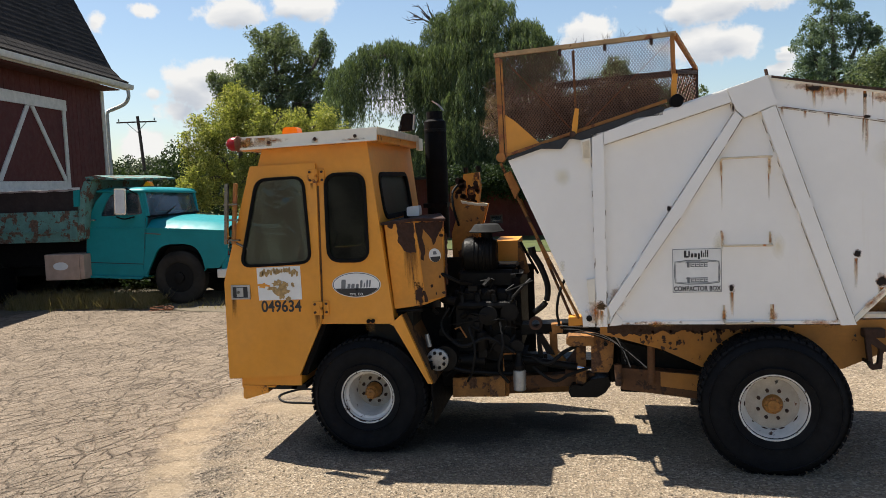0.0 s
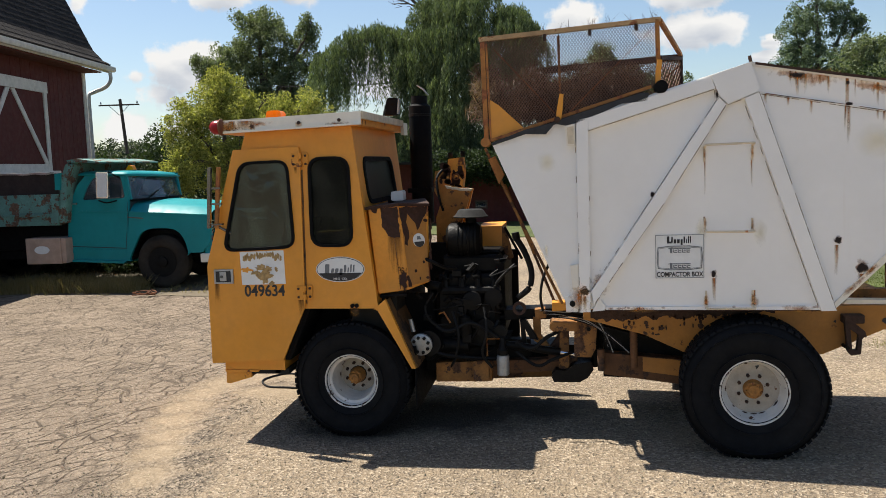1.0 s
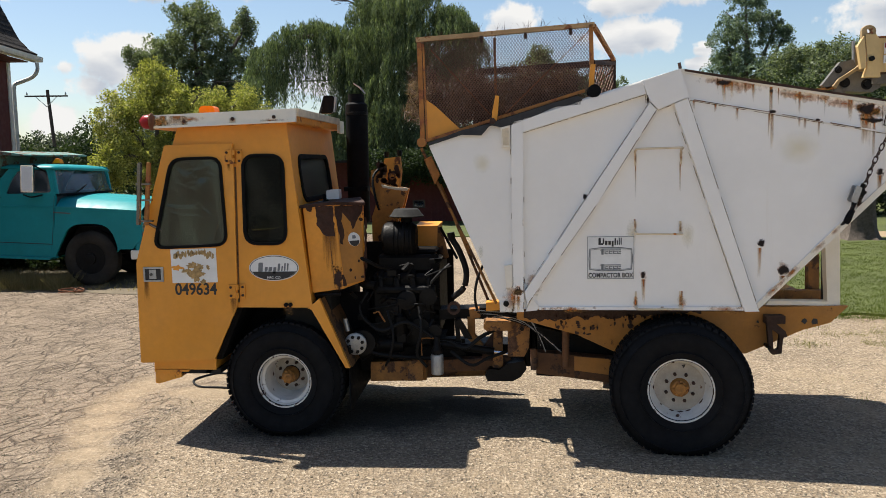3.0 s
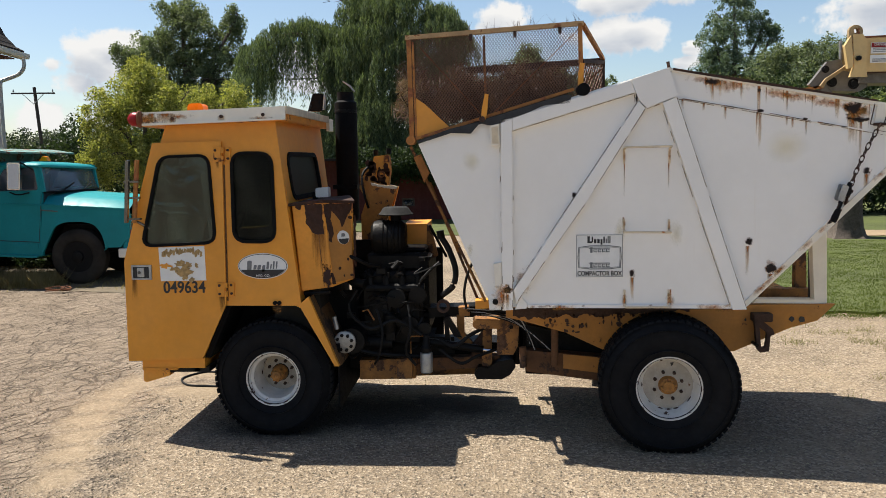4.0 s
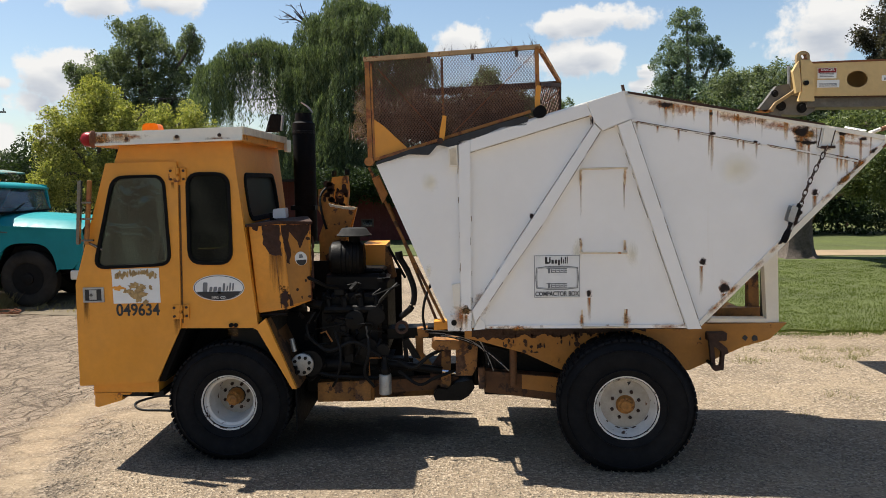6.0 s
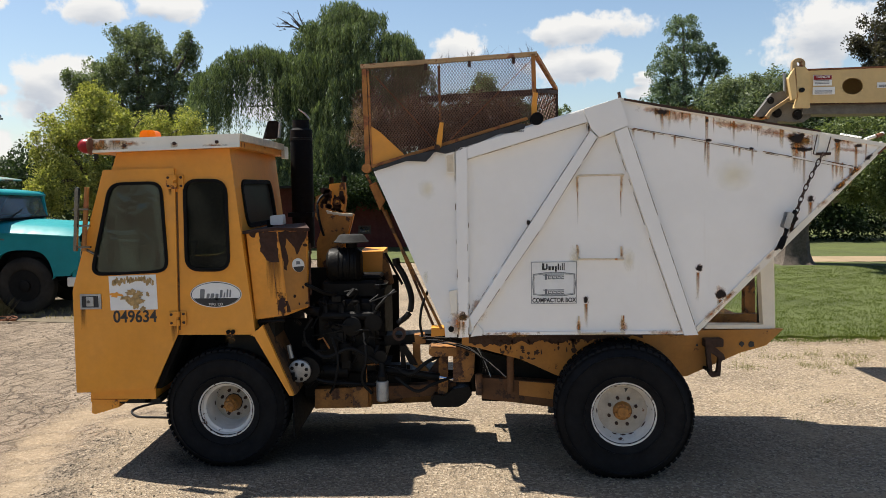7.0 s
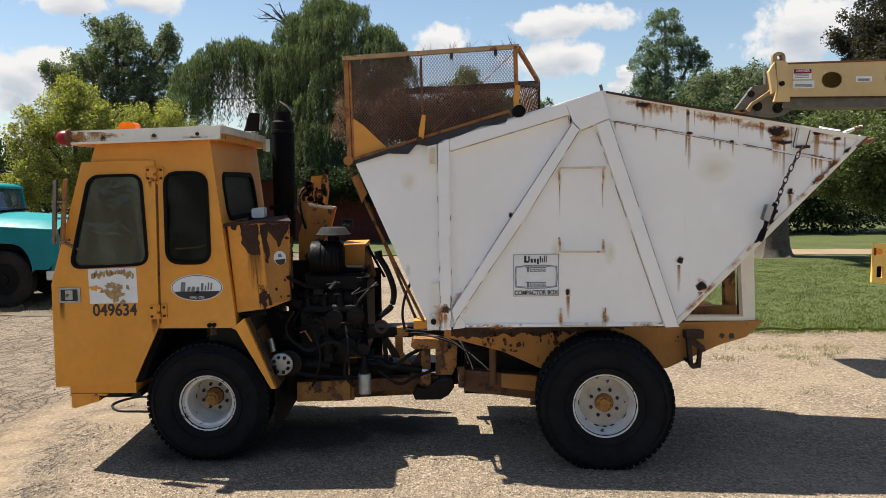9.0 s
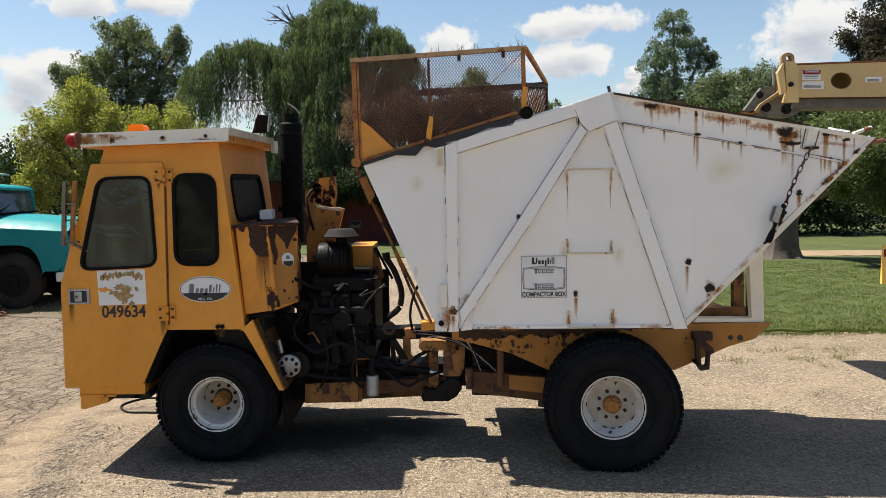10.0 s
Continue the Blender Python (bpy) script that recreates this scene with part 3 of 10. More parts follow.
    # single dark chips and tar crumbs
    chip = nt.nodes.new("ShaderNodeTexVoronoi")
    chip.inputs["Scale"].default_value = 11.0
    nt.links.new(add.outputs[0], chip.inputs["Vector"])
    col = mx(rng(chip.outputs["Distance"], 0.04, 0.09, 0.45, 0.0), col, (0.06, 0.048, 0.038))
    col = mx(mt("MULTIPLY", crackm, 0.68), col, (0.060, 0.045, 0.034))
    nt.links.new(col, bsdf.inputs["Base Color"])
    bsdf.inputs["Roughness"].default_value = 0.95
    bsdf.inputs["Specular IOR Level"].default_value = 0.2
    h = mt("ADD", mt("MULTIPLY", nz(38.0, 5, 0.7).outputs["Fac"], 0.55), mt("MULTIPLY", grit.outputs["Distance"], 0.35))
    h = mt("ADD", h, mt("MULTIPLY", nz(7.0, 4).outputs["Fac"], 0.8))
    h = mt("SUBTRACT", h, mt("MULTIPLY", crackm, 0.9))
    h = mt("ADD", h, mt("MULTIPLY", mt("MULTIPLY", coarse.outputs["Distance"], bed), 0.9))
    h = mt("MULTIPLY", h, mt("SUBTRACT", 1.0, mt("MULTIPLY", tr_m, 0.75)))
    bp = nt.nodes.new("ShaderNodeBump")
    bp.inputs["Strength"].default_value, bp.inputs["Distance"].default_value = 0.9, 0.045
    nt.links.new(h, bp.inputs["Height"])
    nt.links.new(bp.outputs[0], bsdf.inputs["Normal"])
    return m


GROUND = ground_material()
LAWN = material("mown_lawn", (0.062, 0.078, 0.014), 0.9, var=0.35, scale=0.8, bump=0.8, bscale=25)
DRIVE = material("pale_gravel_drive", (0.255, 0.188, 0.112), 0.95, var=0.15, scale=1.2, bump=0.4, bscale=30)
# weedy dirt, with the shade beside the barn darkened into its colour
SHADE_DIRT = material("shaded_weedy_dirt", (0.12, 0.095, 0.06), 0.95, var=0.35, scale=3, bump=0.8, bscale=20)


# ---------------- mesh helpers ----------------
ORIGIN = {}


def root(name, at, label, category, group=""):
    ob = new(name)
    ob.empty_display_size = 0.2
    ob.location = at
    ORIGIN[ob.name] = Vector(at)
    return tagged(ob, label, category, group)


def finish(bm, mat, name, smooth=35):
    bmesh.ops.recalc_face_normals(bm, faces=bm.faces)
    for f in bm.faces:
        f.smooth = smooth > 0
    if smooth > 0:
        lim = radians(smooth)
        for e in bm.edges:
            if len(e.link_faces) == 2 and e.calc_face_angle(0) > lim:
                e.smooth = False
    me = bpy.data.meshes.new(name)
    bm.to_mesh(me)
    bm.free()
    me.materials.append(mat)
    return me


def part(name, bm, mat, parent=None, label="", bevel=0.0, m=None, smooth=35):
    """Links a bmesh, given in world metres, as one mesh object under its parent."""
    if bevel:
        edges = [e for e in bm.edges if len(e.link_faces) == 2 and e.calc_face_angle(0) > radians(40)]
        bmesh.ops.bevel(bm, geom=edges, offset=bevel, segments=1, affect="EDGES", clamp_overlap=True)
    if m is not None:
        bm.transform(m)
    lo = Vector([min(v.co[i] for v in bm.verts) for i in range(3)])
    hi = Vector([max(v.co[i] for v in bm.verts) for i in range(3)])
    c = (lo + hi) / 2
    bm.transform(Matrix.Translation(-c))
    ob = new(name, finish(bm, mat, name, smooth))
    ORIGIN[ob.name] = c
    if parent is not None:
        ob.parent = parent
        ob.location = c - ORIGIN[parent.name]
    else:
        ob.location = c
    if label:
        ob["label"] = label
    return ob


def pts_part(name, verts, faces, mat, parent=None, label=""):
    """A mesh of very many loose faces (leaves, wires, grass) from arrays."""
    v = np.asarray(verts, dtype=float).reshape(-1, 3)
    c = Vector(((v.min(0) + v.max(0)) / 2).tolist())
    me = bpy.data.meshes.new(name)
    me.from_pydata((v - np.array(c)).tolist(), [], faces if isinstance(faces, list) else faces.tolist())
    me.materials.append(mat)
    ob = new(name, me)
    ORIGIN[ob.name] = c
    if parent is not None:
        ob.parent = parent
        ob.location = c - ORIGIN[parent.name]
    else:
        ob.location = c
    if label:
        ob["label"] = label
    return ob


def box(x0, x1, y0, y1, z0, z1, bm=None):
    bm = bm or bmesh.new()
    r = bmesh.ops.create_cube(bm, size=1.0)
    for v in r["verts"]:
        v.co = Vector(((x0 + x1) / 2 + v.co.x * (x1 - x0), (y0 + y1) / 2 + v.co.y * (y1 - y0), (z0 + z1) / 2 + v.co.z * (z1 - z0)))
    return bm


def prism(pts, y0, y1, bm=None, axis="y"):
    """An outline in the side view, given thickness from y0 to y1; axis x: an outline in the end view."""
    bm = bm or bmesh.new()
    put = (lambda a, b, t: (a, t, b)) if axis == "y" else ((lambda a, b, t: (t, a, b)) if axis == "x" else (lambda a, b, t: (a, b, t)))
    lo = [bm.verts.new(put(a, b, y0)) for a, b in pts]
    hi = [bm.verts.new(put(a, b, y1)) for a, b in pts]
    bm.faces.new(lo)
    bm.faces.new(hi[::-1])
    n = len(pts)
    for i in range(n):
        bm.faces.new((lo[i], hi[i], hi[(i + 1) % n], lo[(i + 1) % n]))
    return bm


def sheet(outer, holes, y0, y1, axis="y"):
    """A plate with openings cut right through it."""
    bm = bmesh.new()
    put = (lambda a, b, t: (a, t, b)) if axis == "y" else (lambda a, b, t: (t, a, b))
    edges, loops = [], []
    for ring in [outer] + holes:
        vs = [bm.verts.new(put(a, b, y0)) for a, b in ring]
        loops.append(vs)
        edges += [bm.edges.new((vs[i], vs[(i + 1) % len(vs)])) for i in range(len(vs))]
    bmesh.ops.triangle_fill(bm, use_beauty=True, edges=edges)
    front = list(bm.faces)
    twin = {v: bm.verts.new(put(*((v.co.x, v.co.z) if axis == "y" else (v.co.y, v.co.z)), y1)) for v in list(bm.verts)}
    for f in front:
        bm.faces.new([twin[v] for v in f.verts][::-1])
    for vs in loops:
        for i in range(len(vs)):
            a, b = vs[i], vs[(i + 1) % len(vs)]
            bm.faces.new((a, b, twin[b], twin[a]))
    return bm


def rounded(pts, r, n=5):
    """Rounds the corners of an outline."""
    out = []
    k = len(pts)
    for i in range(k):
        p, a, b = Vector(pts[i]), Vector(pts[i - 1]), Vector(pts[(i + 1) % k])
        u, w = (a - p).normalized(), (b - p).normalized()
        s = min(r, (a - p).length * 0.48, (b - p).length * 0.48)
        p0, p1 = p + u * s, p + w * s
        for j in range(n + 1):
            t = j / n
            out.append(tuple(p0 * (1 - t) ** 2 + p * 2 * t * (1 - t) + p1 * t * t))
    return out


def grown(pts, d):
    """An outline pushed out (or in) by d from its middle line, for frames and seals."""
    area = sum(pts[i - 1][0] * pts[i][1] - pts[i][0] * pts[i - 1][1] for i in range(len(pts)))
    sgn = 1 if area > 0 else -1
    out = []
    for i in range(len(pts)):
        a, b = Vector(pts[i - 1]), Vector(pts[(i + 1) % len(pts)])
        t = (b - a).normalized()
        out.append((pts[i][0] + t.y * d * sgn, pts[i][1] - t.x * d * sgn))
    return out


def tube(points, r, seg=8, bm=None, cap=True):
    """A round bar, pipe or hose along a line of points."""
    bm = bm or bmesh.new()
    P = [Vector(p) for p in points]
    rings = []
    for i, p in enumerate(P):
        t = (P[min(i + 1, len(P) - 1)] - P[max(i - 1, 0)]).normalized()
        ref = Vector((0, 0, 1)) if abs(t.z) < 0.9 else Vector((1, 0, 0))
        u = t.cross(ref).normalized()
        w = t.cross(u)
        rr = r[i] if isinstance(r, (list, tuple)) else r
        rings.append([bm.verts.new(p + (u * math.cos(k * 2 * math.pi / seg) + w * math.sin(k * 2 * math.pi / seg)) * rr) for k in range(seg)])
    for a, b in zip(rings, rings[1:]):
        for k in range(seg):
            bm.faces.new((a[k], a[(k + 1) % seg], b[(k + 1) % seg], b[k]))
    if cap:
        bm.faces.new(rings[0][::-1])
        bm.faces.new(rings[-1])
    return bm


def smooth_line(points, n=6):
    """A Catmull-Rom line through a few points, for hoses and cables."""
    P = [Vector(p) for p in points]
    P = [P[0] * 2 - P[1]] + P + [P[-1] * 2 - P[-2]]
    out = []
    for i in range(1, len(P) - 2):
        a, b, c, d = P[i - 1:i + 3]
        for j in range(n):
            t = j / n
            out.append(0.5 * ((2 * b) + (c - a) * t + (2 * a - 5 * b + 4 * c - d) * t * t + (3 * b - a - 3 * c + d) * t ** 3))
    out.append(P[-2])
    return out


def lathe(profile, centre, axis="y", seg=40, bm=None, closed=False):
    """Turns a profile of (radius, distance along the axis)."""
    bm = bm or bmesh.new()
    c = Vector(centre)
    rings = []
    for r, d in profile:
        ring = []
        for k in range(seg):
            a = 2 * math.pi * k / seg
            p, q = math.cos(a) * r, math.sin(a) * r
            off = {"y": (p, d, q), "z": (p, q, d), "x": (d, p, q)}[axis]
            ring.append(bm.verts.new(c + Vector(off)))
        rings.append(ring)
    pairs = list(zip(rings, rings[1:])) + ([(rings[-1], rings[0])] if closed else [])
    for a, b in pairs:
        for k in range(seg):
            bm.faces.new((a[k], a[(k + 1) % seg], b[(k + 1) % seg], b[k]))
    if not closed:
        bm.faces.new(rings[0])
        bm.faces.new(rings[-1][::-1])
    return bm


def bar(a, b, w, h, bm=None):
    """A square bar from a to b, w across and h deep."""
    bm = bm or bmesh.new()
    a, b = Vector(a), Vector(b)
    t = (b - a).normalized()
    ref = Vector((0, 1, 0)) if abs(t.y) < 0.9 else Vector((1, 0, 0))
    u = t.cross(ref).normalized() * w / 2
    v = t.cross(u).normalized() * h / 2
    q = [[bm.verts.new(p + u * i + v * j) for i, j in ((-1, -1), (1, -1), (1, 1), (-1, 1))] for p in (a, b)]
    for k in range(4):
        bm.faces.new((q[0][k], q[0][(k + 1) % 4], q[1][(k + 1) % 4], q[1][k]))
    bm.faces.new(q[0][::-1])
    bm.faces.new(q[1])
    return bm


def text_part(name, body, size, at, mat, parent, label="", rx=90, stretch_x=1.0, bold=0.0):
    cu = bpy.data.curves.new(name, "FONT")
    cu.body, cu.size, cu.extrude, cu.align_x, cu.align_y, cu.offset = body, size, 0.0012, "CENTER", "CENTER", bold
    tmp = bpy.data.objects.new("tmp_text", cu)
    me = bpy.data.meshes.new_from_object(tmp)
    bpy.data.objects.remove(tmp)
    me.transform(Matrix.Diagonal((stretch_x, 1, 1, 1)))
    me.transform(Euler((radians(rx), 0, 0)).to_matrix().to_4x4())
    me.materials.append(mat)
    me.name = name
    ob = new(name, me)
    ORIGIN[ob.name] = Vector(at)
    ob.parent = parent
    ob.location = Vector(at) - ORIGIN[parent.name]
    if label:
        ob["label"] = label
    return ob


def blotch(cx, cz, rx, rz, y, seed, n=18, rough=0.45):
    """An irregular patch, a few millimetres thick, on an upright side."""
    rnd = random.Random(seed)
    pts = []
    for k in range(n):
        a = 2 * math.pi * k / n
        s = 1 + rnd.uniform(-rough, rough)
        pts.append((cx + math.cos(a) * rx * s, cz + math.sin(a) * rz * s))
    return prism(pts, y - 0.002, y + 0.004)


def leaves(centres, spread, count, size, rng, droop=0.0, slim=0.5):
    """Loose leaf quads round clump centres: arrays of vertices and faces."""
    c = np.repeat(np.asarray(centres, float), count, axis=0)
    sp = np.repeat(np.broadcast_to(np.asarray(spread, float), (len(centres),)), count)
    d = rng.normal(size=c.shape)
    d /= np.linalg.norm(d, axis=1, keepdims=True) + 1e-9
    p = c + d * (sp * rng.random(len(c)) ** 0.45)[:, None]
    u = rng.normal(size=c.shape)
    u[:, 2] -= droop
    u /= np.linalg.norm(u, axis=1, keepdims=True) + 1e-9
    w = np.cross(u, rng.normal(size=c.shape))
    w /= np.linalg.norm(w, axis=1, keepdims=True) + 1e-9
    s = (size * (0.6 + 0.8 * rng.random(len(c))))[:, None]
    v = np.stack([p - u * s, p + w * s * slim, p + u * s, p - w * s * slim], axis=1).reshape(-1, 3)
    f = np.arange(len(v)).reshape(-1, 4)
    return v, f


# ---------------- compactor truck ----------------
SIDE, FAR = 6.15, 7.75
truck = root("compactor_truck", (-0.4, 6.9, 0.0), "old yellow articulated utility truck with a white rusting compactor box", "truck")


def squash(bm):
    """Flattens a tyre where it bears on the ground."""
    for v in bm.verts:
        v.co.z = max(v.co.z, 0.002)


def make_wheel(parent, cx, cz, r, rim_r, y_out, width, deep, lugs, out=-1.0, disc=0.76, hub_len=0.085, lug_r=0.46, turn=0.0):
    """A wheel with its axis across the truck; out -1: its face towards the near side."""
    s = -out
    cen = (cx, y_out, cz)
    rim_prof = [(rim_r, 0.000), (rim_r + 0.004, 0.012 * s), (rim_r - 0.012, 0.022 * s), (rim_r - 0.020, 0.03 * s), (rim_r - 0.024, 0.05 * s), (rim_r * (disc + 0.12), 0.062 * s), (rim_r * (disc + 0.05), deep * 0.9 * s),
                (rim_r * disc, deep * s), (rim_r * 0.50, (deep - 0.008) * s), (rim_r * 0.42, (deep - 0.02) * s), (0.004, (deep - 0.02) * s),
                (0.004, (deep + 0.02) * s), (rim_r - 0.03, (deep + 0.02) * s), (rim_r - 0.02, 0.035 * s), (rim_r - 0.008, 0.0)]
    disc_prof = [(rim_r * (disc + 0.005), (deep - 0.004) * s), (rim_r * 0.50, (deep - 0.013) * s), (rim_r * 0.42, (deep - 0.024) * s), (0.004, (deep - 0.024) * s), (0.004, (deep - 0.010) * s), (rim_r * 0.40, (deep - 0.010) * s), (rim_r * (disc + 0.005), (deep + 0.004) * s)]
    wheel = part("wheel", lathe(rim_prof, cen, seg=48, closed=True), RIM_WHITE, parent, "chipped white steel disc wheel")
    part("disc", lathe(disc_prof, cen, seg=40, closed=True), RIM_DIRTY, wheel, "grimy pale wheel disc")
    w = width
    tyre_prof = [(rim_r - 0.015, 0.012 * s), (rim_r + 0.012, -0.004 * s), (rim_r + 0.03, -0.016 * s), (rim_r + (r - rim_r) * 0.45, -0.028 * s),
                 (rim_r + (r - rim_r) * 0.52, -0.033 * s), (rim_r + (r - rim_r) * 0.75, -0.022 * s), (r - 0.045, 0.002 * s), (r - 0.016, 0.03 * s),
                 (r - 0.012, w * 0.5 * s), (r - 0.016, (w - 0.03) * s), (r - 0.05, w * s), (rim_r + 0.02, (w - 0.01) * s), (rim_r - 0.015, (w - 0.03) * s)]
    bm = lathe(tyre_prof, cen, seg=64, closed=True)
    squash(bm)
    part("tyre", bm, RUBBER, wheel, "black ribbed rubber tyre")
    bm = bmesh.new()
    n = 58
    for k in range(n):
        for row, (d0, d1, ph) in enumerate(((0.004, 0.10, 0.0), (0.125, w * 0.5 - 0.012, 0.5), (w * 0.5 + 0.012, w - 0.125, 0.0), (w - 0.10, w - 0.004, 0.5))):
            a = 2 * math.pi * (k + ph) / n
            h = 2 * math.pi / n * 0.36
            pts = []
            for rr in (r - 0.022, r - 0.006):
                inset = 0.006 if rr > r - 0.01 else 0.0
                for da, dd in ((-h, d0 + inset), (h, d0 + inset), (h, d1), (-h, d1)):
                    ang = a + da + (0.05 if row in (1, 2) else 0.0) * (dd - d0)
                    pts.append(bm.verts.new((cx + math.cos(ang) * rr, y_out + dd * s, cz + math.sin(ang) * rr)))
            for q in ((4, 5, 6, 7), (0, 1, 5, 4), (1, 2, 6, 5), (2, 3, 7, 6), (3, 0, 4, 7)):
                bm.faces.new([pts[i] for i in q])
    # moulded rings on the outer sidewall
    for rr in (rim_r + 0.05, rim_r + (r - rim_r) * 0.72):
        lathe([(rr - 0.004, -0.026 * s), (rr, -0.038 * s), (rr + 0.004, -0.026 * s)], cen, seg=56, bm=bm, closed=True)
    squash(bm)
    tagged(part("tread", bm, RUBBER, wheel, "chunky block tread", smooth=0), kind="stuff")
    if lugs:
        hub_r = rim_r * 0.27
        h_ = hub_len
        prof = [(hub_r * 1.12, (deep - 0.015) * s), (hub_r * 1.10, (deep - h_ * 0.35) * s), (hub_r, (deep - h_ * 0.5) * s), (hub_r * 0.92, (deep - h_ * 0.72) * s), (hub_r * 0.72, (deep - h_ * 0.78) * s),
                (hub_r * 0.62, (deep - h_ * 0.97) * s), (hub_r * 0.3, (deep - h_) * s), (hub_r * 0.12, (deep - h_ * 0.96) * s)]
        hub = part("hub", lathe(prof, cen, seg=24), HUB_YELLOW, wheel, "greasy yellow hub")
        for k in range(8):
            a = 2 * math.pi * k / 8 + 0.2
            p = Vector((cx + math.cos(a) * hub_r * 0.76, y_out + (deep - h_ * 0.76) * s, cz + math.sin(a) * hub_r * 0.76))
            part("hub_bolt", tube([p + Vector((0, 0.012, 0)), p - Vector((0, 0.012, 0))], 0.010, 6), HUB_YELLOW, wheel)
        for k in range(lugs):
            a = 2 * math.pi * k / lugs + 0.35
            p = Vector((cx + math.cos(a) * rim_r * lug_r, y_out + (deep - 0.022) * s, cz + math.sin(a) * rim_r * lug_r))
            bm = tube([p + Vector((0, 0.014, 0)), p - Vector((0, 0.016, 0))], 0.0130, 6)
            tube([p, p - Vector((0, 0.034, 0))], 0.006, 6, bm)
            part("lug_nut", bm, RUST_DARK, wheel)
        # bare rusty chips round the rim's lip
        rc = random.Random(int(cx * 10))
        for k in range(22):
            a0 = rc.random() * 2 * math.pi
            a1 = a0 + rc.uniform(0.04, 0.22)
            rr = rim_r + rc.choice((-0.012, -0.004, 0.001))
            part("rust_chip", tube([(cx + rr * math.cos(a0 + (a1 - a0) * i / 4), y_out + 0.004 * s, cz + rr * math.sin(a0 + (a1 - a0) * i / 4)) for i in range(5)], [0.002, rc.uniform(0.003, 0.007), rc.uniform(0.003, 0.006), 0.004, 0.001], 6), RUST_DARK, wheel)
        for k in range(7):
            a0 = rc.random() * 2 * math.pi
            a1 = a0 + rc.uniform(0.1, 0.4)
            part("rust_chip", tube([(cx + rim_r * (disc + 0.03) * math.cos(a0 + (a1 - a0) * i / 4), y_out + deep * 0.93 * s, cz + rim_r * (disc + 0.03) * math.sin(a0 + (a1 - a0) * i / 4)) for i in range(5)], [0.001, 0.004, 0.006, 0.004, 0.001], 6), RUST_DARK, wheel)
        # valve slot
        part("valve_hole", prism([(cx + 0.012, cz + rim_r * (disc - 0.07)), (cx + 0.04, cz + rim_r * (disc - 0.05)), (cx + 0.036, cz + rim_r * (disc - 0.11)), (cx + 0.022, cz + rim_r * (disc - 0.18)), (cx + 0.02, cz + rim_r * (disc - 0.11))],
                                 y_out + deep * s - 0.010, y_out + deep * s + 0.004), INK, wheel)
    wheel.rotation_euler = (0, 0, radians(turn))
    return wheel


FX, FZ = -1.733, 0.444
RX, RZ = 1.207, 0.469
make_wheel(truck, FX, FZ, 0.465, 0.212, 6.18, 0.30, 0.255, 8, disc=0.68, hub_len=0.175)
make_wheel(truck, RX, RZ, RZ * 1.065, 0.231, 5.83, 0.34, 0.13, 8, lug_r=0.435, turn=-5.7)
make_wheel(truck, FX, FZ, 0.465, 0.206, 7.72, 0.30, 0.105, 0, out=1.0)
make_wheel(truck, RX, RZ, RZ * 1.065, 0.234, 7.95, 0.34, 0.095, 0, out=1.0, turn=-5.7)
part("axle", tube([(FX, 6.4, FZ), (FX, 7.6, FZ)], 0.07, 12), BLACK_OIL, truck)
part("axle", tube([(RX, 6.1, RZ), (RX, 7.8, RZ)], 0.08, 12), BLACK_OIL, truck)

fl_x = (-1.227, 0.533)[0]
part("mud_flap", box(fl_x - 0.012, fl_x, 6.24, 7.66, 0.20, 0.70), BLACK_MATT, truck, "wide black rubber mud flap")

# ---- cab ----
cab_outline = [(-2.460, 2.409), (-1.636, 2.418), (-1.571, 1.795), (-1.485, 1.021), (-2.033, 1.025), (-2.079, 1.026), (-2.266, 0.613), (-2.839, 0.595), (-2.824, 1.372), (-2.513, 2.257)]
door_window = rounded([(-2.518, 2.158), (-2.143, 2.165), (-2.117, 1.509), (-2.684, 1.488)], 0.085)
quarter_window = rounded([(-1.977, 2.179), (-1.670, 2.175), (-1.665, 1.507), (-1.983, 1.512)], 0.10)
cab = part("cab_side", sheet(cab_outline, [grown(door_window, 0.004), quarter_window], SIDE, SIDE + 0.035), YELLOW, truck, "yellow painted sheet steel cab side")
far_holes = [grown(door_window, 0.004), quarter_window]
part("cab_side", sheet(cab_outline, far_holes, FAR - 0.035, FAR), YELLOW, truck)


def cab_rear_x(z):
    (x0, z0), (x1, z1) = (-1.636, 2.418), (-1.485, 1.021)
    return x0 + (x1 - x0) * (z - z0) / (z1 - z0)


Z_ROOF = cab_outline[1][1]
rear_window = rounded([(6.36, 1.83), (7.40, 1.83), (7.36, 2.16), (6.34, 2.16)], 0.10)
bm = sheet([(SIDE + 0.036, 1.00), (FAR - 0.036, 1.00), (FAR - 0.036, Z_ROOF), (SIDE + 0.036, Z_ROOF)], [rear_window], -0.03, 0.0, axis="x")
for v in bm.verts:
    v.co.x += cab_rear_x(v.co.z)
rear_wall = part("cab_rear_wall", bm, YELLOW, truck)
bm = sheet(grown(rear_window, 0.022), [grown(rear_window, -0.012)], -0.012, 0.014, axis="x")
for v in bm.verts:
    v.co.x += cab_rear_x(v.co.z)
part("window_seal", bm, BLACK_MATT, rear_wall, "black rubber window seal")
bm = prism(rear_window, -0.018, -0.012, axis="x")
for v in bm.verts:
    v.co.x += cab_rear_x(v.co.z)
part("window_pane", bm, WINDOW_GLASS, rear_wall, "dark dusty glass").visible_shadow = False
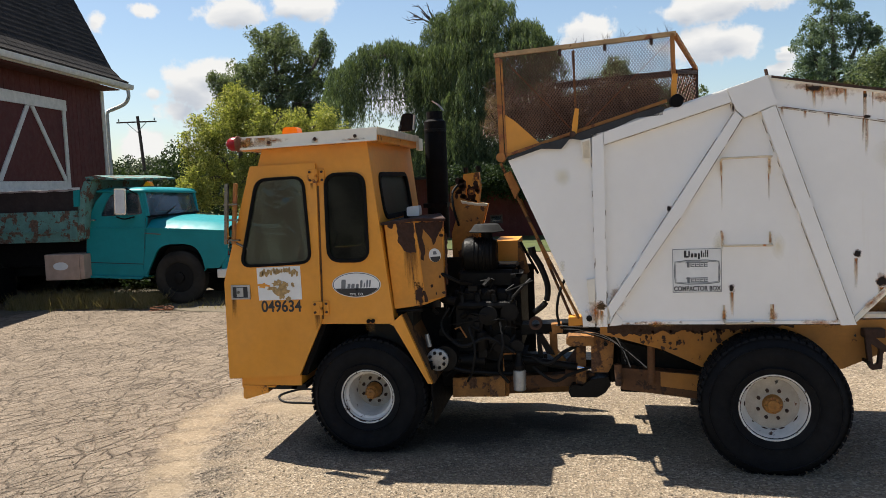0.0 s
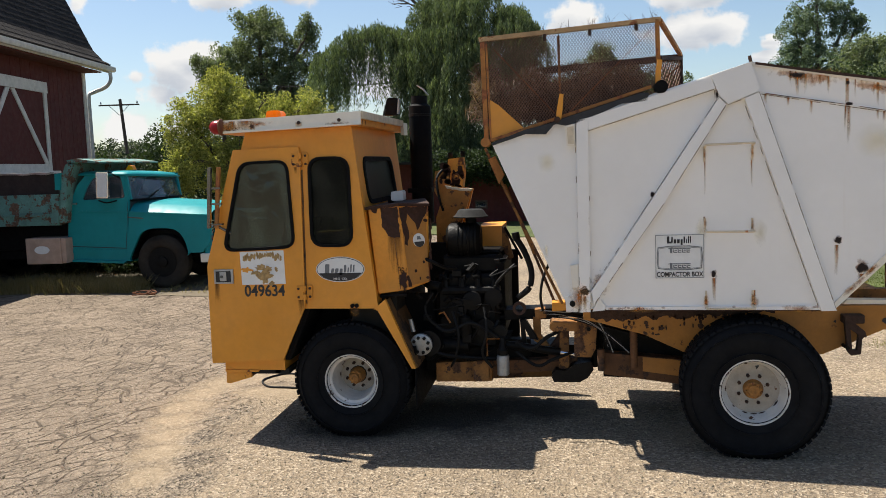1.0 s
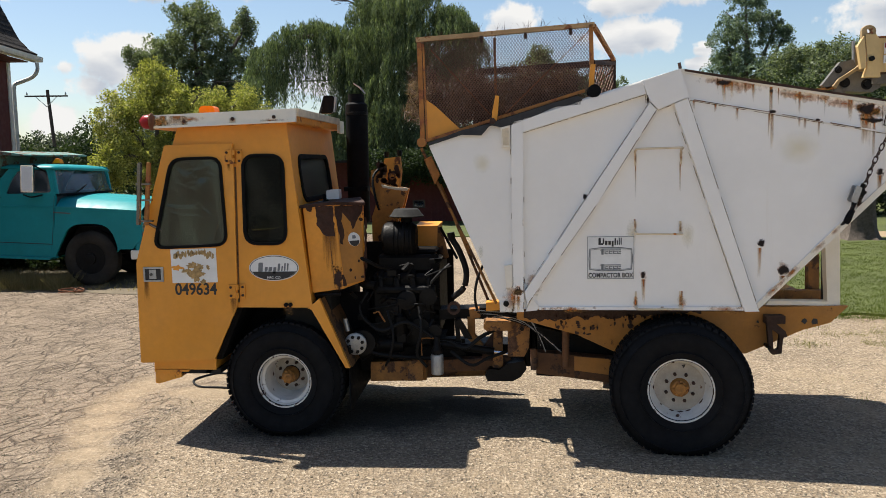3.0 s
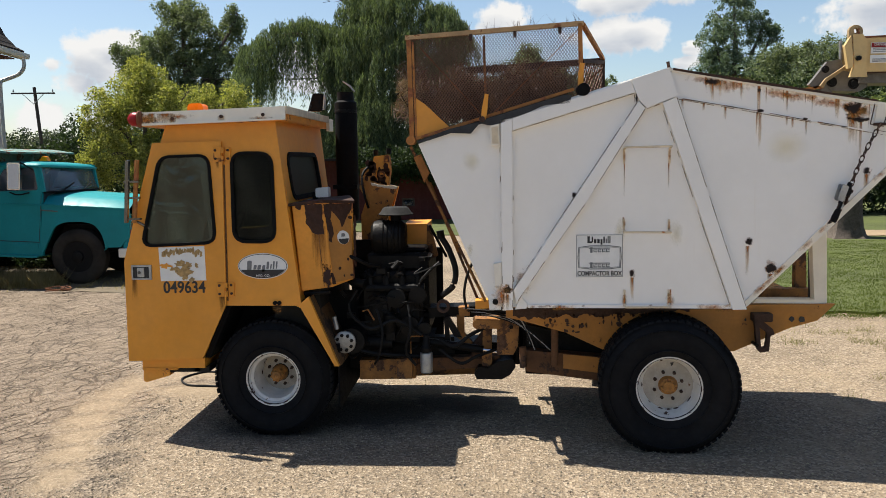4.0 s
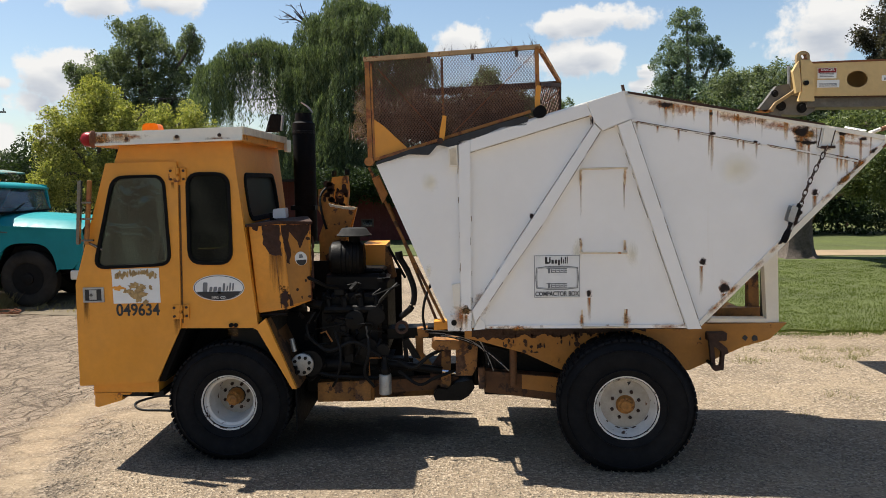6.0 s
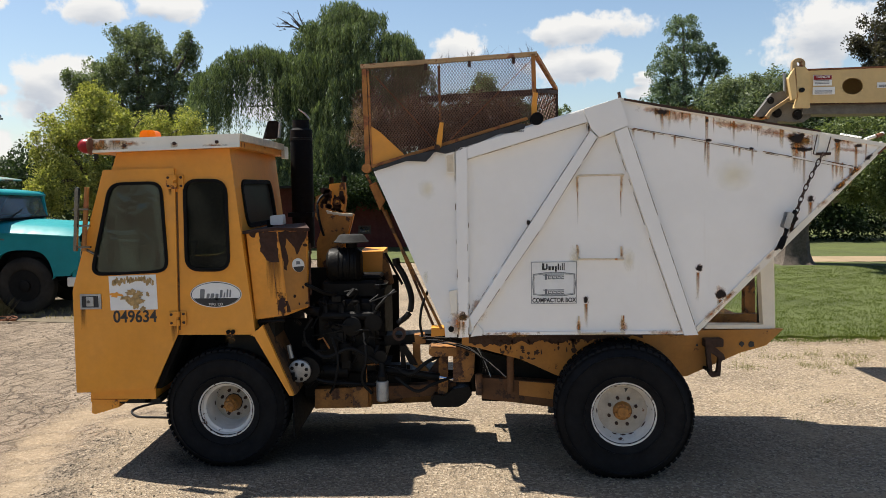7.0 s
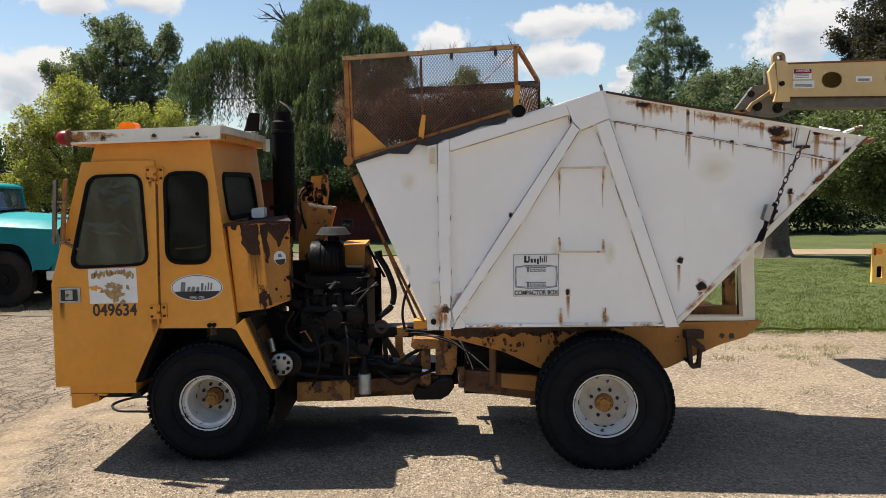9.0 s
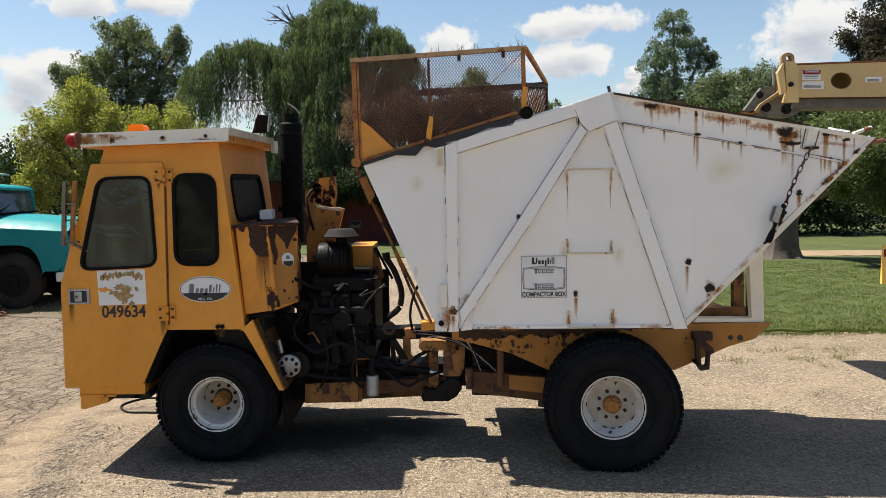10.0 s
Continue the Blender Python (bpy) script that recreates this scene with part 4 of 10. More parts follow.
# windscreen side
fr = [cab_outline[0], cab_outline[9], cab_outline[8], cab_outline[7]]
bm = prism([(fr[2][0] + 0.01, fr[2][1]), (fr[3][0] + 0.01, fr[3][1]), (fr[3][0] + 0.04, fr[3][1]), (fr[2][0] + 0.04, fr[2][1])], SIDE + 0.036, FAR - 0.036)
part("front_panel", bm, YELLOW, truck)
bm = prism([(fr[1][0] + 0.025, fr[1][1]), (fr[2][0] + 0.03, fr[2][1]), (fr[2][0] + 0.04, fr[2][1]), (fr[1][0] + 0.035, fr[1][1])], SIDE + 0.10, FAR - 0.10)
part("windscreen", bm, WINDOW_GLASS, truck, "tall raked dusty windscreen").visible_shadow = False
bm = prism([(fr[0][0] + 0.005, fr[0][1]), (fr[1][0] + 0.005, fr[1][1]), (fr[1][0] + 0.04, fr[1][1]), (fr[0][0] + 0.04, fr[0][1])], SIDE + 0.036, FAR - 0.036)
part("header_panel", bm, YELLOW, truck)
part("cab_floor", box(FX - 0.98, FX - 0.50, SIDE + 0.04, FAR - 0.04, 0.50, 0.54), CAB_INSIDE, truck)

# dark sheets added so the cab interior looks shaded through the windows
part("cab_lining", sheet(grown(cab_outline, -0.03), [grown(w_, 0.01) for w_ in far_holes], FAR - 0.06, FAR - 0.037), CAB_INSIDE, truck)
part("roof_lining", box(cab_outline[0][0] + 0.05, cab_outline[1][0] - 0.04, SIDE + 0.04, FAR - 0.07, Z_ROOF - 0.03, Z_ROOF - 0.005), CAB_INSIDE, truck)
# seat, dash and wheel inside the cab
bm = box(FX - 0.28, FX + 0.18, 6.65, 7.2, 1.10, 1.24)
part("driver_seat", bm, VINYL, truck, "grey vinyl driver seat", bevel=0.03)
part("seat_back", prism([(FX + 0.10, 1.24), (FX + 0.22, 1.24), (FX + 0.30, 1.78), (FX + 0.20, 1.80)], 6.67, 7.18), VINYL, truck, bevel=0.03)
part("dashboard", box(FX - 0.93, FX - 0.66, SIDE + 0.06, FAR - 0.06, 1.20, 1.42), CAB_INSIDE, truck, bevel=0.02)
bm = bmesh.new()
ring = [Vector((FX - 0.52 + 0.10 * math.cos(a), 6.93 + 0.20 * math.sin(a), 1.52 + 0.17 * math.cos(a))) for a in [2 * math.pi * k / 24 for k in range(25)]]
tube(ring, 0.013, 6, bm, cap=False)
tube([(FX - 0.52, 6.93, 1.52), (FX - 0.78, 6.93, 1.30)], 0.02, 8, bm)
part("steering_wheel", bm, BLACK_MATT, truck)
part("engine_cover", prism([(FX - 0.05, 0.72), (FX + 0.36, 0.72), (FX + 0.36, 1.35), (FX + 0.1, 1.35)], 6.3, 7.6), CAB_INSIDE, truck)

# ---- door ----
door_outline = rounded([(-2.567, 2.262), (-2.044, 2.267), (-2.041, 2.135), (-2.057, 1.042), (-2.257, 0.621), (-2.839, 0.600), (-2.833, 1.368), (-2.822, 1.410)], 0.008, 2)
door = part("cab_door", sheet(door_outline, [door_window], SIDE - 0.022, SIDE - 0.001), YELLOW, truck, "yellow sheet steel door with a rounded window", smooth=0)
for pane_name, ring, y in (("door", door_window, SIDE - 0.010), ("quarter", quarter_window, SIDE + 0.012)):
    holder = door if pane_name == "door" else cab
    y_s = SIDE - 0.034 if pane_name == "door" else SIDE - 0.012
    part("window_seal", sheet(grown(ring, 0.010), [grown(ring, -0.012)], y_s, y + 0.004), BLACK_MATT, holder, "black rubber window seal")
    g = part("window_pane", prism(grown(ring, -0.004), y, y + 0.005), DOOR_GLASS if pane_name == "door" else WINDOW_GLASS, holder, "dusty tinted plastic pane with wrinkles")
    g.visible_shadow = False
g = part("window_pane", prism(grown(door_window, -0.004), FAR - 0.02, FAR - 0.015), WINDOW_GLASS, truck)
g.visible_shadow = False
g = part("window_pane", prism(grown(quarter_window, -0.004), FAR - 0.02, FAR - 0.015), WINDOW_GLASS, truck)
g.visible_shadow = False
# pale tubes paint the highlights on the wrinkles of the door pane
for line in ([(-2.352, 6.165, 1.730), (-2.307, 6.162, 1.688), (-2.238, 6.165, 1.653)], [(-2.530, 6.165, 2.038), (-2.492, 6.162, 1.925), (-2.519, 6.165, 1.817)], [(-2.431, 6.165, 2.007), (-2.411, 6.162, 1.882), (-2.339, 6.165, 2.006)], [(-2.570, 6.165, 1.725), (-2.522, 6.162, 1.641), (-2.553, 6.165, 1.548)]):
    part("pane_crease", tube(smooth_line(line, 5), [0.0004] + [0.0018] * 9 + [0.0004], 6), CREASE, door)
# hinges
for (hx0, hz0), (hx1, hz1) in (((-2.104, 2.115), (-1.979, 2.221)), ((-2.118, 1.099), (-1.996, 1.207))):
    xm = hx0 + (hx1 - hx0) * 0.55
    h = part("hinge", box(hx0, xm - 0.012, SIDE - 0.032, SIDE - 0.022, hz0, hz1), YELLOW_WORN, door, "yellow strap hinge", bevel=0.002)
    part("hinge_leaf", box(xm + 0.012, hx1, SIDE - 0.014, SIDE - 0.001, hz0, hz1), YELLOW_WORN, door, bevel=0.002)
    for zc in (hz0 + 0.022, hz1 - 0.022):
        part("hinge_pin", tube([(xm, SIDE - 0.03, zc - 0.02), (xm, SIDE - 0.03, zc + 0.02)], 0.013, 8), YELLOW_WORN, door)
        for xb, yb in ((hx0 + 0.018, SIDE - 0.034), (hx1 - 0.018, SIDE - 0.016)):
            part("hinge_bolt", tube([(xb, yb + 0.006, zc), (xb, yb - 0.008, zc)], 0.010, 6), RUST_DARK, door)
# darker strip draws the groove beside the door
part("door_gap_strip", prism([(-2.043, 2.093), (-2.028, 2.093), (-2.044, 1.064), (-2.056, 1.064)], SIDE - 0.004, SIDE - 0.001), YELLOW_BROWN, truck)
# latch
lx0, lz0 = -2.777, 1.232
lx1, lz1 = -2.620, 1.344
latch = part("door_latch", sheet([(lx0, lz0), (lx1, lz0), (lx1, lz1), (lx0, lz1)], [[(lx0 + 0.013, lz0 + 0.013), (lx1 - 0.02, lz0 + 0.013), (lx1 - 0.02, lz1 - 0.013), (lx0 + 0.013, lz1 - 0.013)]], SIDE - 0.034, SIDE - 0.0225), STEEL, door, "recessed grey steel paddle latch", bevel=0.003)
part("latch_recess", box(lx0 + 0.012, lx1 - 0.019, SIDE - 0.0250, SIDE - 0.0228, lz0 + 0.012, lz1 - 0.012), INK, door)
part("latch_paddle", box(lx0 + 0.045, lx0 + 0.10, SIDE - 0.034, SIDE - 0.0255, lz0 + 0.02, lz1 - 0.018), STEEL, door, bevel=0.003)
part("key_cylinder", tube([(lx0 + 0.062, SIDE - 0.040, (lz0 + lz1) / 2), (lx0 + 0.062, SIDE - 0.030, (lz0 + lz1) / 2)], 0.011, 10), BOOM_GREY, door)
# peeling sticker and numbers
sx0, sz0 = -2.554, 1.220
sx1, sz1 = -2.202, 1.485
sticker = part("peeling_sticker", prism([(sx0, sz0), (sx1, sz0 + 0.004), (sx1 - 0.004, sz1), (sx0 - 0.006, sz1 - 0.008)], SIDE - 0.0245, SIDE - 0.0222), DECAL_WHITE, door, "white square sticker, its tan print peeled away")
rnd = random.Random(5)
for k in range(15):
    t = k / 14
    cx_, cz_ = sx0 + 0.03 + t * (sx1 - sx0 - 0.06), sz1 - 0.06 + 0.025 * math.sin(t * math.pi) + rnd.uniform(-0.008, 0.008)
    part("print_bar", blotch(cx_, cz_, rnd.uniform(0.009, 0.015), rnd.uniform(0.018, 0.028), SIDE - 0.0254, k, 10), DECAL_FADED, sticker)
for k in range(30):
    cx_ = (sx0 + sx1) / 2 + rnd.gauss(0, 0.042)
    cz_ = sz0 + 0.085 + rnd.gauss(0, 0.034)
    part("print_patch", blotch(cx_, cz_, rnd.uniform(0.012, 0.030), rnd.uniform(0.010, 0.024), SIDE - 0.0252 - 0.0001 * k, 40 + k, 12), DECAL_FADED, sticker)
part("bare_patch", blotch(sx0 + 0.04, (sz0 + sz1) / 2 - 0.015, 0.045, 0.018, SIDE - 0.0250, 77, 14), YELLOW, sticker)
text_part("fleet_number", "049634", 0.124, ((sx0 + sx1) / 2 + 0.004, SIDE - 0.0235, sz0 - 0.052), INK, door, "black stencilled fleet number", stretch_x=0.88, bold=0.0026)

# oval maker's sticker, its lettering as plain bars
ox, oz = -1.770, 1.327
ow, oh = 0.192, 0.098
oval = [(ox + ow * math.cos(2 * math.pi * k / 40), oz + oh * math.sin(2 * math.pi * k / 40)) for k in range(40)]
badge = part("oval_badge", prism(oval, SIDE - 0.003, SIDE + 0.001), DECAL_WHITE, cab, "white oval maker's sticker with dark bars")
part("badge_line", sheet(grown(oval, -0.006), [grown(oval, -0.010)], SIDE - 0.0055, SIDE - 0.003), INK, badge)
low = [(ox + ow * 0.92 * math.cos(a), oz + oh * 0.90 * math.sin(a)) for a in [math.pi + 0.32 + (math.pi - 0.64) * k / 14 for k in range(15)]]
part("badge_band", prism(low, SIDE - 0.0055, SIDE - 0.003), INK, badge)
for k, (dx, w, h, dz) in enumerate(((-0.105, 0.034, 0.075, 0.004), (-0.062, 0.022, 0.036, -0.010), (-0.030, 0.026, 0.036, -0.010), (0.003, 0.022, 0.052, -0.020), (0.036, 0.018, 0.060, 0.004), (0.060, 0.010, 0.040, -0.006), (0.082, 0.011, 0.062, 0.006), (0.104, 0.011, 0.058, 0.006))):
    part("badge_bar", prism(rounded([(ox + dx - w / 2, oz + dz - h / 2), (ox + dx + w / 2, oz + dz - h / 2 + 0.004), (ox + dx + w / 2 + 0.006, oz + dz + h / 2), (ox + dx - w / 2 + 0.006, oz + dz + h / 2)], 0.008, 3), SIDE - 0.0055, SIDE - 0.003), INK_GREY, badge)
text_part("badge_words", "MFG. CO.", 0.026, (ox, SIDE - 0.0068, oz - 0.074), DECAL_WHITE, badge, "MFG. CO. in small white capitals")
for (bx, bz) in ((-1.686, 1.045), (-1.652, 1.045)):
    part("marker_plug", tube([(bx, SIDE + 0.01, bz), (bx, SIDE - 0.018, bz)], 0.016, 10), BLACK_MATT, cab)

# ---- roof ----
roof_pts_near = [(-2.681, 2.384), (-1.541, 2.412), (-1.537, 2.510), (-2.676, 2.482)]
roof = part("cab_roof", prism(rounded([(-2.664, 2.383), (-1.557, 2.408), (-1.554, 2.494), (-2.660, 2.474)], 0.01, 2), SIDE - 0.06, FAR + 0.06), YELLOW_WORN, truck, "flat cab roof with white edge trim", smooth=0)
part("roof_trim", prism(roof_pts_near, SIDE - 0.085, SIDE - 0.061), WHITE_TRIM, roof, "rust-stained white roof trim", bevel=0.004, smooth=0)
part("trim_lip", prism([(-2.681, 2.384), (-1.541, 2.412), (-1.540, 2.424), (-2.680, 2.400)], SIDE - 0.10, SIDE - 0.0855), WHITE_TRIM, roof)
trx, trz0 = -1.541, 2.412
trz1 = trz0 + 0.100
part("rear_trim", box(trx - 0.012, trx + 0.012, SIDE - 0.06, FAR - 0.10, trz0 + 0.045, trz1), CREAM_RUSTY, roof, "cream rear roof edge")
part("rear_trim_flap", box(trx - 0.015, trx + 0.015, FAR - 0.10, FAR + 0.075, trz0 - 0.03, trz1 - 0.02), WHITE_TRIM, roof)
for (bx, bz) in ((-2.376, 2.433), (-2.011, 2.444), (-1.701, 2.451)):
    part("trim_bolt", tube([(bx, SIDE - 0.08, bz), (bx, SIDE - 0.096, bz)], 0.0135, 8), RUST_DARK, roof)
ax, az = -2.375, 2.503
amber = part("beacon", prism(rounded([(ax - 0.068, az - 0.015), (ax + 0.068, az - 0.015), (ax + 0.060, az + 0.074), (ax - 0.060, az + 0.074)], 0.032, 5), 6.54, 6.66), AMBER_LENS, roof, "flat amber warning light", bevel=0.006)
part("beacon_base", box(ax - 0.085, ax + 0.085, 6.48, 6.74, az - 0.06, az - 0.015), BLACK_MATT, roof)
mx_, mz_ = -2.669, 2.434
lamp = part("marker_lamp", lathe([(0.001, -0.052), (0.022, -0.048), (0.040, -0.034), (0.051, -0.016), (0.054, 0.004), (0.054, 0.026), (0.040, 0.042)], (mx_ + 0.010, 6.06, mz_), axis="x", seg=24), RED_LENS, roof, "round red marker lens")
part("lamp_ring", lathe([(0.0625, 0.004), (0.063, 0.012), (0.050, 0.022), (0.02, 0.026)], (mx_ + 0.040, 6.06, mz_), axis="x", seg=24), RUST, roof)
# work lamp on the rear edge
wx, wz = -1.561, 2.540
part("work_lamp", prism(rounded([(wx - 0.075, wz), (wx + 0.05, wz), (wx + 0.065, wz + 0.15), (wx - 0.025, wz + 0.155)], 0.02, 3), 7.26, 7.34), BLACK_MATT, roof, "black rectangular work lamp", bevel=0.008)
part("lamp_glass", prism([(wx + 0.053, wz + 0.012), (wx + 0.066, wz + 0.012), (wx + 0.080, wz + 0.14), (wx + 0.067, wz + 0.14)], 7.268, 7.332), STEEL, roof)
part("lamp_cable", tube(smooth_line([(wx - 0.03, 7.2, wz + 0.05), (wx - 0.07, 7.15, wz - 0.06), (wx - 0.12, 7.05, wz - 0.15), (wx - 0.2, 6.9, wz - 0.16), (wx - 0.26, 6.75, wz - 0.13)]), 0.008, 6), HOSE, roof)
part("lamp_post", box(-1.47, -1.43, 6.58, 6.62, 1.70, 1.86), BLACK_MATT, truck)
# small white lamp on the engine box
cx_, cz_ = -1.387, 1.862
part("licence_lamp", prism(rounded([(cx_ - 0.050, cz_ - 0.04), (cx_ + 0.052, cz_ - 0.04), (cx_ + 0.048, cz_ + 0.040), (cx_ - 0.050, cz_ + 0.032)], 0.012, 2), 6.55, 6.66), DECAL_WHITE, truck, "small white lamp housing", bevel=0.006)

# mirror edge-on at the front corner, and its orange bracket
mxa, mza = -2.735, 2.137
mxb, mzb = -2.768, 1.670
part("side_mirror", prism(rounded([(mxa - 0.012, mza), (mxa + 0.014, mza), (mxb + 0.012, mzb), (mxb - 0.012, mzb)], 0.01, 2), 6.05, 6.08), DULL_CHROME, truck, "tall chrome side mirror seen edge-on", bevel=0.004)
bxa, bza = -2.670, 2.136
bxb, bzb = -2.714, 1.669
part("mirror_bracket", tube([(bxa, 6.08, bza), (bxb, 6.08, bzb)], 0.019, 8), CAGE_PAINT, truck, "rusty orange mirror tube")
for zz in (bza - 0.16, bza - 0.28, bzb + 0.03):
    part("mirror_clamp", box(mxb - 0.005, bxa + 0.012, 6.06, 6.085, zz - 0.007, zz + 0.007), DULL_CHROME, truck)
part("mirror_arm", tube([(bxb, 6.08, bzb + 0.02), (bxb + 0.10, 6.16, bzb - 0.06)], 0.010, 8), DULL_CHROME, truck)

# bumper and step under the door
stp = part("step_beam", prism([(-2.750, 0.598), (-2.257, 0.617), (-2.261, 0.535), (-2.753, 0.538)], SIDE + 0.02, FAR - 0.02), YELLOW, truck, "yellow front beam under the cab", bevel=0.004)
part("tow_bracket", prism([(-2.749, 0.529), (-2.545, 0.531), (-2.544, 0.474), (-2.729, 0.421), (-2.754, 0.430)], SIDE + 0.03, SIDE + 0.25), YELLOW_WORN, truck, bevel=0.004)
part("step_foot", prism([(-2.749, 0.538), (-2.473, 0.534), (-2.478, 0.521), (-2.749, 0.521)], SIDE + 0.01, SIDE + 0.3), YELLOW_WORN, truck)

# fender flange behind the front wheel
part("fender_flange", prism([(-1.518, 1.017), (-1.427, 1.093), (-1.208, 0.558), (-1.241, 0.558), (-1.493, 1.017)], SIDE - 0.02, SIDE + 0.02), YELLOW, truck, "sloping yellow fender flange", bevel=0.003)
part("fender", prism([(-1.484, 1.042), (-1.423, 1.084), (-1.195, 0.558), (-1.221, 0.549)], SIDE + 0.021, SIDE + 0.75), YELLOW_BROWN, truck)
# arch parts coloured black to put in the shade inside the wheel arch
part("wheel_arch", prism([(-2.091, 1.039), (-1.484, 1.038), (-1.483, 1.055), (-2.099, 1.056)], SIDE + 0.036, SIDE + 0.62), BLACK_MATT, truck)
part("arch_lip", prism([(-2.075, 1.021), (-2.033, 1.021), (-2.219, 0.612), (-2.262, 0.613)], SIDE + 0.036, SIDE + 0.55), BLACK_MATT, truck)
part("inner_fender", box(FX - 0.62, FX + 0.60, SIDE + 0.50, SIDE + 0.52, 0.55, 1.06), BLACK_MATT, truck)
# unseen plate that keeps the sun out of the wheel arch
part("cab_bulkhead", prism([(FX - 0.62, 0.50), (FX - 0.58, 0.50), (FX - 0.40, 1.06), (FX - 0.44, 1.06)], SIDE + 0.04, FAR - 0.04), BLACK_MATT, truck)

# ---- engine housing behind the cab ----
def oil_patch(x0, x1, z0, z1, y, mat, parent):
    bm = bmesh.new()
    bm.faces.new([bm.verts.new(p) for p in ((x0, y, z0), (x1, y, z0), (x1, y, z1), (x0, y, z1))])
    return part("oil_run", bm, mat, parent, smooth=0)



hb = [(-1.546, 1.779), (-1.314, 1.801), (-1.250, 1.155), (-1.493, 1.124)]
side_top, side_low = Vector((-1.109, 6.370, 1.784)), Vector((-1.112, 6.370, 1.193))


def plan_block(top, low):
    """A block between two outlines of the same number of corners."""
    bm = bmesh.new()
    a = [bm.verts.new(p) for p in top]
    b = [bm.verts.new(p) for p in low]
    bm.faces.new(a)
    bm.faces.new(b[::-1])
    for k in range(len(a)):
        bm.faces.new((a[k - 1], b[k - 1], b[k], a[k]))
    bmesh.ops.recalc_face_normals(bm, faces=bm.faces)
    return bm


# its side is turned outwards behind the front sheet
housing = part("engine_housing", plan_block([(hb[0][0], 6.20, hb[0][1]), (hb[1][0], 6.20, hb[1][1]), tuple(side_top), (-1.27, 7.10, 1.79), (hb[0][0], 7.10, 1.779)],
                                            [(hb[3][0], 6.20, hb[3][1]), (hb[2][0], 6.20, hb[2][1]), tuple(side_low), (-1.24, 7.10, 1.15), (hb[3][0], 7.10, 1.124)]), YELLOW_WORN, truck, "yellow engine housing with flaking brown rust", bevel=0.006, smooth=0)
lid_plan = [(-1.567, 6.18, 1.772), (-1.306, 6.18, 1.796), (side_top.x + 0.014, side_top.y - 0.012, side_top.z - 0.004), (-1.26, 7.11, 1.792), (-1.567, 7.11, 1.772)]
part("housing_lid", plan_block([(x, y, z + 0.022) for x, y, z in lid_plan], lid_plan), RED_RUST, housing)
part("housing_crease", prism([(-1.366, 1.768), (-1.362, 1.768), (-1.314, 1.160), (-1.318, 1.160)], 6.197, 6.20), YELLOW_GRIMY, housing)
oil_patch(-1.411, -1.282, 1.281, 1.619, 6.1975, DIRT_RUN, housing)
oil_patch(-1.340, -1.239, 1.109, 1.364, 6.1969, RUST_SPREAD, housing)


def flaked(outline, seed, step=0.014, amp=0.010):
    """The outline walked in short steps, its edge broken like flaking paint."""
    out = []
    for (ua, za), (ub, zb) in zip(outline, outline[1:] + outline[:1]):
        n_ = max(1, int(math.dist((ua, za), (ub, zb)) / step))
        for k in range(n_):
            u_, z_ = ua + (ub - ua) * k / n_, za + (zb - za) * k / n_
            out.append((u_ + amp * noise.noise((u_ * 30, z_ * 30, seed)), z_ + amp * noise.noise((u_ * 30, z_ * 30, seed + 5.0))))
    return out


# bare red-brown patches where the housing paint has come off
part("rust_patch", prism(flaked([(-1.446, 1.786), (-1.320, 1.792), (-1.304, 1.558), (-1.345, 1.556), (-1.398, 1.572), (-1.440, 1.640)], 1.0), 6.1968, 6.2004), RED_RUST, housing, "bare red-brown rust patch")
part("rust_patch", prism(flaked([(-1.530, 1.785), (-1.470, 1.786), (-1.476, 1.745), (-1.520, 1.758)], 2.0), 6.1968, 6.2004), RED_RUST, housing)
edge_top, edge_low = Vector((hb[1][0], 6.20, hb[1][1])), Vector((hb[2][0], 6.20, hb[2][1]))
side_u = Vector((side_top.x - edge_top.x, side_top.y - edge_top.y, 0.0)).normalized()
side_n = (edge_low - edge_top).cross(side_top - edge_top).normalized()
side_n = -side_n if side_n.y > 0 else side_n


def on_side(outline, off0, off1):
    """A thin plate on the turned side: outline in metres along the sheet and in height."""
    def at(u, z, off):
        return edge_top.lerp(edge_low, (edge_top.z - z) / (edge_top.z - edge_low.z)) + side_u * u + side_n * off
    return plan_block([at(u, z, off1) for u, z in outline], [at(u, z, off0) for u, z in outline])


# added sheet colours in the turned side's dimmer light and brown tone
part("side_sheet", on_side([(0.012, 1.775), (0.235, 1.768), (0.185, 1.205), (0.012, 1.185)], -0.0005, 0.0008), CHASSIS_PAINT, housing, "yellow sheet browned and darkened for the turned side's dimmer light")
for k, outline in enumerate(([(0.005, 1.789), (0.132, 1.785), (0.249, 1.78), (0.243, 1.735), (0.208, 1.69), (0.179, 1.656), (0.152, 1.603), (0.139, 1.604), (0.13, 1.655), (0.103, 1.692), (0.073, 1.73), (0.054, 1.666), (0.068, 1.58), (0.038, 1.489), (0.02, 1.504), (0.015, 1.612), (0.01, 1.712)], [(-0.003, 1.264), (0.014, 1.27), (0.03, 1.181), (0.0, 1.177)], [(0.258, 1.691), (0.276, 1.683), (0.22, 1.279), (0.205, 1.309)])):
    part("rust_patch", on_side(flaked(outline, 3.0 + k), -0.001, 0.002), RED_RUST, housing)
for k, (u_, z_) in enumerate([(0.11, 1.231), (0.161, 1.357), (0.078, 1.292), (0.175, 1.232), (0.222, 1.672)]):
    part("rust_patch", on_side(flaked([(u_ + (0.006 + 0.003 * k) * math.cos(a), z_ + 0.012 * math.sin(a)) for a in [2 * math.pi * j / 9 for j in range(9)]], k * 1.7, 0.014, 0.006), -0.001, 0.002), RED_RUST, housing)
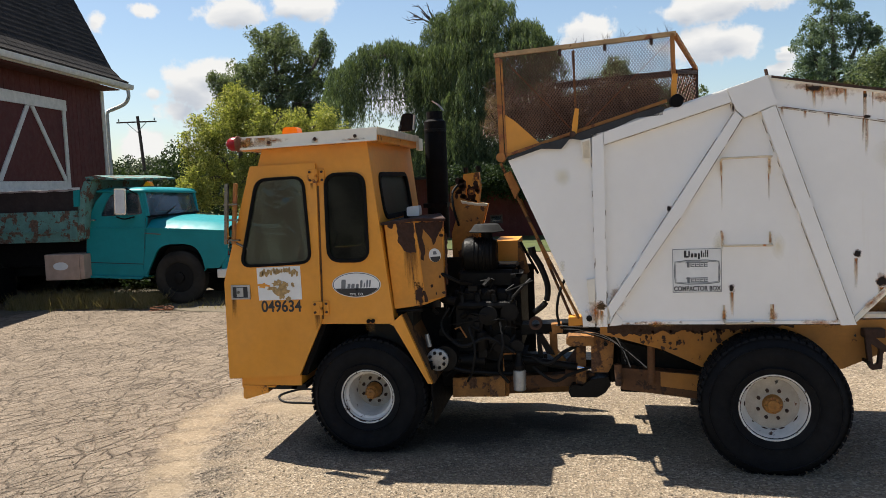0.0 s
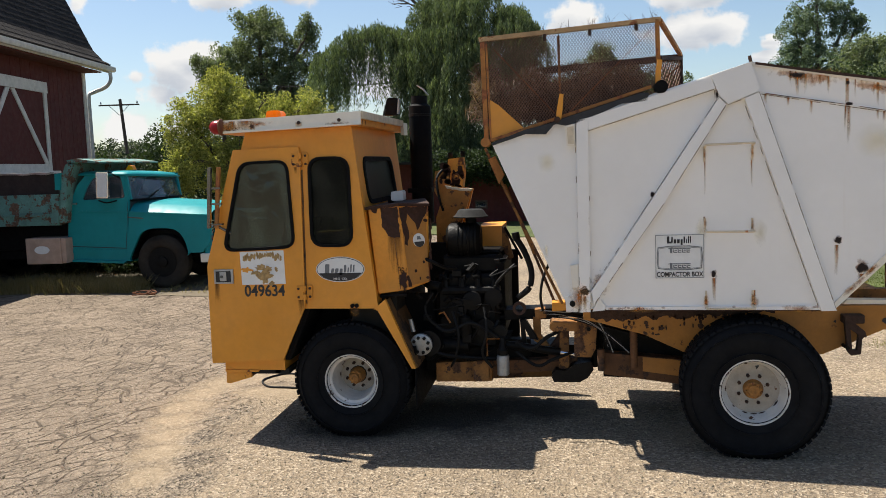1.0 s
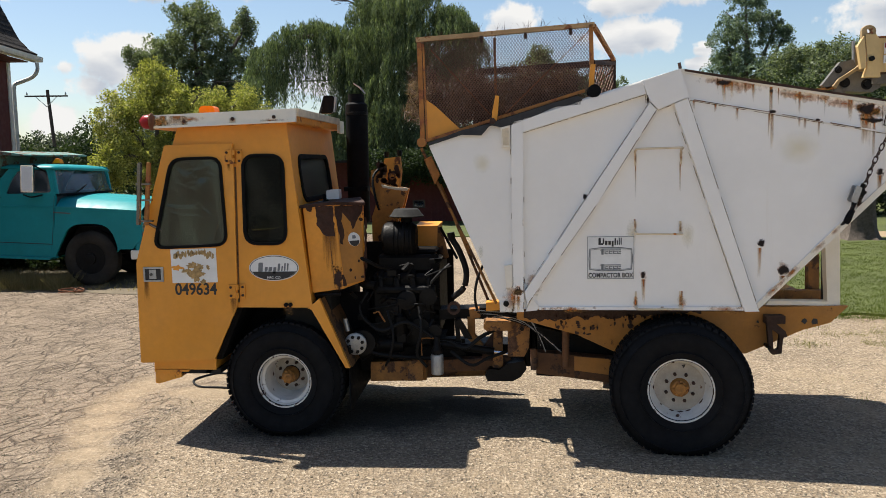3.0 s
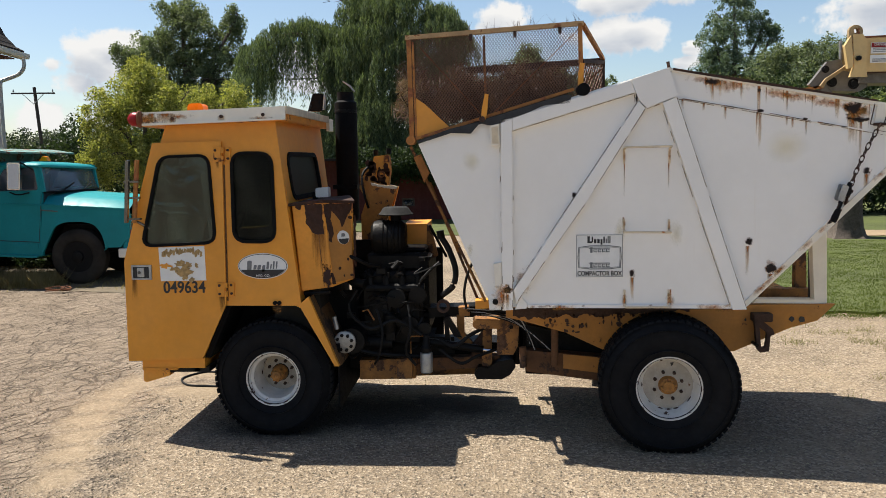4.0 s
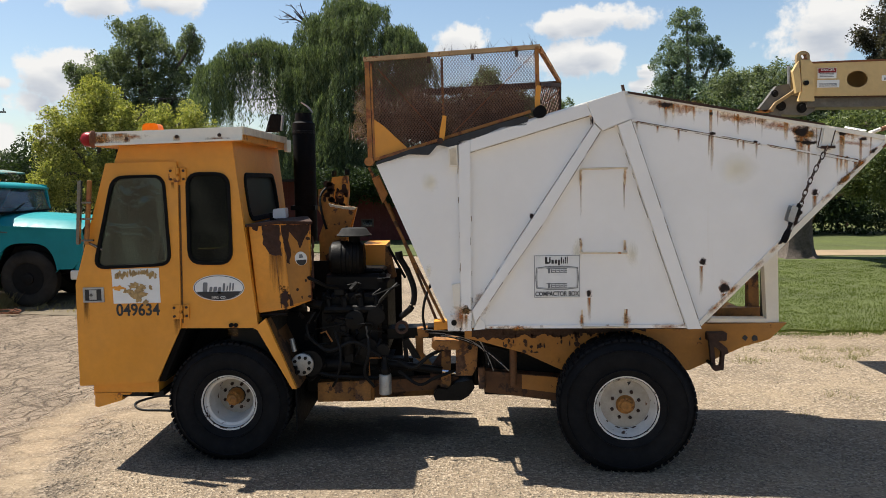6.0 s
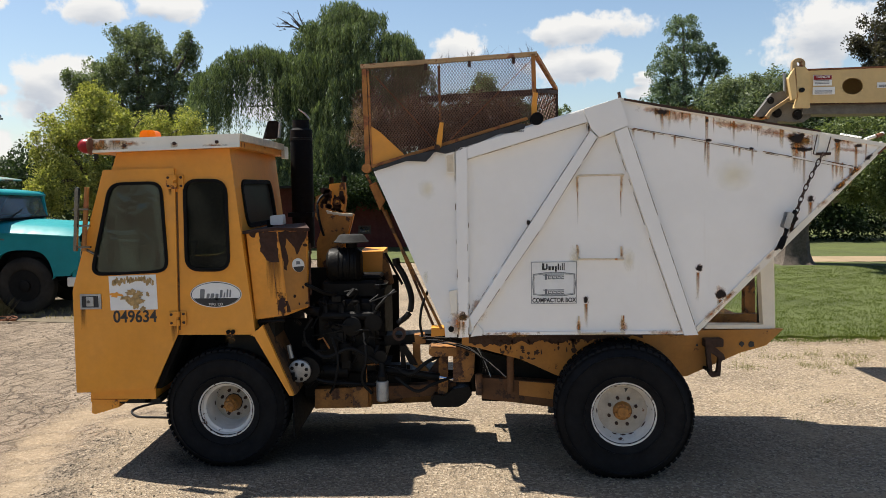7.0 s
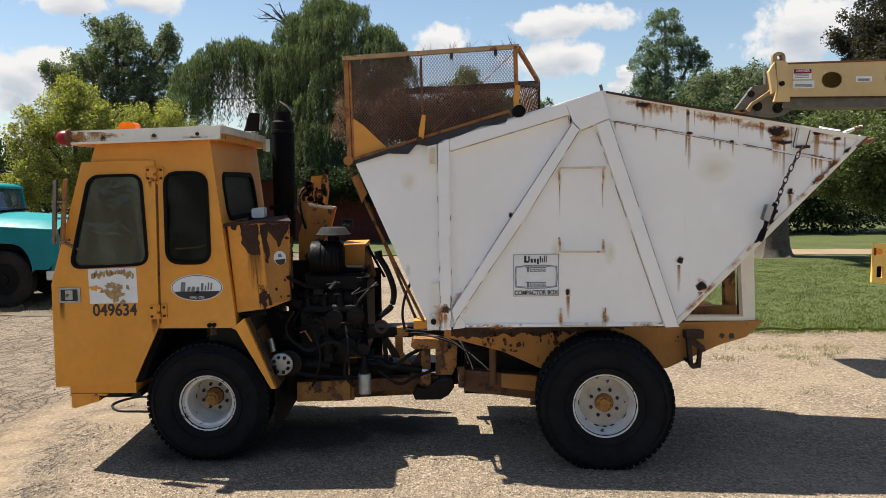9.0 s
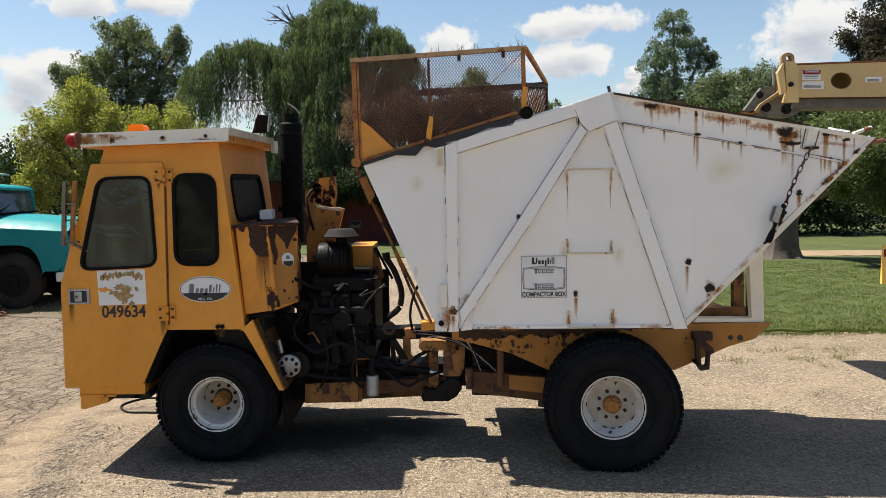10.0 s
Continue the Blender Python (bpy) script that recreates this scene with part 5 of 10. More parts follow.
badge = part("round_badge", on_side([(0.141 + 0.052 * math.cos(2 * math.pi * k / 24), 1.525 + 0.053 * math.sin(2 * math.pi * k / 24)) for k in range(24)], 0.002, 0.005), DECAL_WHITE, housing, "round white sticker with a dark lower half")
part("badge_print", on_side([(0.141 + 0.052 * 0.84 * math.cos(math.pi * k / 12), 1.525 + 0.053 * 0.80 * math.sin(math.pi * k / 12) - 0.010) for k in range(12, 25)], 0.005, 0.0065), INK, badge)
part("badge_print", on_side([(0.141 + u_, 1.525 + v_) for u_, v_ in ((-0.018, 0.006), (0.018, 0.006), (0.012, 0.032), (-0.012, 0.032))], 0.005, 0.0065), INK_GREY, badge)
part("housing_rail", tube([(hb[3][0] + 0.01, 6.23, hb[3][1] - 0.02), (hb[2][0] - 0.03, 6.23, hb[3][1] - 0.012)], 0.014, 8), BLACK_OIL, truck)

# exhaust stack
ex, ez0, ez1, ez2 = -1.362, 1.55, 2.651, 2.722
stack = part("exhaust_muffler", lathe([(0.075, 0.0), (0.100, 0.02), (0.100, ez1 - ez0 - 0.02), (0.074, ez1 - ez0), (0.074, ez2 - ez0), (0.063, ez2 - ez0), (0.063, ez2 - ez0 - 0.1)], (ex, 7.60, ez0), axis="z", seg=28), BLACK_MATT, truck, "tall matt black exhaust muffler")
part("stack_bracket", box(ex - 0.12, ex + 0.10, 7.50, 7.71, ez0 + 0.30, ez0 + 0.34), BLACK_MATT, stack)
part("stack_band", lathe([(0.099, -0.012), (0.104, -0.010), (0.104, 0.010), (0.099, 0.012)], (ex, 7.60, ez1 - 0.10), axis="z", seg=28, closed=True), BLACK_OIL, stack)
part("rain_flap", tube([(ex - 0.02, 7.60, ez2 + 0.10), (ex + 0.04, 7.60, ez2 + 0.06), (ex + 0.085, 7.60, ez2 + 0.005)], [0.006, 0.010, 0.008], 6), STEEL, stack)

# yellow lift tower on the far side, two plates with pins and a ram head
tw = [(-1.176, 2.035), (-1.043, 2.082), (-1.057, 1.917), (-0.873, 1.870), (-0.905, 1.748), (-1.029, 1.338), (-1.196, 1.310), (-1.125, 1.757), (-1.186, 1.870)]
tower = part("lift_tower", prism(tw, 7.18, 7.24), TOWER_PAINT, truck, "worn yellow lift tower plates", bevel=0.004)
part("lift_plate", prism(tw, 7.40, 7.46), YELLOW_WORN, tower, bevel=0.004)
hd = [(-1.066, 2.141), (-0.937, 2.154), (-0.926, 2.021), (-0.944, 1.893), (-1.063, 1.894), (-1.090, 1.998)]
part("ram_head", prism(hd, 7.255, 7.385), YELLOW_WORN, tower, bevel=0.012)
for (px_, pz_) in ((-1.056, 2.150), (-0.942, 2.159)):
    part("grease_cap", tube([(px_, 7.32, pz_), (px_, 7.32, pz_ + 0.05)], 0.022, 8), BLACK_OIL, tower)
part("ram", tube([(hd[4][0] + 0.06, 7.32, hd[4][1]), (hd[4][0] + 0.02, 7.32, hd[4][1] - 0.45)], 0.05, 12), YELLOW_WORN, tower)
for zz, xx in ((0.02, 0.0), (-0.12, 0.03), (-0.3, 0.0)):
    p = (tw[7][0] + 0.03 + xx, 7.17, tw[7][1] + zz)
    part("tower_pin", tube([p, (p[0], 7.15, p[2])], 0.011, 8), BLACK_OIL, tower)

# lower plate of the tower with a chipped bright lip, and flaked rust on the head above it
part("tower_plate", prism([(-1.074, 1.899), (-0.961, 1.876), (-0.857, 1.862), (-0.9, 1.727), (-0.968, 1.59), (-1.011, 1.485), (-1.031, 1.339), (-1.169, 1.34), (-1.168, 1.641)], 7.12, 7.15), TOWER_PAINT, tower, "browned yellow lift plate", bevel=0.003)
part("plate_lip", prism(flaked([(-1.08, 1.913), (-0.952, 1.889), (-0.848, 1.882), (-0.861, 1.859), (-0.961, 1.87), (-1.067, 1.891)], 11.0, 0.012, 0.006), 7.112, 7.155), CREAM_RUSTY, tower, "chipped pale plate edge")
rnd = random.Random(27)
for k in range(26):
    u_ = rnd.random()
    x_, z_ = -1.16 + 0.20 * rnd.random() + 0.05 * u_, 1.885 + 0.20 * u_
    rx_, rz_ = rnd.uniform(0.010, 0.030), rnd.uniform(0.012, 0.045)
    ring_ = [(x_ + rx_ * math.cos(a), z_ + rz_ * math.sin(a)) for a in [2 * math.pi * j / 8 for j in range(8)]]
    in_head = x_ > -1.05
    part("rust_patch", prism(flaked(ring_, k * 1.3, 0.012, 0.010), 7.2505 if in_head else 7.1765, 7.2545 if in_head else 7.1795), RED_RUST, tower)
part("hose_stub", tube(smooth_line([(-1.10, 7.10, 1.70), (-1.13, 7.08, 1.82), (-1.15, 7.12, 1.98), (-1.09, 7.2, 2.07)]), 0.011, 7), HOSE, tower)
part("head_ring", lathe([(0.018, -0.01), (0.030, -0.012), (0.030, 0.012), (0.018, 0.01)], (-1.00, 7.245, 1.985), seg=18, closed=True), RUST, tower)
# air cleaner
ac, acz = -0.818, 1.672
cap = part("air_cleaner_cap", lathe([(0.001, 0.060), (0.090, 0.058), (0.102, 0.052), (0.126, 0.014), (0.142, 0.002), (0.138, -0.006), (0.05, 0.004)], (ac, 6.7, acz), axis="z", seg=32), CAP_GREY, truck, "grey mushroom rain cap")
part("air_neck", lathe([(0.045, 0.01), (0.045, -0.05), (0.060, -0.07), (0.060, -0.13)], (ac, 6.7, acz), axis="z", seg=20), BLACK_MATT, truck)
cxa, cza = -1.014, 1.474
cxb, czb = -0.722, 1.502
can = part("air_cleaner", lathe([(0.03, -0.01), (0.10, 0.0), (0.128, 0.02), (0.135, 0.05), (0.135, 0.17), (0.142, 0.175), (0.142, 0.19), (0.135, 0.195), (0.135, 0.245), (0.11, 0.275), (0.05, 0.28)], (cxa, 6.7, (cza + czb) / 2), axis="x", seg=32), BLACK_OIL, truck, "black air cleaner canister")
for d_ in (0.10, 0.135, 0.225):
    part("canister_band", lathe([(0.134, -0.006), (0.141, -0.004), (0.141, 0.004), (0.134, 0.006)], (cxa + d_, 6.7, (cza + czb) / 2), axis="x", seg=32, closed=True), BLACK_MATT, can)
part("intake_elbow", tube(smooth_line([(cxb - 0.06, 6.75, czb - 0.08), (cxb - 0.04, 6.8, czb - 0.16), (cxb - 0.06, 6.9, czb - 0.30)]), 0.045, 12), BLACK_OIL, truck)

# yellow radiator guard behind the engine
gd = [(-0.790, 1.566), (-0.588, 1.568), (-0.600, 1.290), (-0.740, 1.280)]
guard = part("radiator_guard", prism(gd, 7.0, 7.5), YELLOW, truck, "open yellow radiator guard", bevel=0.004)
part("guard_side", prism([(-0.590, 1.563), (-0.553, 1.525), (-0.500, 1.300), (-0.530, 1.280), (-0.600, 1.290)], 6.98, 7.02), YELLOW_GRIMY, guard)
part("guard_brace", tube([(gd[1][0] + 0.02, 6.97, gd[1][1] - 0.01), (gd[1][0] + 0.16, 6.97, gd[1][1] - 0.28)], 0.012, 6), BLACK_OIL, guard)
part("guard_tray", prism([(-0.801, 1.340), (-0.624, 1.365), (-0.546, 1.313), (-0.728, 1.292)], 6.78, 7.0), STEEL, guard)

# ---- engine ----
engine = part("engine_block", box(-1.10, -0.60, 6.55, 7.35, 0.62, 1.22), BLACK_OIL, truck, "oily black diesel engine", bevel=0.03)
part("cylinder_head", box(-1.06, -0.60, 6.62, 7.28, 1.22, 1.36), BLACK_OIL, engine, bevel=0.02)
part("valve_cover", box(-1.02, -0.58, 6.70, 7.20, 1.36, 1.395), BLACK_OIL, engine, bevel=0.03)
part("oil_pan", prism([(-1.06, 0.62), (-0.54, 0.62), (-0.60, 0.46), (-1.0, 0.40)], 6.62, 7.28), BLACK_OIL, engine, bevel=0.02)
bm = bmesh.new()
for k in range(4):
    x_ = -1.02 + k * 0.13
    tube(smooth_line([(x_, 6.60, 1.22), (x_, 6.52, 1.20), (x_ + 0.01, 6.50, 1.12)]), 0.028, 8, bm)
tube([(-1.04, 6.50, 1.10), (-0.58, 6.50, 1.10)], 0.036, 10, bm)
part("exhaust_manifold", bm, BLACK_OIL, engine)
part("exhaust_pipe", tube(smooth_line([(-1.04, 6.44, 1.14), (-1.16, 6.5, 1.16), (-1.22, 6.85, 1.20), (-1.30, 7.20, 1.25)]), 0.036, 10), BLACK_OIL, truck)
for (px_, pz_), r_, y_ in (((-0.63, 1.05), 0.068, 6.47), ((-0.70, 0.80), 0.078, 6.48), ((-0.58, 0.78), 0.052, 6.45)):
    part("belt_pulley", lathe([(r_ * 0.3, -0.03), (r_, -0.028), (r_ * 0.9, -0.008), (r_, 0.012), (r_ * 0.3, 0.014)], (px_, y_, pz_), seg=28), BLACK_OIL, engine)
part("alternator", lathe([(0.03, -0.09), (0.075, -0.08), (0.085, -0.03), (0.085, 0.06), (0.05, 0.08)], (-0.80, 6.52, 1.02), seg=20), BLACK_OIL, engine)
part("oil_filter", lathe([(0.05, 0.0), (0.055, 0.01), (0.055, 0.15), (0.03, 0.17)], (-0.86, 6.48, 0.74), axis="z", seg=18), BLACK_OIL, engine)
part("starter", tube([(-1.10, 6.5, 0.66), (-0.84, 6.5, 0.66)], 0.06, 14), BLACK_OIL, engine)
part("fuel_pump", prism(rounded([(-1.0, 0.86), (-0.86, 0.84), (-0.84, 1.0), (-0.96, 1.04)], 0.02, 2), 6.46, 6.58), BLACK_OIL, engine, bevel=0.01)
part("bell_housing", lathe([(0.16, -0.05), (0.24, 0.0), (0.26, 0.10), (0.20, 0.16)], (-1.22, 6.95, 0.78), axis="x", seg=28), BLACK_OIL, engine)
part("radiator", box(-0.62, -0.55, 6.60, 7.45, 0.72, 1.30), BLACK_MATT, truck, "dark radiator core", bevel=0.01)
for k in range(9):
    part("radiator_fin", box(-0.615, -0.555, 6.588, 6.599, 0.78 + k * 0.07, 0.81 + k * 0.07), BLACK_MATT, truck)
part("fan_shroud", lathe([(0.30, -0.03), (0.31, 0.0), (0.31, 0.05), (0.27, 0.06)], (-0.63, 6.98, 1.05), axis="x", seg=32), BLACK_MATT, truck)
# coolant and fuel hoses over the engine side
HOSES = [
    ([(-1.20, 6.35, 1.40), (-1.10, 6.32, 1.36), (-1.0, 6.38, 1.30), (-0.92, 6.46, 1.28)], 0.020, BLACK_OIL),
    ([(-0.46, 6.5, 1.30), (-0.55, 6.46, 1.22), (-0.62, 6.46, 1.12), (-0.60, 6.5, 0.95)], 0.016, HOSE),
    ([(-1.18, 6.42, 0.92), (-1.0, 6.36, 0.80), (-0.8, 6.38, 0.86), (-0.6, 6.40, 0.74)], 0.020, HOSE),
    ([(-1.24, 6.45, 0.70), (-1.05, 6.36, 0.62), (-0.82, 6.40, 0.58), (-0.55, 6.44, 0.56)], 0.024, BLACK_OIL),
    ([(-0.95, 6.40, 0.95), (-0.90, 6.34, 0.78), (-0.93, 6.36, 0.60), (-0.98, 6.44, 0.50)], 0.014, HOSE),
    ([(-0.70, 6.40, 0.98), (-0.68, 6.33, 0.80), (-0.72, 6.36, 0.62), (-0.65, 6.40, 0.50)], 0.016, HOSE),
    ([(-1.10, 6.40, 1.10), (-1.16, 6.36, 0.98), (-1.10, 6.36, 0.86), (-1.0, 6.44, 0.84)], 0.012, HOSE),
    ([(-0.46, 6.42, 0.70), (-0.34, 6.36, 0.66), (-0.22, 6.40, 0.74), (-0.10, 6.5, 0.78)], 0.022, HOSE),
    ([(-0.46, 6.42, 0.62), (-0.30, 6.38, 0.52), (-0.18, 6.42, 0.56), (-0.02, 6.5, 0.60)], 0.018, HOSE),
]
for line, r_, m_ in HOSES:
    part("engine_hose", tube(smooth_line(line), r_ * 0.72, 8), m_, truck)
# black plate added to darken the gap between housing and engine
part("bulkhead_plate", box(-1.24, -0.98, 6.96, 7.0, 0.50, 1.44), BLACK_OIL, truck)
# added far plate: darkens the gaps and shades the ground below
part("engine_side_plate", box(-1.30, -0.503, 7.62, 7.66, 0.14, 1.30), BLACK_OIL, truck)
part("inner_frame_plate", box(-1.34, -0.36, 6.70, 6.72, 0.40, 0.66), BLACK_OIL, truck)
rnd = random.Random(71)
for k in range(46):
    x_, z_ = rnd.uniform(-1.22, -0.56), rnd.uniform(0.50, 1.34)
    y_ = rnd.uniform(6.42, 6.54)
    if k % 3 == 0:
        part("engine_fitting", tube([(x_, y_, z_), (x_ + rnd.uniform(-0.05, 0.05), y_ - 0.03, z_ + rnd.uniform(-0.06, 0.06))], rnd.uniform(0.010, 0.022), 7), BLACK_OIL, engine)
    elif k % 3 == 1:
        part("engine_bracket", box(x_ - rnd.uniform(0.015, 0.06), x_ + 0.02, y_ - 0.01, y_ + 0.03, z_ - 0.015, z_ + rnd.uniform(0.015, 0.06)), BLACK_OIL, engine, bevel=0.004)
    else:
        part("engine_wire", tube(smooth_line([(x_, y_, z_), (x_ + rnd.uniform(-0.12, 0.12), y_ - 0.05, z_ + rnd.uniform(-0.1, 0.1)), (x_ + rnd.uniform(-0.2, 0.2), y_, z_ + rnd.uniform(-0.2, 0.05))], 4), 0.006, 5), HOSE, engine)
# bright hydraulic pump flange
px_, pz_ = -1.192, 0.705
pump = part("pump_flange", lathe([(0.02, -0.03), (0.066, -0.03), (0.086, -0.022), (0.088, 0.0), (0.076, 0.02)], (px_, 6.32, pz_), seg=28), STEEL, truck, "pale grey round pump flange with bolts")
for k in range(8):
    a = 2 * math.pi * k / 8 + 0.3
    p = Vector((px_ + 0.060 * math.cos(a), 6.288, pz_ + 0.060 * math.sin(a)))
    part("flange_bolt", tube([p, p - Vector((0, 0.012, 0))], 0.014, 6), BLACK_OIL, pump)
part("pump_body", lathe([(0.10, 0.02), (0.105, 0.10), (0.09, 0.25)], (px_ + 0.05, 6.32, pz_), seg=24), BLACK_OIL, pump)
part("pump_neck", tube([(px_ - 0.06, 6.32, pz_ + 0.10), (px_ - 0.08, 6.32, pz_ + 0.20)], 0.018, 8), STEEL, pump)
part("fuel_line", tube([(-1.06, 6.40, 0.93), (-1.02, 6.40, 0.945), (-0.97, 6.40, 0.86)], 0.007, 6), CAGE_PAINT, truck)

# ---- front frame, joint ----
def side_beam(name, pts, y0, y1, mat=YELLOW_GRIMY, label="", bevel=0.004):
    return part(name, prism(pts, y0, y1), mat, truck, label, bevel=bevel)


side_beam("frame_rail", [(-1.109, 0.513), (-0.661, 0.529), (-0.664, 0.365), (-1.114, 0.358)], 6.50, 6.62, label="grimy yellow frame rail")
side_beam("frame_end", [(-0.802, 0.539), (-0.682, 0.546), (-0.686, 0.379), (-0.806, 0.376)], 6.44, 6.50)
side_beam("frame_rail", [(-0.716, 0.501), (0.012, 0.527), (0.011, 0.435), (-0.559, 0.402), (-0.720, 0.339)], 6.60, 6.70, RAIL_BROWN)
side_beam("frame_rail", [(-1.246, 0.308), (0.013, 0.319), (0.011, 0.227), (-1.249, 0.185)], 7.2, 7.3)
side_beam("drive_shaft_tunnel", [(-0.697, 0.601), (0.062, 0.590), (0.060, 0.455), (-0.701, 0.447)], 6.8, 7.1, BLACK_OIL)
part("step_hanger", tube([(-0.69, 6.44, 0.58), (-0.69, 6.44, 0.72), (-0.55, 6.44, 0.725)], 0.008, 6), CAGE_PAINT, truck)
# grey spin-on filter
sx_, sz_ = -0.565, 0.440
filt = part("spin_on_filter", lathe([(0.04, 0.0), (0.048, 0.008), (0.050, 0.15), (0.047, 0.16), (0.030, 0.165)], (sx_, 6.4, sz_), axis="z", seg=24), STEEL, truck, "grey spin-on filter canister")
part("filter_head", lathe([(0.04, 0.165), (0.045, 0.20), (0.03, 0.22), (0.02, 0.30)], (sx_, 6.4, sz_), axis="z", seg=16), BLACK_OIL, filt)
# big hose loop beside the radiator
part("hydraulic_hose", tube(smooth_line([(-0.44, 6.5, 1.50), (-0.38, 6.48, 1.40), (-0.33, 6.46, 1.25), (-0.35, 6.46, 1.12), (-0.44, 6.48, 1.04)]), 0.024, 10), HOSE, truck, "thick black hydraulic hose loop")
part("hose_fitting", tube([(-0.44, 6.5, 1.49), (-0.45, 6.5, 1.55)], 0.030, 8), BLACK_OIL, truck)
part("hose_eye", lathe([(0.03, -0.02), (0.052, -0.02), (0.052, 0.02), (0.03, 0.02)], (-0.43, 6.45, 0.96), seg=20, closed=True), RUST_DARK, truck)

# articulation joint
side_beam("joint_link", [(-0.661, 0.919), (-0.073, 0.933), (0.062, 0.885), (0.062, 0.839), (-0.436, 0.847), (-0.663, 0.827)], 6.6, 6.8, BLACK_OIL)
side_beam("joint_strut", [(-0.332, 0.864), (-0.273, 0.863), (-0.271, 0.716), (-0.205, 0.632), (-0.250, 0.614), (-0.331, 0.680)], 6.58, 6.64)
side_beam("joint_ear", [(-0.312, 0.945), (-0.232, 0.953), (-0.224, 0.881), (-0.305, 0.873)], 6.46, 6.56, YELLOW_GRIMY)
side_beam("joint_bolster", [(-0.197, 0.847), (-0.171, 0.864), (0.013, 0.863), (0.012, 0.796), (-0.172, 0.793), (-0.198, 0.816)], 6.36, 6.6, YELLOW_GRIMY)
side_beam("joint_post", [(-0.122, 0.763), (-0.05, 0.762), (-0.054, 0.4), (-0.136, 0.401)], 6.55, 6.62, YELLOW_GRIMY)
side_beam("joint_web", [(-0.216, 0.61), (-0.123, 0.739), (-0.126, 0.508), (-0.217, 0.499)], 6.58, 6.64, RUST_DARK)
side_beam("joint_casting", [(-0.009, 0.882), (0.136, 0.89), (0.162, 0.828), (0.152, 0.649), (0.116, 0.577), (-0.012, 0.578)], 6.42, 6.48, YELLOW_GRIMY, "grimy yellow joint cheek")
side_beam("joint_cheek", [(0.051, 0.763), (0.226, 0.733), (0.225, 0.573), (0.048, 0.518)], 6.75, 6.85, BLACK_OIL)
part("cheek_bolt", tube([(0.10, 6.40, 0.80), (0.10, 6.43, 0.80)], 0.016, 8), BLACK_OIL, truck)
side_beam("pivot_foot", [(-0.161, 0.459), (-0.081, 0.45), (-0.008, 0.504), (0.117, 0.522), (0.135, 0.458), (0.089, 0.394), (0.026, 0.358), (-0.176, 0.359), (-0.193, 0.405)], 6.5, 6.8, BLACK_OIL, bevel=0.012)
part("steering_ram", tube([(-0.60, 6.5, 0.67), (-0.12, 6.5, 0.60)], 0.032, 10), BLACK_OIL, truck)
part("steering_rod", tube([(-0.12, 6.5, 0.60), (0.08, 6.5, 0.57)], 0.014, 8), CHROME, truck, "bright ram rod")
part("pivot_pin", tube([(0.15, 6.7, 0.44), (0.15, 6.7, 1.0)], 0.04, 14), BLACK_OIL, truck)
side_beam("brake_rod", [(-0.421, 0.852), (-0.385, 0.865), (-0.316, 0.751), (-0.290, 0.701), (-0.352, 0.711)], 6.48, 6.53, BLACK_OIL)
side_beam("brake_rod", [(-0.433, 0.856), (-0.402, 0.856), (-0.379, 0.627), (-0.420, 0.628)], 6.53, 6.57, BLACK_OIL)
rl = random.Random(12)
for k in range(10):
    z_ = 0.935 - 0.006 * k
    end = (0.24 + 0.016 * k + rl.uniform(-0.03, 0.03), 6.33, z_ - 0.20 - rl.uniform(0.0, 0.08))
    line = [(-0.27 + 0.012 * k, 6.42, z_ + rl.uniform(0.0, 0.02)), (-0.08, 6.38, z_ + rl.uniform(0.0, 0.03)), (0.08, 6.35, z_ - rl.uniform(0.0, 0.03)), (0.19 + 0.006 * k, 6.33, z_ - rl.uniform(0.07, 0.13)), end]
    part("brake_line", tube(smooth_line(line), 0.0045, 6), STEEL if k % 4 == 0 else HOSE, truck)

# ---- rear frame ----
chassis = [(0.059, 0.985), (2.474, 1.001), (2.348, 0.878), (2.152, 0.824), (1.747, 0.648), (0.783, 0.663), (0.506, 0.793), (0.186, 0.884), (0.058, 0.912)]
ch = side_beam("chassis_plate", chassis, 6.22, 6.27, CHASSIS_PAINT, "rust-flaked yellow chassis side")
side_beam("chassis_plate", chassis, 7.53, 7.58, YELLOW_WORN)
part("chassis_top", prism([(chassis[0][0], chassis[0][1] - 0.02), (chassis[1][0] - 0.05, chassis[1][1] - 0.02), (chassis[1][0] - 0.06, chassis[1][1] - 0.05), (chassis[0][0], chassis[0][1] - 0.05)], 6.275, 7.525), YELLOW_GRIMY, truck)
side_beam("lower_rail", [(0.211, 0.621), (0.894, 0.561), (0.893, 0.364), (0.209, 0.455)], 6.38, 6.5, RAIL_BROWN, "brown grimy lower frame rail")
side_beam("lower_rail", [(0.240, 0.398), (1.976, 0.310), (1.977, 0.141), (0.238, 0.224)], 7.2, 7.3, BLACK_OIL)
part("rail_plate", prism([(0.50, 0.590), (0.885, 0.556), (0.885, 0.428), (0.50, 0.480)], 6.373, 6.3795), CHASSIS_PAINT, truck, "dirty yellow plate on the lower rail")
part("gusset_post", tube([(0.43, 6.33, 0.97), (0.43, 6.33, 0.52)], 0.028, 12), RAIL_BROWN, truck)
part("leg_post", tube([(0.185, 6.33, 0.66), (0.19, 6.33, 0.50)], 0.028, 12), RAIL_BROWN, truck)
side_beam("diagonal_strap", [(0.215, 0.921), (0.241, 0.920), (0.750, 0.711), (0.728, 0.694)], 6.30, 6.33, RAIL_BROWN)
side_beam("under_shield", [(0.220, 0.791), (1.013, 0.595), (1.012, 0.457), (0.217, 0.561)], 6.55, 7.3, BLACK_OIL)
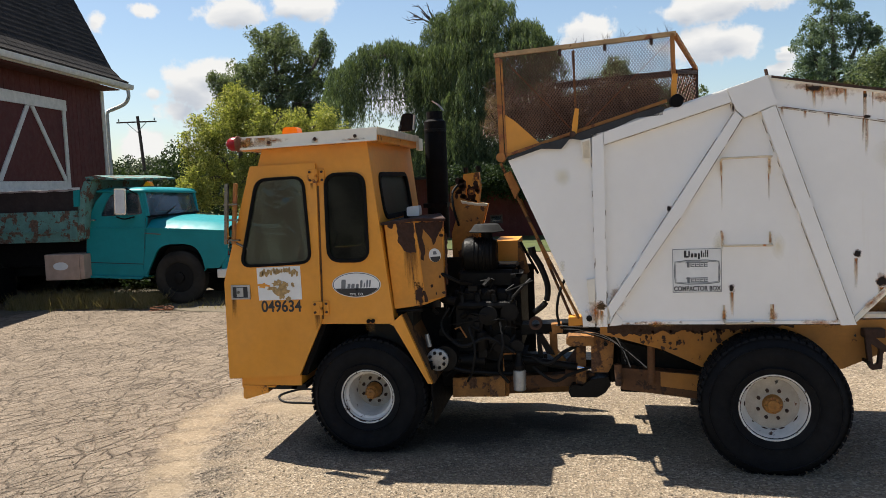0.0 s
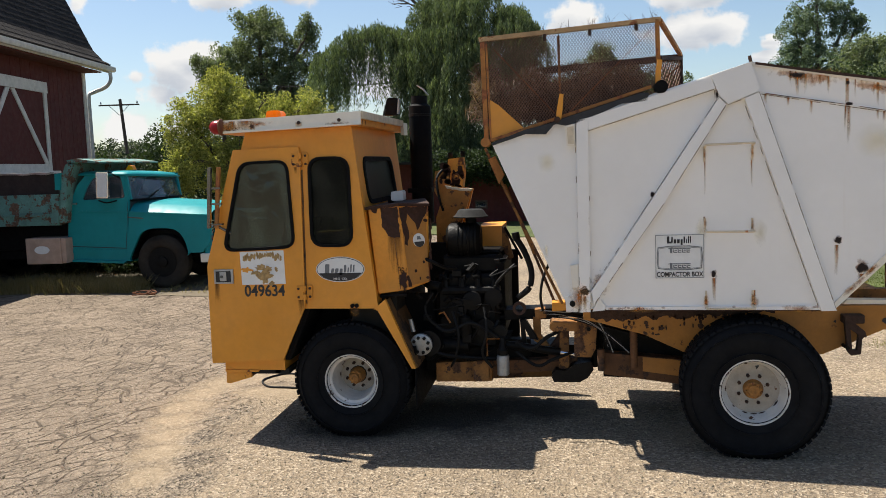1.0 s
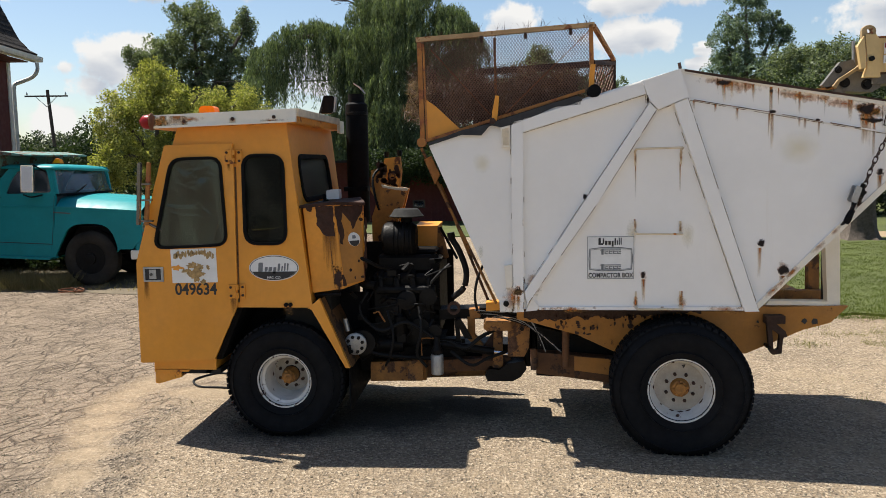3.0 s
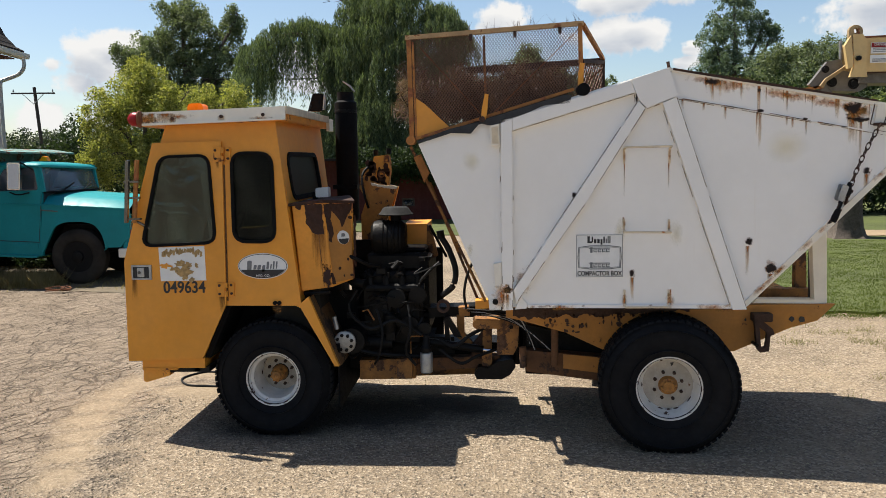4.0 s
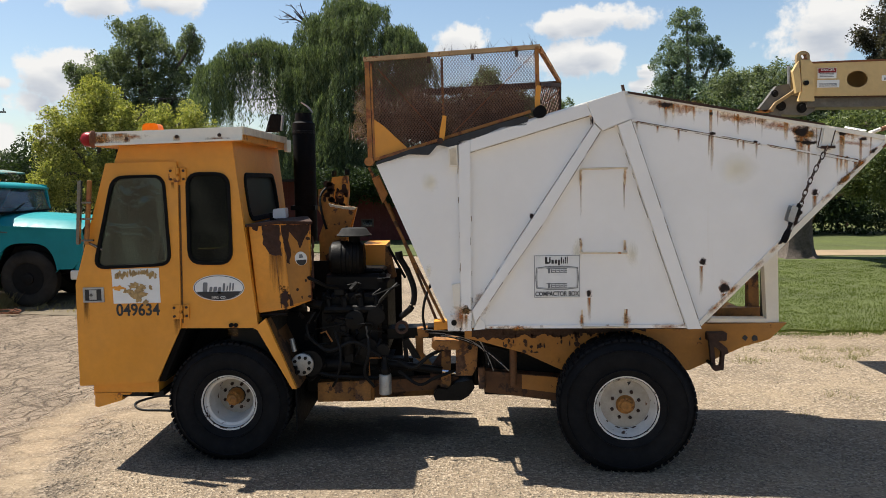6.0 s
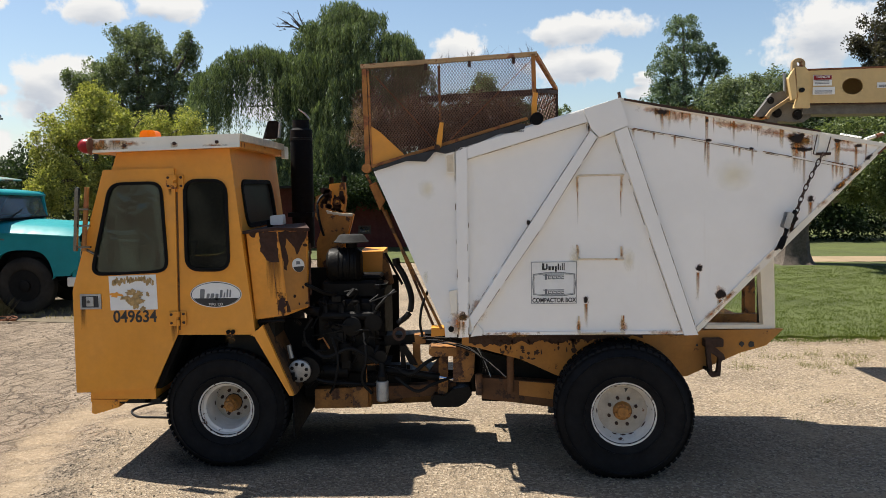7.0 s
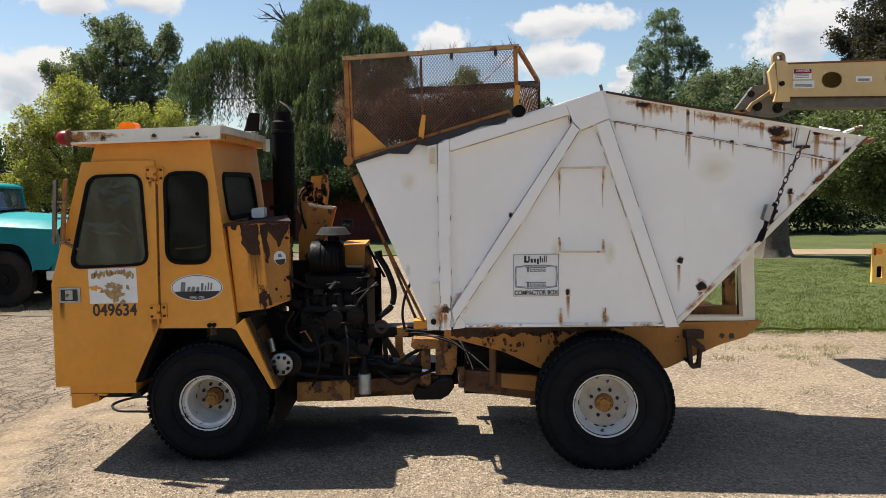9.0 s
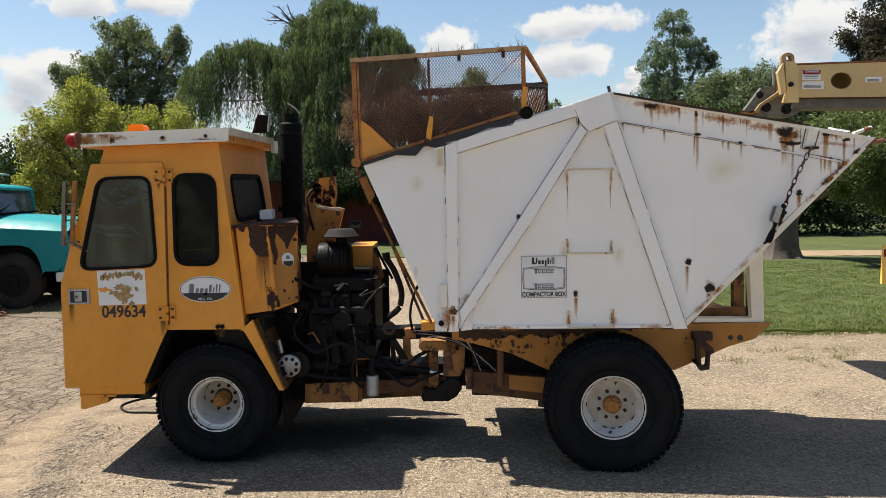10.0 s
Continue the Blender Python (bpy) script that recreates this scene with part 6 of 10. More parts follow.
part("hose_coil", lathe([(0.03, -0.012), (0.04, -0.02), (0.05, -0.012), (0.05, 0.012), (0.03, 0.012)], (0.31, 6.3, 0.90), seg=20, closed=True), YELLOW_GRIMY, truck)
flake_edge = []
for k in range(110):
    x_ = 1.42 - 1.31 * k / 109
    low_z = 0.915 + 0.040 * max(0.0, (x_ - 0.55)) + 0.030 * noise.noise((x_ * 7.0, 3.1, 0.0)) + 0.022 * noise.noise((x_ * 23.0, 7.7, 0.0)) + 0.012 * noise.noise((x_ * 61.0, 1.3, 0.0))
    flake_edge.append((x_, min(0.978, low_z)))
part("rust_area", prism([(0.110, 0.984), (1.42, 0.984)] + flake_edge, 6.2165, 6.2195), RUST_DARK, ch, "bare brown rusted strip")
# rust flakes on the chassis
rnd = random.Random(9)
for k in range(90):
    x_ = 0.34 + rnd.random() * 0.95
    z_ = 0.945 - rnd.random() ** 1.8 * (0.09 if x_ > 0.75 else 0.15)
    part("rust_flake", blotch(x_, z_, rnd.uniform(0.004, 0.017), rnd.uniform(0.004, 0.020), 6.216, k, 9), RUST_DARK, ch)
for (x_, z_), r_ in (((2.160, 0.891), 0.018), ((2.237, 0.890), 0.022), ((1.828, 0.887), 0.009)):
    part("rust_hole", blotch(x_, z_, r_, r_, 6.216, int(x_ * 100), 9), INK, ch)
# tow hook under the tail
hk = part("tow_hook", sheet(rounded([(1.866, 0.925), (1.892, 0.925), (2.002, 0.832), (2.016, 0.792), (1.986, 0.786), (1.978, 0.668), (1.912, 0.658), (1.890, 0.690)], 0.012, 3), [rounded([(1.906, 0.846), (1.962, 0.805), (1.952, 0.700), (1.920, 0.694)], 0.010, 3)], 6.13, 6.17), RUST_DARK, truck, "rusty brown steel hook bracket", bevel=0.004)
part("hook_mount", box(1.862, 2.004, 6.14, 6.22, 0.884, 0.945), RUST_DARK, truck, bevel=0.006)
part("hook_pin", tube([(1.880, 6.10, 0.72), (1.880, 6.20, 0.72)], 0.014, 10), BLACK_OIL, truck)

# ---- compactor box ----
BY0, BY1 = 6.15, 7.98
side_pts = [(-0.576, 2.221), (-0.192, 2.339), (0.037, 2.393), (1.229, 2.731), (3.181, 2.367), (2.378, 1.569), (1.792, 0.985), (-0.043, 1.004), (-0.092, 1.098)]
body = part("box_side", sheet(side_pts, [], BY0, BY0 + 0.04), WHITE, truck, "white painted steel compactor box side with rust stains", smooth=0)
part("box_side", sheet(side_pts, [], BY1 - 0.04, BY1), WHITE, truck, smooth=0)


def span(name, a, b, mat=WHITE, inset=0.0, th=0.03):
    """A panel across the box between two side-view points."""
    a, b = Vector(a), Vector(b)
    n = Vector((-(b - a).y, (b - a).x)).normalized() * th
    return part(name, prism([tuple(a), tuple(b), tuple(b + n), tuple(a + n)], BY0 + 0.041, BY1 - 0.041), mat, truck)


# front panel's shadowed side is put in by its dark colour
span("box_front", side_pts[8], side_pts[0], RUST_DARK, th=-0.03)
span("box_floor", side_pts[6], side_pts[7], RUST_DARK, th=-0.03)
span("box_tail", side_pts[4], side_pts[6], WHITE, th=-0.03)
span("box_lid", side_pts[3], side_pts[4], WHITE, th=-0.03)


def rib(name, pts, proud=0.045, mat=WHITE, label=""):
    return part(name, prism(pts, BY0 - proud, BY0 - 0.0005), mat, body, label, bevel=0.004, smooth=0)


rib("post_rib", [(0.028, 2.381), (0.111, 2.392), (0.109, 0.989), (0.029, 0.986)], label="white welded stiffening rib")
rib("top_rib", [(0.113, 2.396), (0.957, 2.642), (0.989, 2.559), (0.114, 2.305)])
rib("peak_gusset", [(0.959, 2.646), (1.221, 2.727), (1.287, 2.530), (1.072, 2.447), (1.018, 2.502), (0.994, 2.555)], 0.050)
rib("diagonal_rib", [(1.014, 2.493), (1.060, 2.444), (0.633, 1.762), (0.341, 1.346), (0.135, 1.044), (0.115, 1.138), (0.274, 1.368), (0.503, 1.722)])
rib("rib_foot", [(0.169, 1.086), (0.211, 1.038), (0.210, 0.996), (0.122, 0.988)], 0.02)
rib("diagonal_rib", [(1.184, 2.483), (1.283, 2.522), (1.805, 0.985), (1.704, 0.982)])
rib("lid_rib", [(1.233, 2.731), (3.181, 2.371), (3.144, 2.347), (1.245, 2.703)], 0.016, WHITE_TRIM)
rib("seam_rib", [(1.304, 2.520), (2.940, 2.204), (2.940, 2.194), (1.304, 2.511)], 0.004, WHITE, "thin rusty weld seam")
rib("tail_rib", [(3.181, 2.363), (3.135, 2.360), (2.327, 1.578), (1.759, 0.998), (1.797, 0.985), (2.382, 1.564)], 0.012, WHITE_TRIM)
rib("lid_edge", [(1.258, 2.727), (1.733, 2.642), (2.686, 2.473), (2.686, 2.461), (1.733, 2.622), (1.258, 2.711)], 0.020, RUST_DARK, "rusted lid edge")
rib("base_rib", [(0.219, 1.021), (1.704, 1.012), (1.704, 0.982), (0.219, 0.996)], 0.014, WHITE)
rib("base_rust", [(0.219, 0.999), (1.704, 0.986), (1.704, 0.980), (0.219, 0.992)], 0.016, RUST_DARK)
rib("joint_line", [(2.940, 2.206), (2.953, 2.206), (2.950, 2.144), (2.937, 2.144)], 0.008, RUST)
# thin dark bars put in the dirt and shadow where ribs meet the sheet
SEAMS = [((0.116, 2.301), (0.989, 2.555), 0.95), ((0.116, 2.289), (0.116, 1.180), 0.12), ((0.021, 2.187), (0.028, 1.351), 0.12), ((1.006, 2.485), (0.499, 1.722), 0.9), ((0.499, 1.722), (0.115, 1.142), 0.8), ((1.060, 2.431), (0.637, 1.762), 0.35), ((0.637, 1.762), (0.345, 1.346), 0.3), ((0.345, 1.346), (0.144, 1.052), 0.4),
         ((1.180, 2.475), (1.700, 0.986), 0.85), ((1.287, 2.514), (1.809, 0.989), 0.8), ((0.989, 2.547), (0.993, 2.486), 1.0), ((1.080, 2.443), (1.180, 2.479), 0.9), ((1.304, 2.506), (2.941, 2.189), 0.8), ((0.219, 0.993), (1.704, 0.980), 1.0)]
rnd = random.Random(31)
for (xa, za), (xb, zb), keep in SEAMS:
    n_ = max(2, int(math.dist((xa, za), (xb, zb)) / 0.05))
    for k in range(n_):
        if rnd.random() > keep:
            continue
        t0, t1 = k / n_, (k + rnd.uniform(0.7, 1.0)) / n_
        w_ = rnd.choice((0.0020, 0.0030, 0.0042))
        part("weld_seam", bar((xa + (xb - xa) * t0, BY0 - 0.002, za + (zb - za) * t0), (xa + (xb - xa) * t1, BY0 - 0.002, za + (zb - za) * t1), w_, 0.004), SEAM_DARK, body)
# bars for the shading and dirt along the outer edges of the ribs
for (xa, za), (xb, zb), keep in (((1.058, 2.440), (0.632, 1.762), 0.85), ((0.632, 1.762), (0.342, 1.348), 0.8), ((0.342, 1.348), (0.140, 1.050), 0.9), ((1.280, 2.520), (1.802, 0.988), 0.92), ((0.108, 2.300), (0.106, 1.000), 0.14), ((0.032, 2.370), (0.032, 0.995), 0.10)):
    n_ = max(2, int(math.dist((xa, za), (xb, zb)) / 0.06))
    for k in range(n_):
        if rnd.random() > keep:
            continue
        t0, t1 = k / n_, (k + rnd.uniform(0.8, 1.02)) / n_
        part("edge_dirt", bar((xa + (xb - xa) * t0, BY0 - 0.0452, za + (zb - za) * t0), (xa + (xb - xa) * t1, BY0 - 0.0452, za + (zb - za) * t1), rnd.choice((0.0020, 0.0030, 0.0042)), 0.003), SEAM_DARK, body)
# small pockets on the front edge
rib("pocket", [(-0.051, 2.341), (0.019, 2.356), (0.021, 2.195), (-0.041, 2.200)], 0.05, WHITE_TRIM)
part("pocket_face", prism([(-0.039, 2.328), (0.011, 2.340), (0.013, 2.212), (-0.032, 2.213)], BY0 - 0.052, BY0 - 0.049), CREAM_RUSTY, body)
rib("pocket", [(-0.033, 1.331), (0.026, 1.342), (0.027, 1.130), (-0.019, 1.161)], 0.035, WHITE_TRIM)
rib("hinge_plate", [(-0.071, 1.102), (0.022, 1.109), (0.020, 0.986), (-0.068, 0.987)], 0.02)
px_, pz_ = -0.021, 1.050
part("hinge_pin", tube([(px_, BY0, pz_), (px_, BY0 - 0.05, pz_)], 0.021, 12), BLACK_OIL, body)
def stain(x0, x1, z0, z1, y, mat, parent, name="rust_stain", tilt=0.0):
    """A stain one millimetre proud of an upright sheet."""
    bm = bmesh.new()
    bm.faces.new([bm.verts.new(p) for p in ((x0, y, z0), (x1, y, z0), (x1, y, z1), (x0, y, z1))])
    ob = part(name, bm, mat, parent, smooth=0)
    ob.rotation_euler = (0.0, tilt, 0.0)
    return ob


# orange runs under the lid edge
rnd = random.Random(77)
for k in range(18):
    x_ = 1.42 + 1.62 * ((k + rnd.random()) / 18)
    z_ = 2.703 - (x_ - 1.245) * 0.1875
    w_ = rnd.choice((0.005, 0.007, 0.011))
    stain(x_ - w_, x_ + w_, z_ - rnd.uniform(0.05, 0.20), z_ + 0.006, BY0 - 0.0022 - 0.00005 * k, STAIN_RUN, body, "rust_run")
stain(-0.232, -0.178, 1.365, 1.505, BY0 - 0.002, STAIN_YELLOW, body)
# ladder rungs
for (xa, za), (xb, zb), drop in (((0.918, 2.170), (1.242, 2.173), -0.12), ((0.921, 1.561), (1.243, 1.556), 0.09), ((0.928, 1.010), (1.248, 1.010), 0.12)):
    bm = tube([(xa, BY0 - 0.075, za), (xb, BY0 - 0.075, zb)], 0.008, 8)
    rung = part("ladder_rung", bm, CREAM_RUSTY, body, "thin welded step rung, cream with rust")
    for x_, z_ in ((xa, za), (xb, zb)):
        bm = bar((x_, BY0 - 0.082, z_), (x_, BY0 - 0.012, z_ + drop * 0.12), 0.010, 0.014)
        bar((x_, BY0 - 0.008, z_ - 0.01), (x_, BY0 - 0.008, z_ + drop), 0.013, 0.012, bm)
        part("rung_bracket", bm, CREAM_RUSTY, body)
        stain(x_ - 0.016, x_ + 0.016, min(z_, z_ + drop) - 0.02, max(z_, z_ + drop) + 0.01, BY0 - 0.0145, STAIN_BAND, body)

# sign plate: rules, bars for the maker's lettering, and the readable words
gx0, gz0 = 0.575, 1.224
gx1, gz1 = 0.916, 1.540
gw, gh = gx1 - gx0, gz1 - gz0
sign = part("sign_plate", box(gx0, gx1, BY0 - 0.005, BY0 - 0.0005, gz0, gz1), DECAL_WHITE, body, "white printed sign with grey rules")


def sign_bar(x0, x1, z0, z1, mat=INK_GREY):
    part("sign_bar", box(gx0 + x0 * gw, gx0 + x1 * gw, BY0 - 0.0075, BY0 - 0.005, gz0 + z0 * gh, gz0 + z1 * gh), mat, sign)


part("sign_border", sheet([(gx0 + 0.002, gz0 + 0.002), (gx1 - 0.002, gz0 + 0.002), (gx1 - 0.002, gz1 - 0.002), (gx0 + 0.002, gz1 - 0.002)],
                          [[(gx0 + 0.005, gz0 + 0.005), (gx1 - 0.005, gz0 + 0.005), (gx1 - 0.005, gz1 - 0.005), (gx0 + 0.005, gz1 - 0.005)]], BY0 - 0.0075, BY0 - 0.005), INK_GREY, sign)
barrel = [(gx0 + a * gw, gz0 + b * gh) for a, b in ((0.05, 0.22), (0.3, 0.185), (0.7, 0.185), (0.95, 0.22), (0.97, 0.47), (0.95, 0.71), (0.7, 0.745), (0.3, 0.745), (0.05, 0.71), (0.03, 0.47))]
part("sign_frame", sheet(barrel, [grown(barrel, -0.006)], BY0 - 0.0075, BY0 - 0.005), INK_GREY, sign)
inner_b = grown(barrel, -0.010)
part("sign_frame", sheet(inner_b, [grown(inner_b, -0.003)], BY0 - 0.0075, BY0 - 0.005), INK_GREY, sign)
for x0, x1, z0, z1 in ((0.24, 0.29, 0.80, 0.96), (0.29, 0.34, 0.80, 0.84), (0.33, 0.36, 0.82, 0.95), (0.38, 0.43, 0.80, 0.89), (0.45, 0.50, 0.80, 0.89), (0.52, 0.56, 0.76, 0.89), (0.58, 0.61, 0.80, 0.95), (0.63, 0.65, 0.80, 0.90), (0.67, 0.69, 0.80, 0.96), (0.71, 0.73, 0.80, 0.96)):
    sign_bar(x0, x1, z0, z1, INK)
for z0 in (0.575, 0.225):
    sign_bar(0.27, 0.72, z0 + 0.095, z0 + 0.115)
    sign_bar(0.30, 0.35, z0, z0 + 0.125)
    for x0 in (0.37, 0.46, 0.55, 0.64):
        sign_bar(x0, x0 + 0.075, z0 + 0.01, z0 + 0.03)
        sign_bar(x0, x0 + 0.02, z0 + 0.01, z0 + 0.085)
        sign_bar(x0 + 0.03, x0 + 0.075, z0 + 0.055, z0 + 0.075)
text_part("sign_words", "COMPACTOR BOX", 0.047, (gx0 + gw * 0.5, BY0 - 0.0065, gz0 + gh * 0.085), INK, sign, "COMPACTOR BOX in dark capitals", stretch_x=0.80, bold=0.0012)

# rust spots, holes and runs on the box
SPOTS = [(0.983, 1.252, 0.024, 0.030, 30), (1.817, 1.476, 0.028, 0.026, 31), (1.983, 1.279, 0.045, 0.034, 32), (2.533, 2.418, 0.060, 0.055, 33),
         (2.564, 2.339, 0.075, 0.016, 34), (2.820, 2.401, 0.035, 0.030, 35), (2.961, 2.358, 0.034, 0.014, 36), (1.526, 2.625, 0.055, 0.018, 37),
         (2.633, 1.978, 0.028, 0.030, 38), (0.065, 1.138, 0.034, 0.040, 39), (0.558, 1.830, 0.014, 0.020, 40), (0.998, 2.522, 0.010, 0.034, 41),
         (1.866, 2.559, 0.012, 0.012, 42), (1.879, 2.415, 0.022, 0.012, 43), (2.191, 2.349, 0.016, 0.010, 44), (2.868, 1.737, 0.012, 0.012, 45), (2.492, 1.747, 0.030, 0.030, 46)]
for x_, z_, a_, b_, seed in SPOTS:
    y_ = BY0 - (0.0465 if seed in (39, 41) else (0.0185 if seed == 37 else 0.0066))
    stain(x_ - a_ * 1.35, x_ + a_ * 1.35, z_ - b_ * 1.35, z_ + b_ * 1.35, y_, STAIN_SPOT, body, "rust_spot")
RUNS = [(0.983, 1.210, 0.020, 0.14), (1.809, 1.434, 0.018, 0.20), (1.988, 1.228, 0.045, 0.10), (2.522, 2.377, 0.05, 0.18), (2.577, 2.314, 0.014, 0.22), (2.816, 2.373, 0.03, 0.20), (2.953, 2.342, 0.014, 0.20),
        (1.535, 2.617, 0.018, 0.13), (1.588, 2.616, 0.014, 0.10), (1.865, 2.583, 0.016, 0.26), (1.875, 2.415, 0.018, 0.24), (1.855, 2.407, 0.010, 0.16), (2.199, 2.345, 0.012, 0.10), (2.630, 1.941, 0.026, 0.14), (2.496, 2.427, 0.014, 0.14),
        (0.922, 2.058, 0.008, 0.24), (1.238, 2.061, 0.008, 0.16), (0.068, 1.096, 0.016, 0.10), (0.039, 1.096, 0.010, 0.08), (1.261, 1.120, 0.012, 0.12), (0.917, 1.653, 0.010, 0.05), (2.920, 2.185, 0.020, 0.11), (2.857, 2.228, 0.010, 0.14)]
for k, (x_, z_, w_, l_) in enumerate(RUNS):
    y_ = BY0 - (0.0470 if k in (17, 18) else (0.0180 if k in (7, 8) else 0.0020))
    stain(x_ - w_ * 0.9, x_ + w_ * 0.9, z_ - l_ * 1.25, z_ + 0.01, y_, STAIN_RUN, body, "rust_run")
BANDS = [(0.300, 0.974, 0.628, 1.025, 0), (1.215, 0.974, 1.295, 1.110, 0), (0.900, 0.978, 0.950, 1.105, 0), (1.444, 2.536, 1.897, 2.685, 1), (1.912, 1.217, 2.045, 1.363, 1),
         (-0.077, 0.970, 0.125, 1.222, 2), (0.110, 1.095, 0.273, 1.305, 1), (2.448, 2.308, 2.665, 2.469, 1), (2.763, 2.353, 2.976, 2.440, 1), (1.409, 0.965, 1.703, 1.029, 0)]
# orange bleed under the lid's edge
rnd = random.Random(66)
for k, (xa, za, xb, zb, half, m_) in enumerate(((1.849, 2.559, 2.355, 2.470, 0.050, STAIN_BAND), (1.882, 2.554, 2.147, 2.505, 0.032, STAIN_BAND), (2.064, 2.515, 2.646, 2.404, 0.040, STAIN_BAND), (1.299, 2.669, 1.733, 2.589, 0.032, STAIN_BAND),
                                              (1.464, 2.630, 1.601, 2.608, 0.026, STAIN_BAND), (2.417, 2.432, 2.667, 2.383, 0.05, STAIN_BAND), (2.729, 2.353, 3.104, 2.298, 0.020, STAIN_BAND), (2.421, 2.436, 2.613, 2.396, 0.022, STAIN_SPOT), (2.448, 2.357, 2.614, 2.326, 0.014, STAIN_SPOT))):
    ln = math.dist((xa, za), (xb, zb)) / 2
    xm, zm = (xa + xb) / 2, (za + zb) / 2
    stain(xm - ln, xm + ln, zm - half, zm + half, BY0 - 0.0036 - 0.0002 * k, m_, body, tilt=math.atan2(za - zb, xb - xa))
# rusty seam lengths and drips
for (xa, za), (xb, zb), n_ in (((2.698, 2.259), (2.932, 2.210), 8), ((1.328, 2.509), (1.859, 2.411), 7), ((1.942, 2.394), (2.224, 2.336), 7), ((2.274, 2.327), (2.482, 2.287), 5)):
    for k in range(n_):
        t = k / n_
        x_, z_ = xa + (xb - xa) * t, za + (zb - za) * t
        part("rust_bead", bar((x_, BY0 - 0.0115, z_), (xa + (xb - xa) * (t + 1.0 / n_), BY0 - 0.0115, za + (zb - za) * (t + 1.0 / n_)), rnd.choice((0.003, 0.004, 0.006)), 0.004), RUST_DARK if k % 3 else RUST, body)
        if rnd.random() < 0.25:
            stain(x_ - 0.012, x_ + 0.012, z_ - rnd.uniform(0.06, 0.2), z_, BY0 - 0.0030, STAIN_RUN, body, "rust_run")
for k in range(15):
    t = rnd.random()
    (xa, za), (xb, zb) = (3.103, 2.315), (1.809, 1.019)
    x_, z_ = xa + (xb - xa) * t, za + (zb - za) * t
    w_ = rnd.uniform(0.02, 0.05)
    stain(x_ - 0.02 - w_ * 2, x_ - 0.02 + w_ * 2, z_ - w_ * 0.6, z_ + w_ * 0.6, BY0 - 0.0128 - 0.0001 * k, STAIN_BAND if k % 4 else STAIN_SPOT, body, tilt=-0.785)
for k in range(8):
    (xa, za), (xb, zb) = (0.236, 1.013), (1.704, 0.999)
    t = rnd.random()
    x_ = xa + (xb - xa) * t
    w_ = rnd.uniform(0.02, 0.06)
    stain(x_ - w_, x_ + w_, za - 0.02, za + rnd.uniform(0.006, 0.02), BY0 - 0.0172 - 0.0001 * k, STAIN_BAND, body)
for x0, z0, x1, z1, lay in BANDS:
    y_ = BY0 - (0.0032, 0.0034, 0.0474)[lay] - (0.0145 if lay == 0 else 0)
    stain(x0, x1, min(z0, z1), max(z0, z1), y_, STAIN_BAND, body)
for x0, z0, x1, z1 in ((1.863, 1.994, 2.274, 2.319), (-0.282, 1.984, -0.091, 2.189), (1.239, 1.417, 1.364, 1.668), (0.841, 1.423, 0.946, 1.695)):
    stain(x0, x1, min(z0, z1), max(z0, z1), BY0 - 0.0012, STAIN_YELLOW, body, "yellowed_patch")
# rust on the cab and roof trim
for x0, z0, x1, z1, y_, m_ in ((-2.672, 2.383, -2.477, 2.479, SIDE - 0.0856, STAIN_BAND), (-2.656, 2.387, -2.503, 2.455, SIDE - 0.0857, STAIN_BAND), (-2.488, 2.422, -2.196, 2.475, SIDE - 0.0857, STAIN_BAND), (-2.664, 2.383, -2.445, 2.471, SIDE - 0.0858, STAIN_BAND), (-2.573, 2.382, -2.502, 2.475, SIDE - 0.0862, STAIN_RUN), (-2.635, 2.383, -2.585, 2.477, SIDE - 0.0862, STAIN_RUN), (-2.507, 2.381, -2.354, 2.473, SIDE - 0.0860, STAIN_RUN),
                               (-2.416, 2.380, -2.347, 2.436, SIDE - 0.0864, STAIN_RUN), (-2.043, 2.391, -1.982, 2.447, SIDE - 0.0864, STAIN_RUN), (-1.868, 2.404, -1.577, 2.445, SIDE - 0.0858, STAIN_BAND),
                               (-2.785, 1.075, -2.735, 1.231, SIDE - 0.0236, DIRT_RUN), (-2.094, 2.061, -2.062, 2.118, SIDE - 0.0236, DIRT_RUN), (-2.115, 0.958, -2.059, 1.106, SIDE - 0.0236, DIRT_RUN), (-1.994, 2.059, -1.971, 2.117, SIDE - 0.0016, DIRT_RUN),
                               (-1.715, 0.952, -1.628, 1.027, SIDE - 0.0016, DIRT_RUN)):
    stain(x0, x1, min(z0, z1), max(z0, z1), y_, m_, roof if SIDE - y_ > 0.06 else cab)
# chain, ratchet and lever on the tail
bx0, bz0 = 2.664, 2.301
bx1, bz1 = 2.756, 2.451
part("chain_bracket", prism([(bx0 - 0.005, bz0), (bx0 + 0.09, bz0 - 0.005), (bx1 + 0.005, bz1 - 0.015), (bx0 + 0.02, bz1)], BY0 - 0.022, BY0 - 0.001), WHITE_TRIM, body, bevel=0.004)
part("bracket_foot", box(bx0 - 0.01, bx0 + 0.09, BY0 - 0.04, BY0 - 0.0225, bz0 - 0.008, bz0 + 0.012), RUST_DARK, body)
(c0x, c0z), (c1x, c1z) = (2.684, 2.286), (2.479, 1.771)
steps = 13
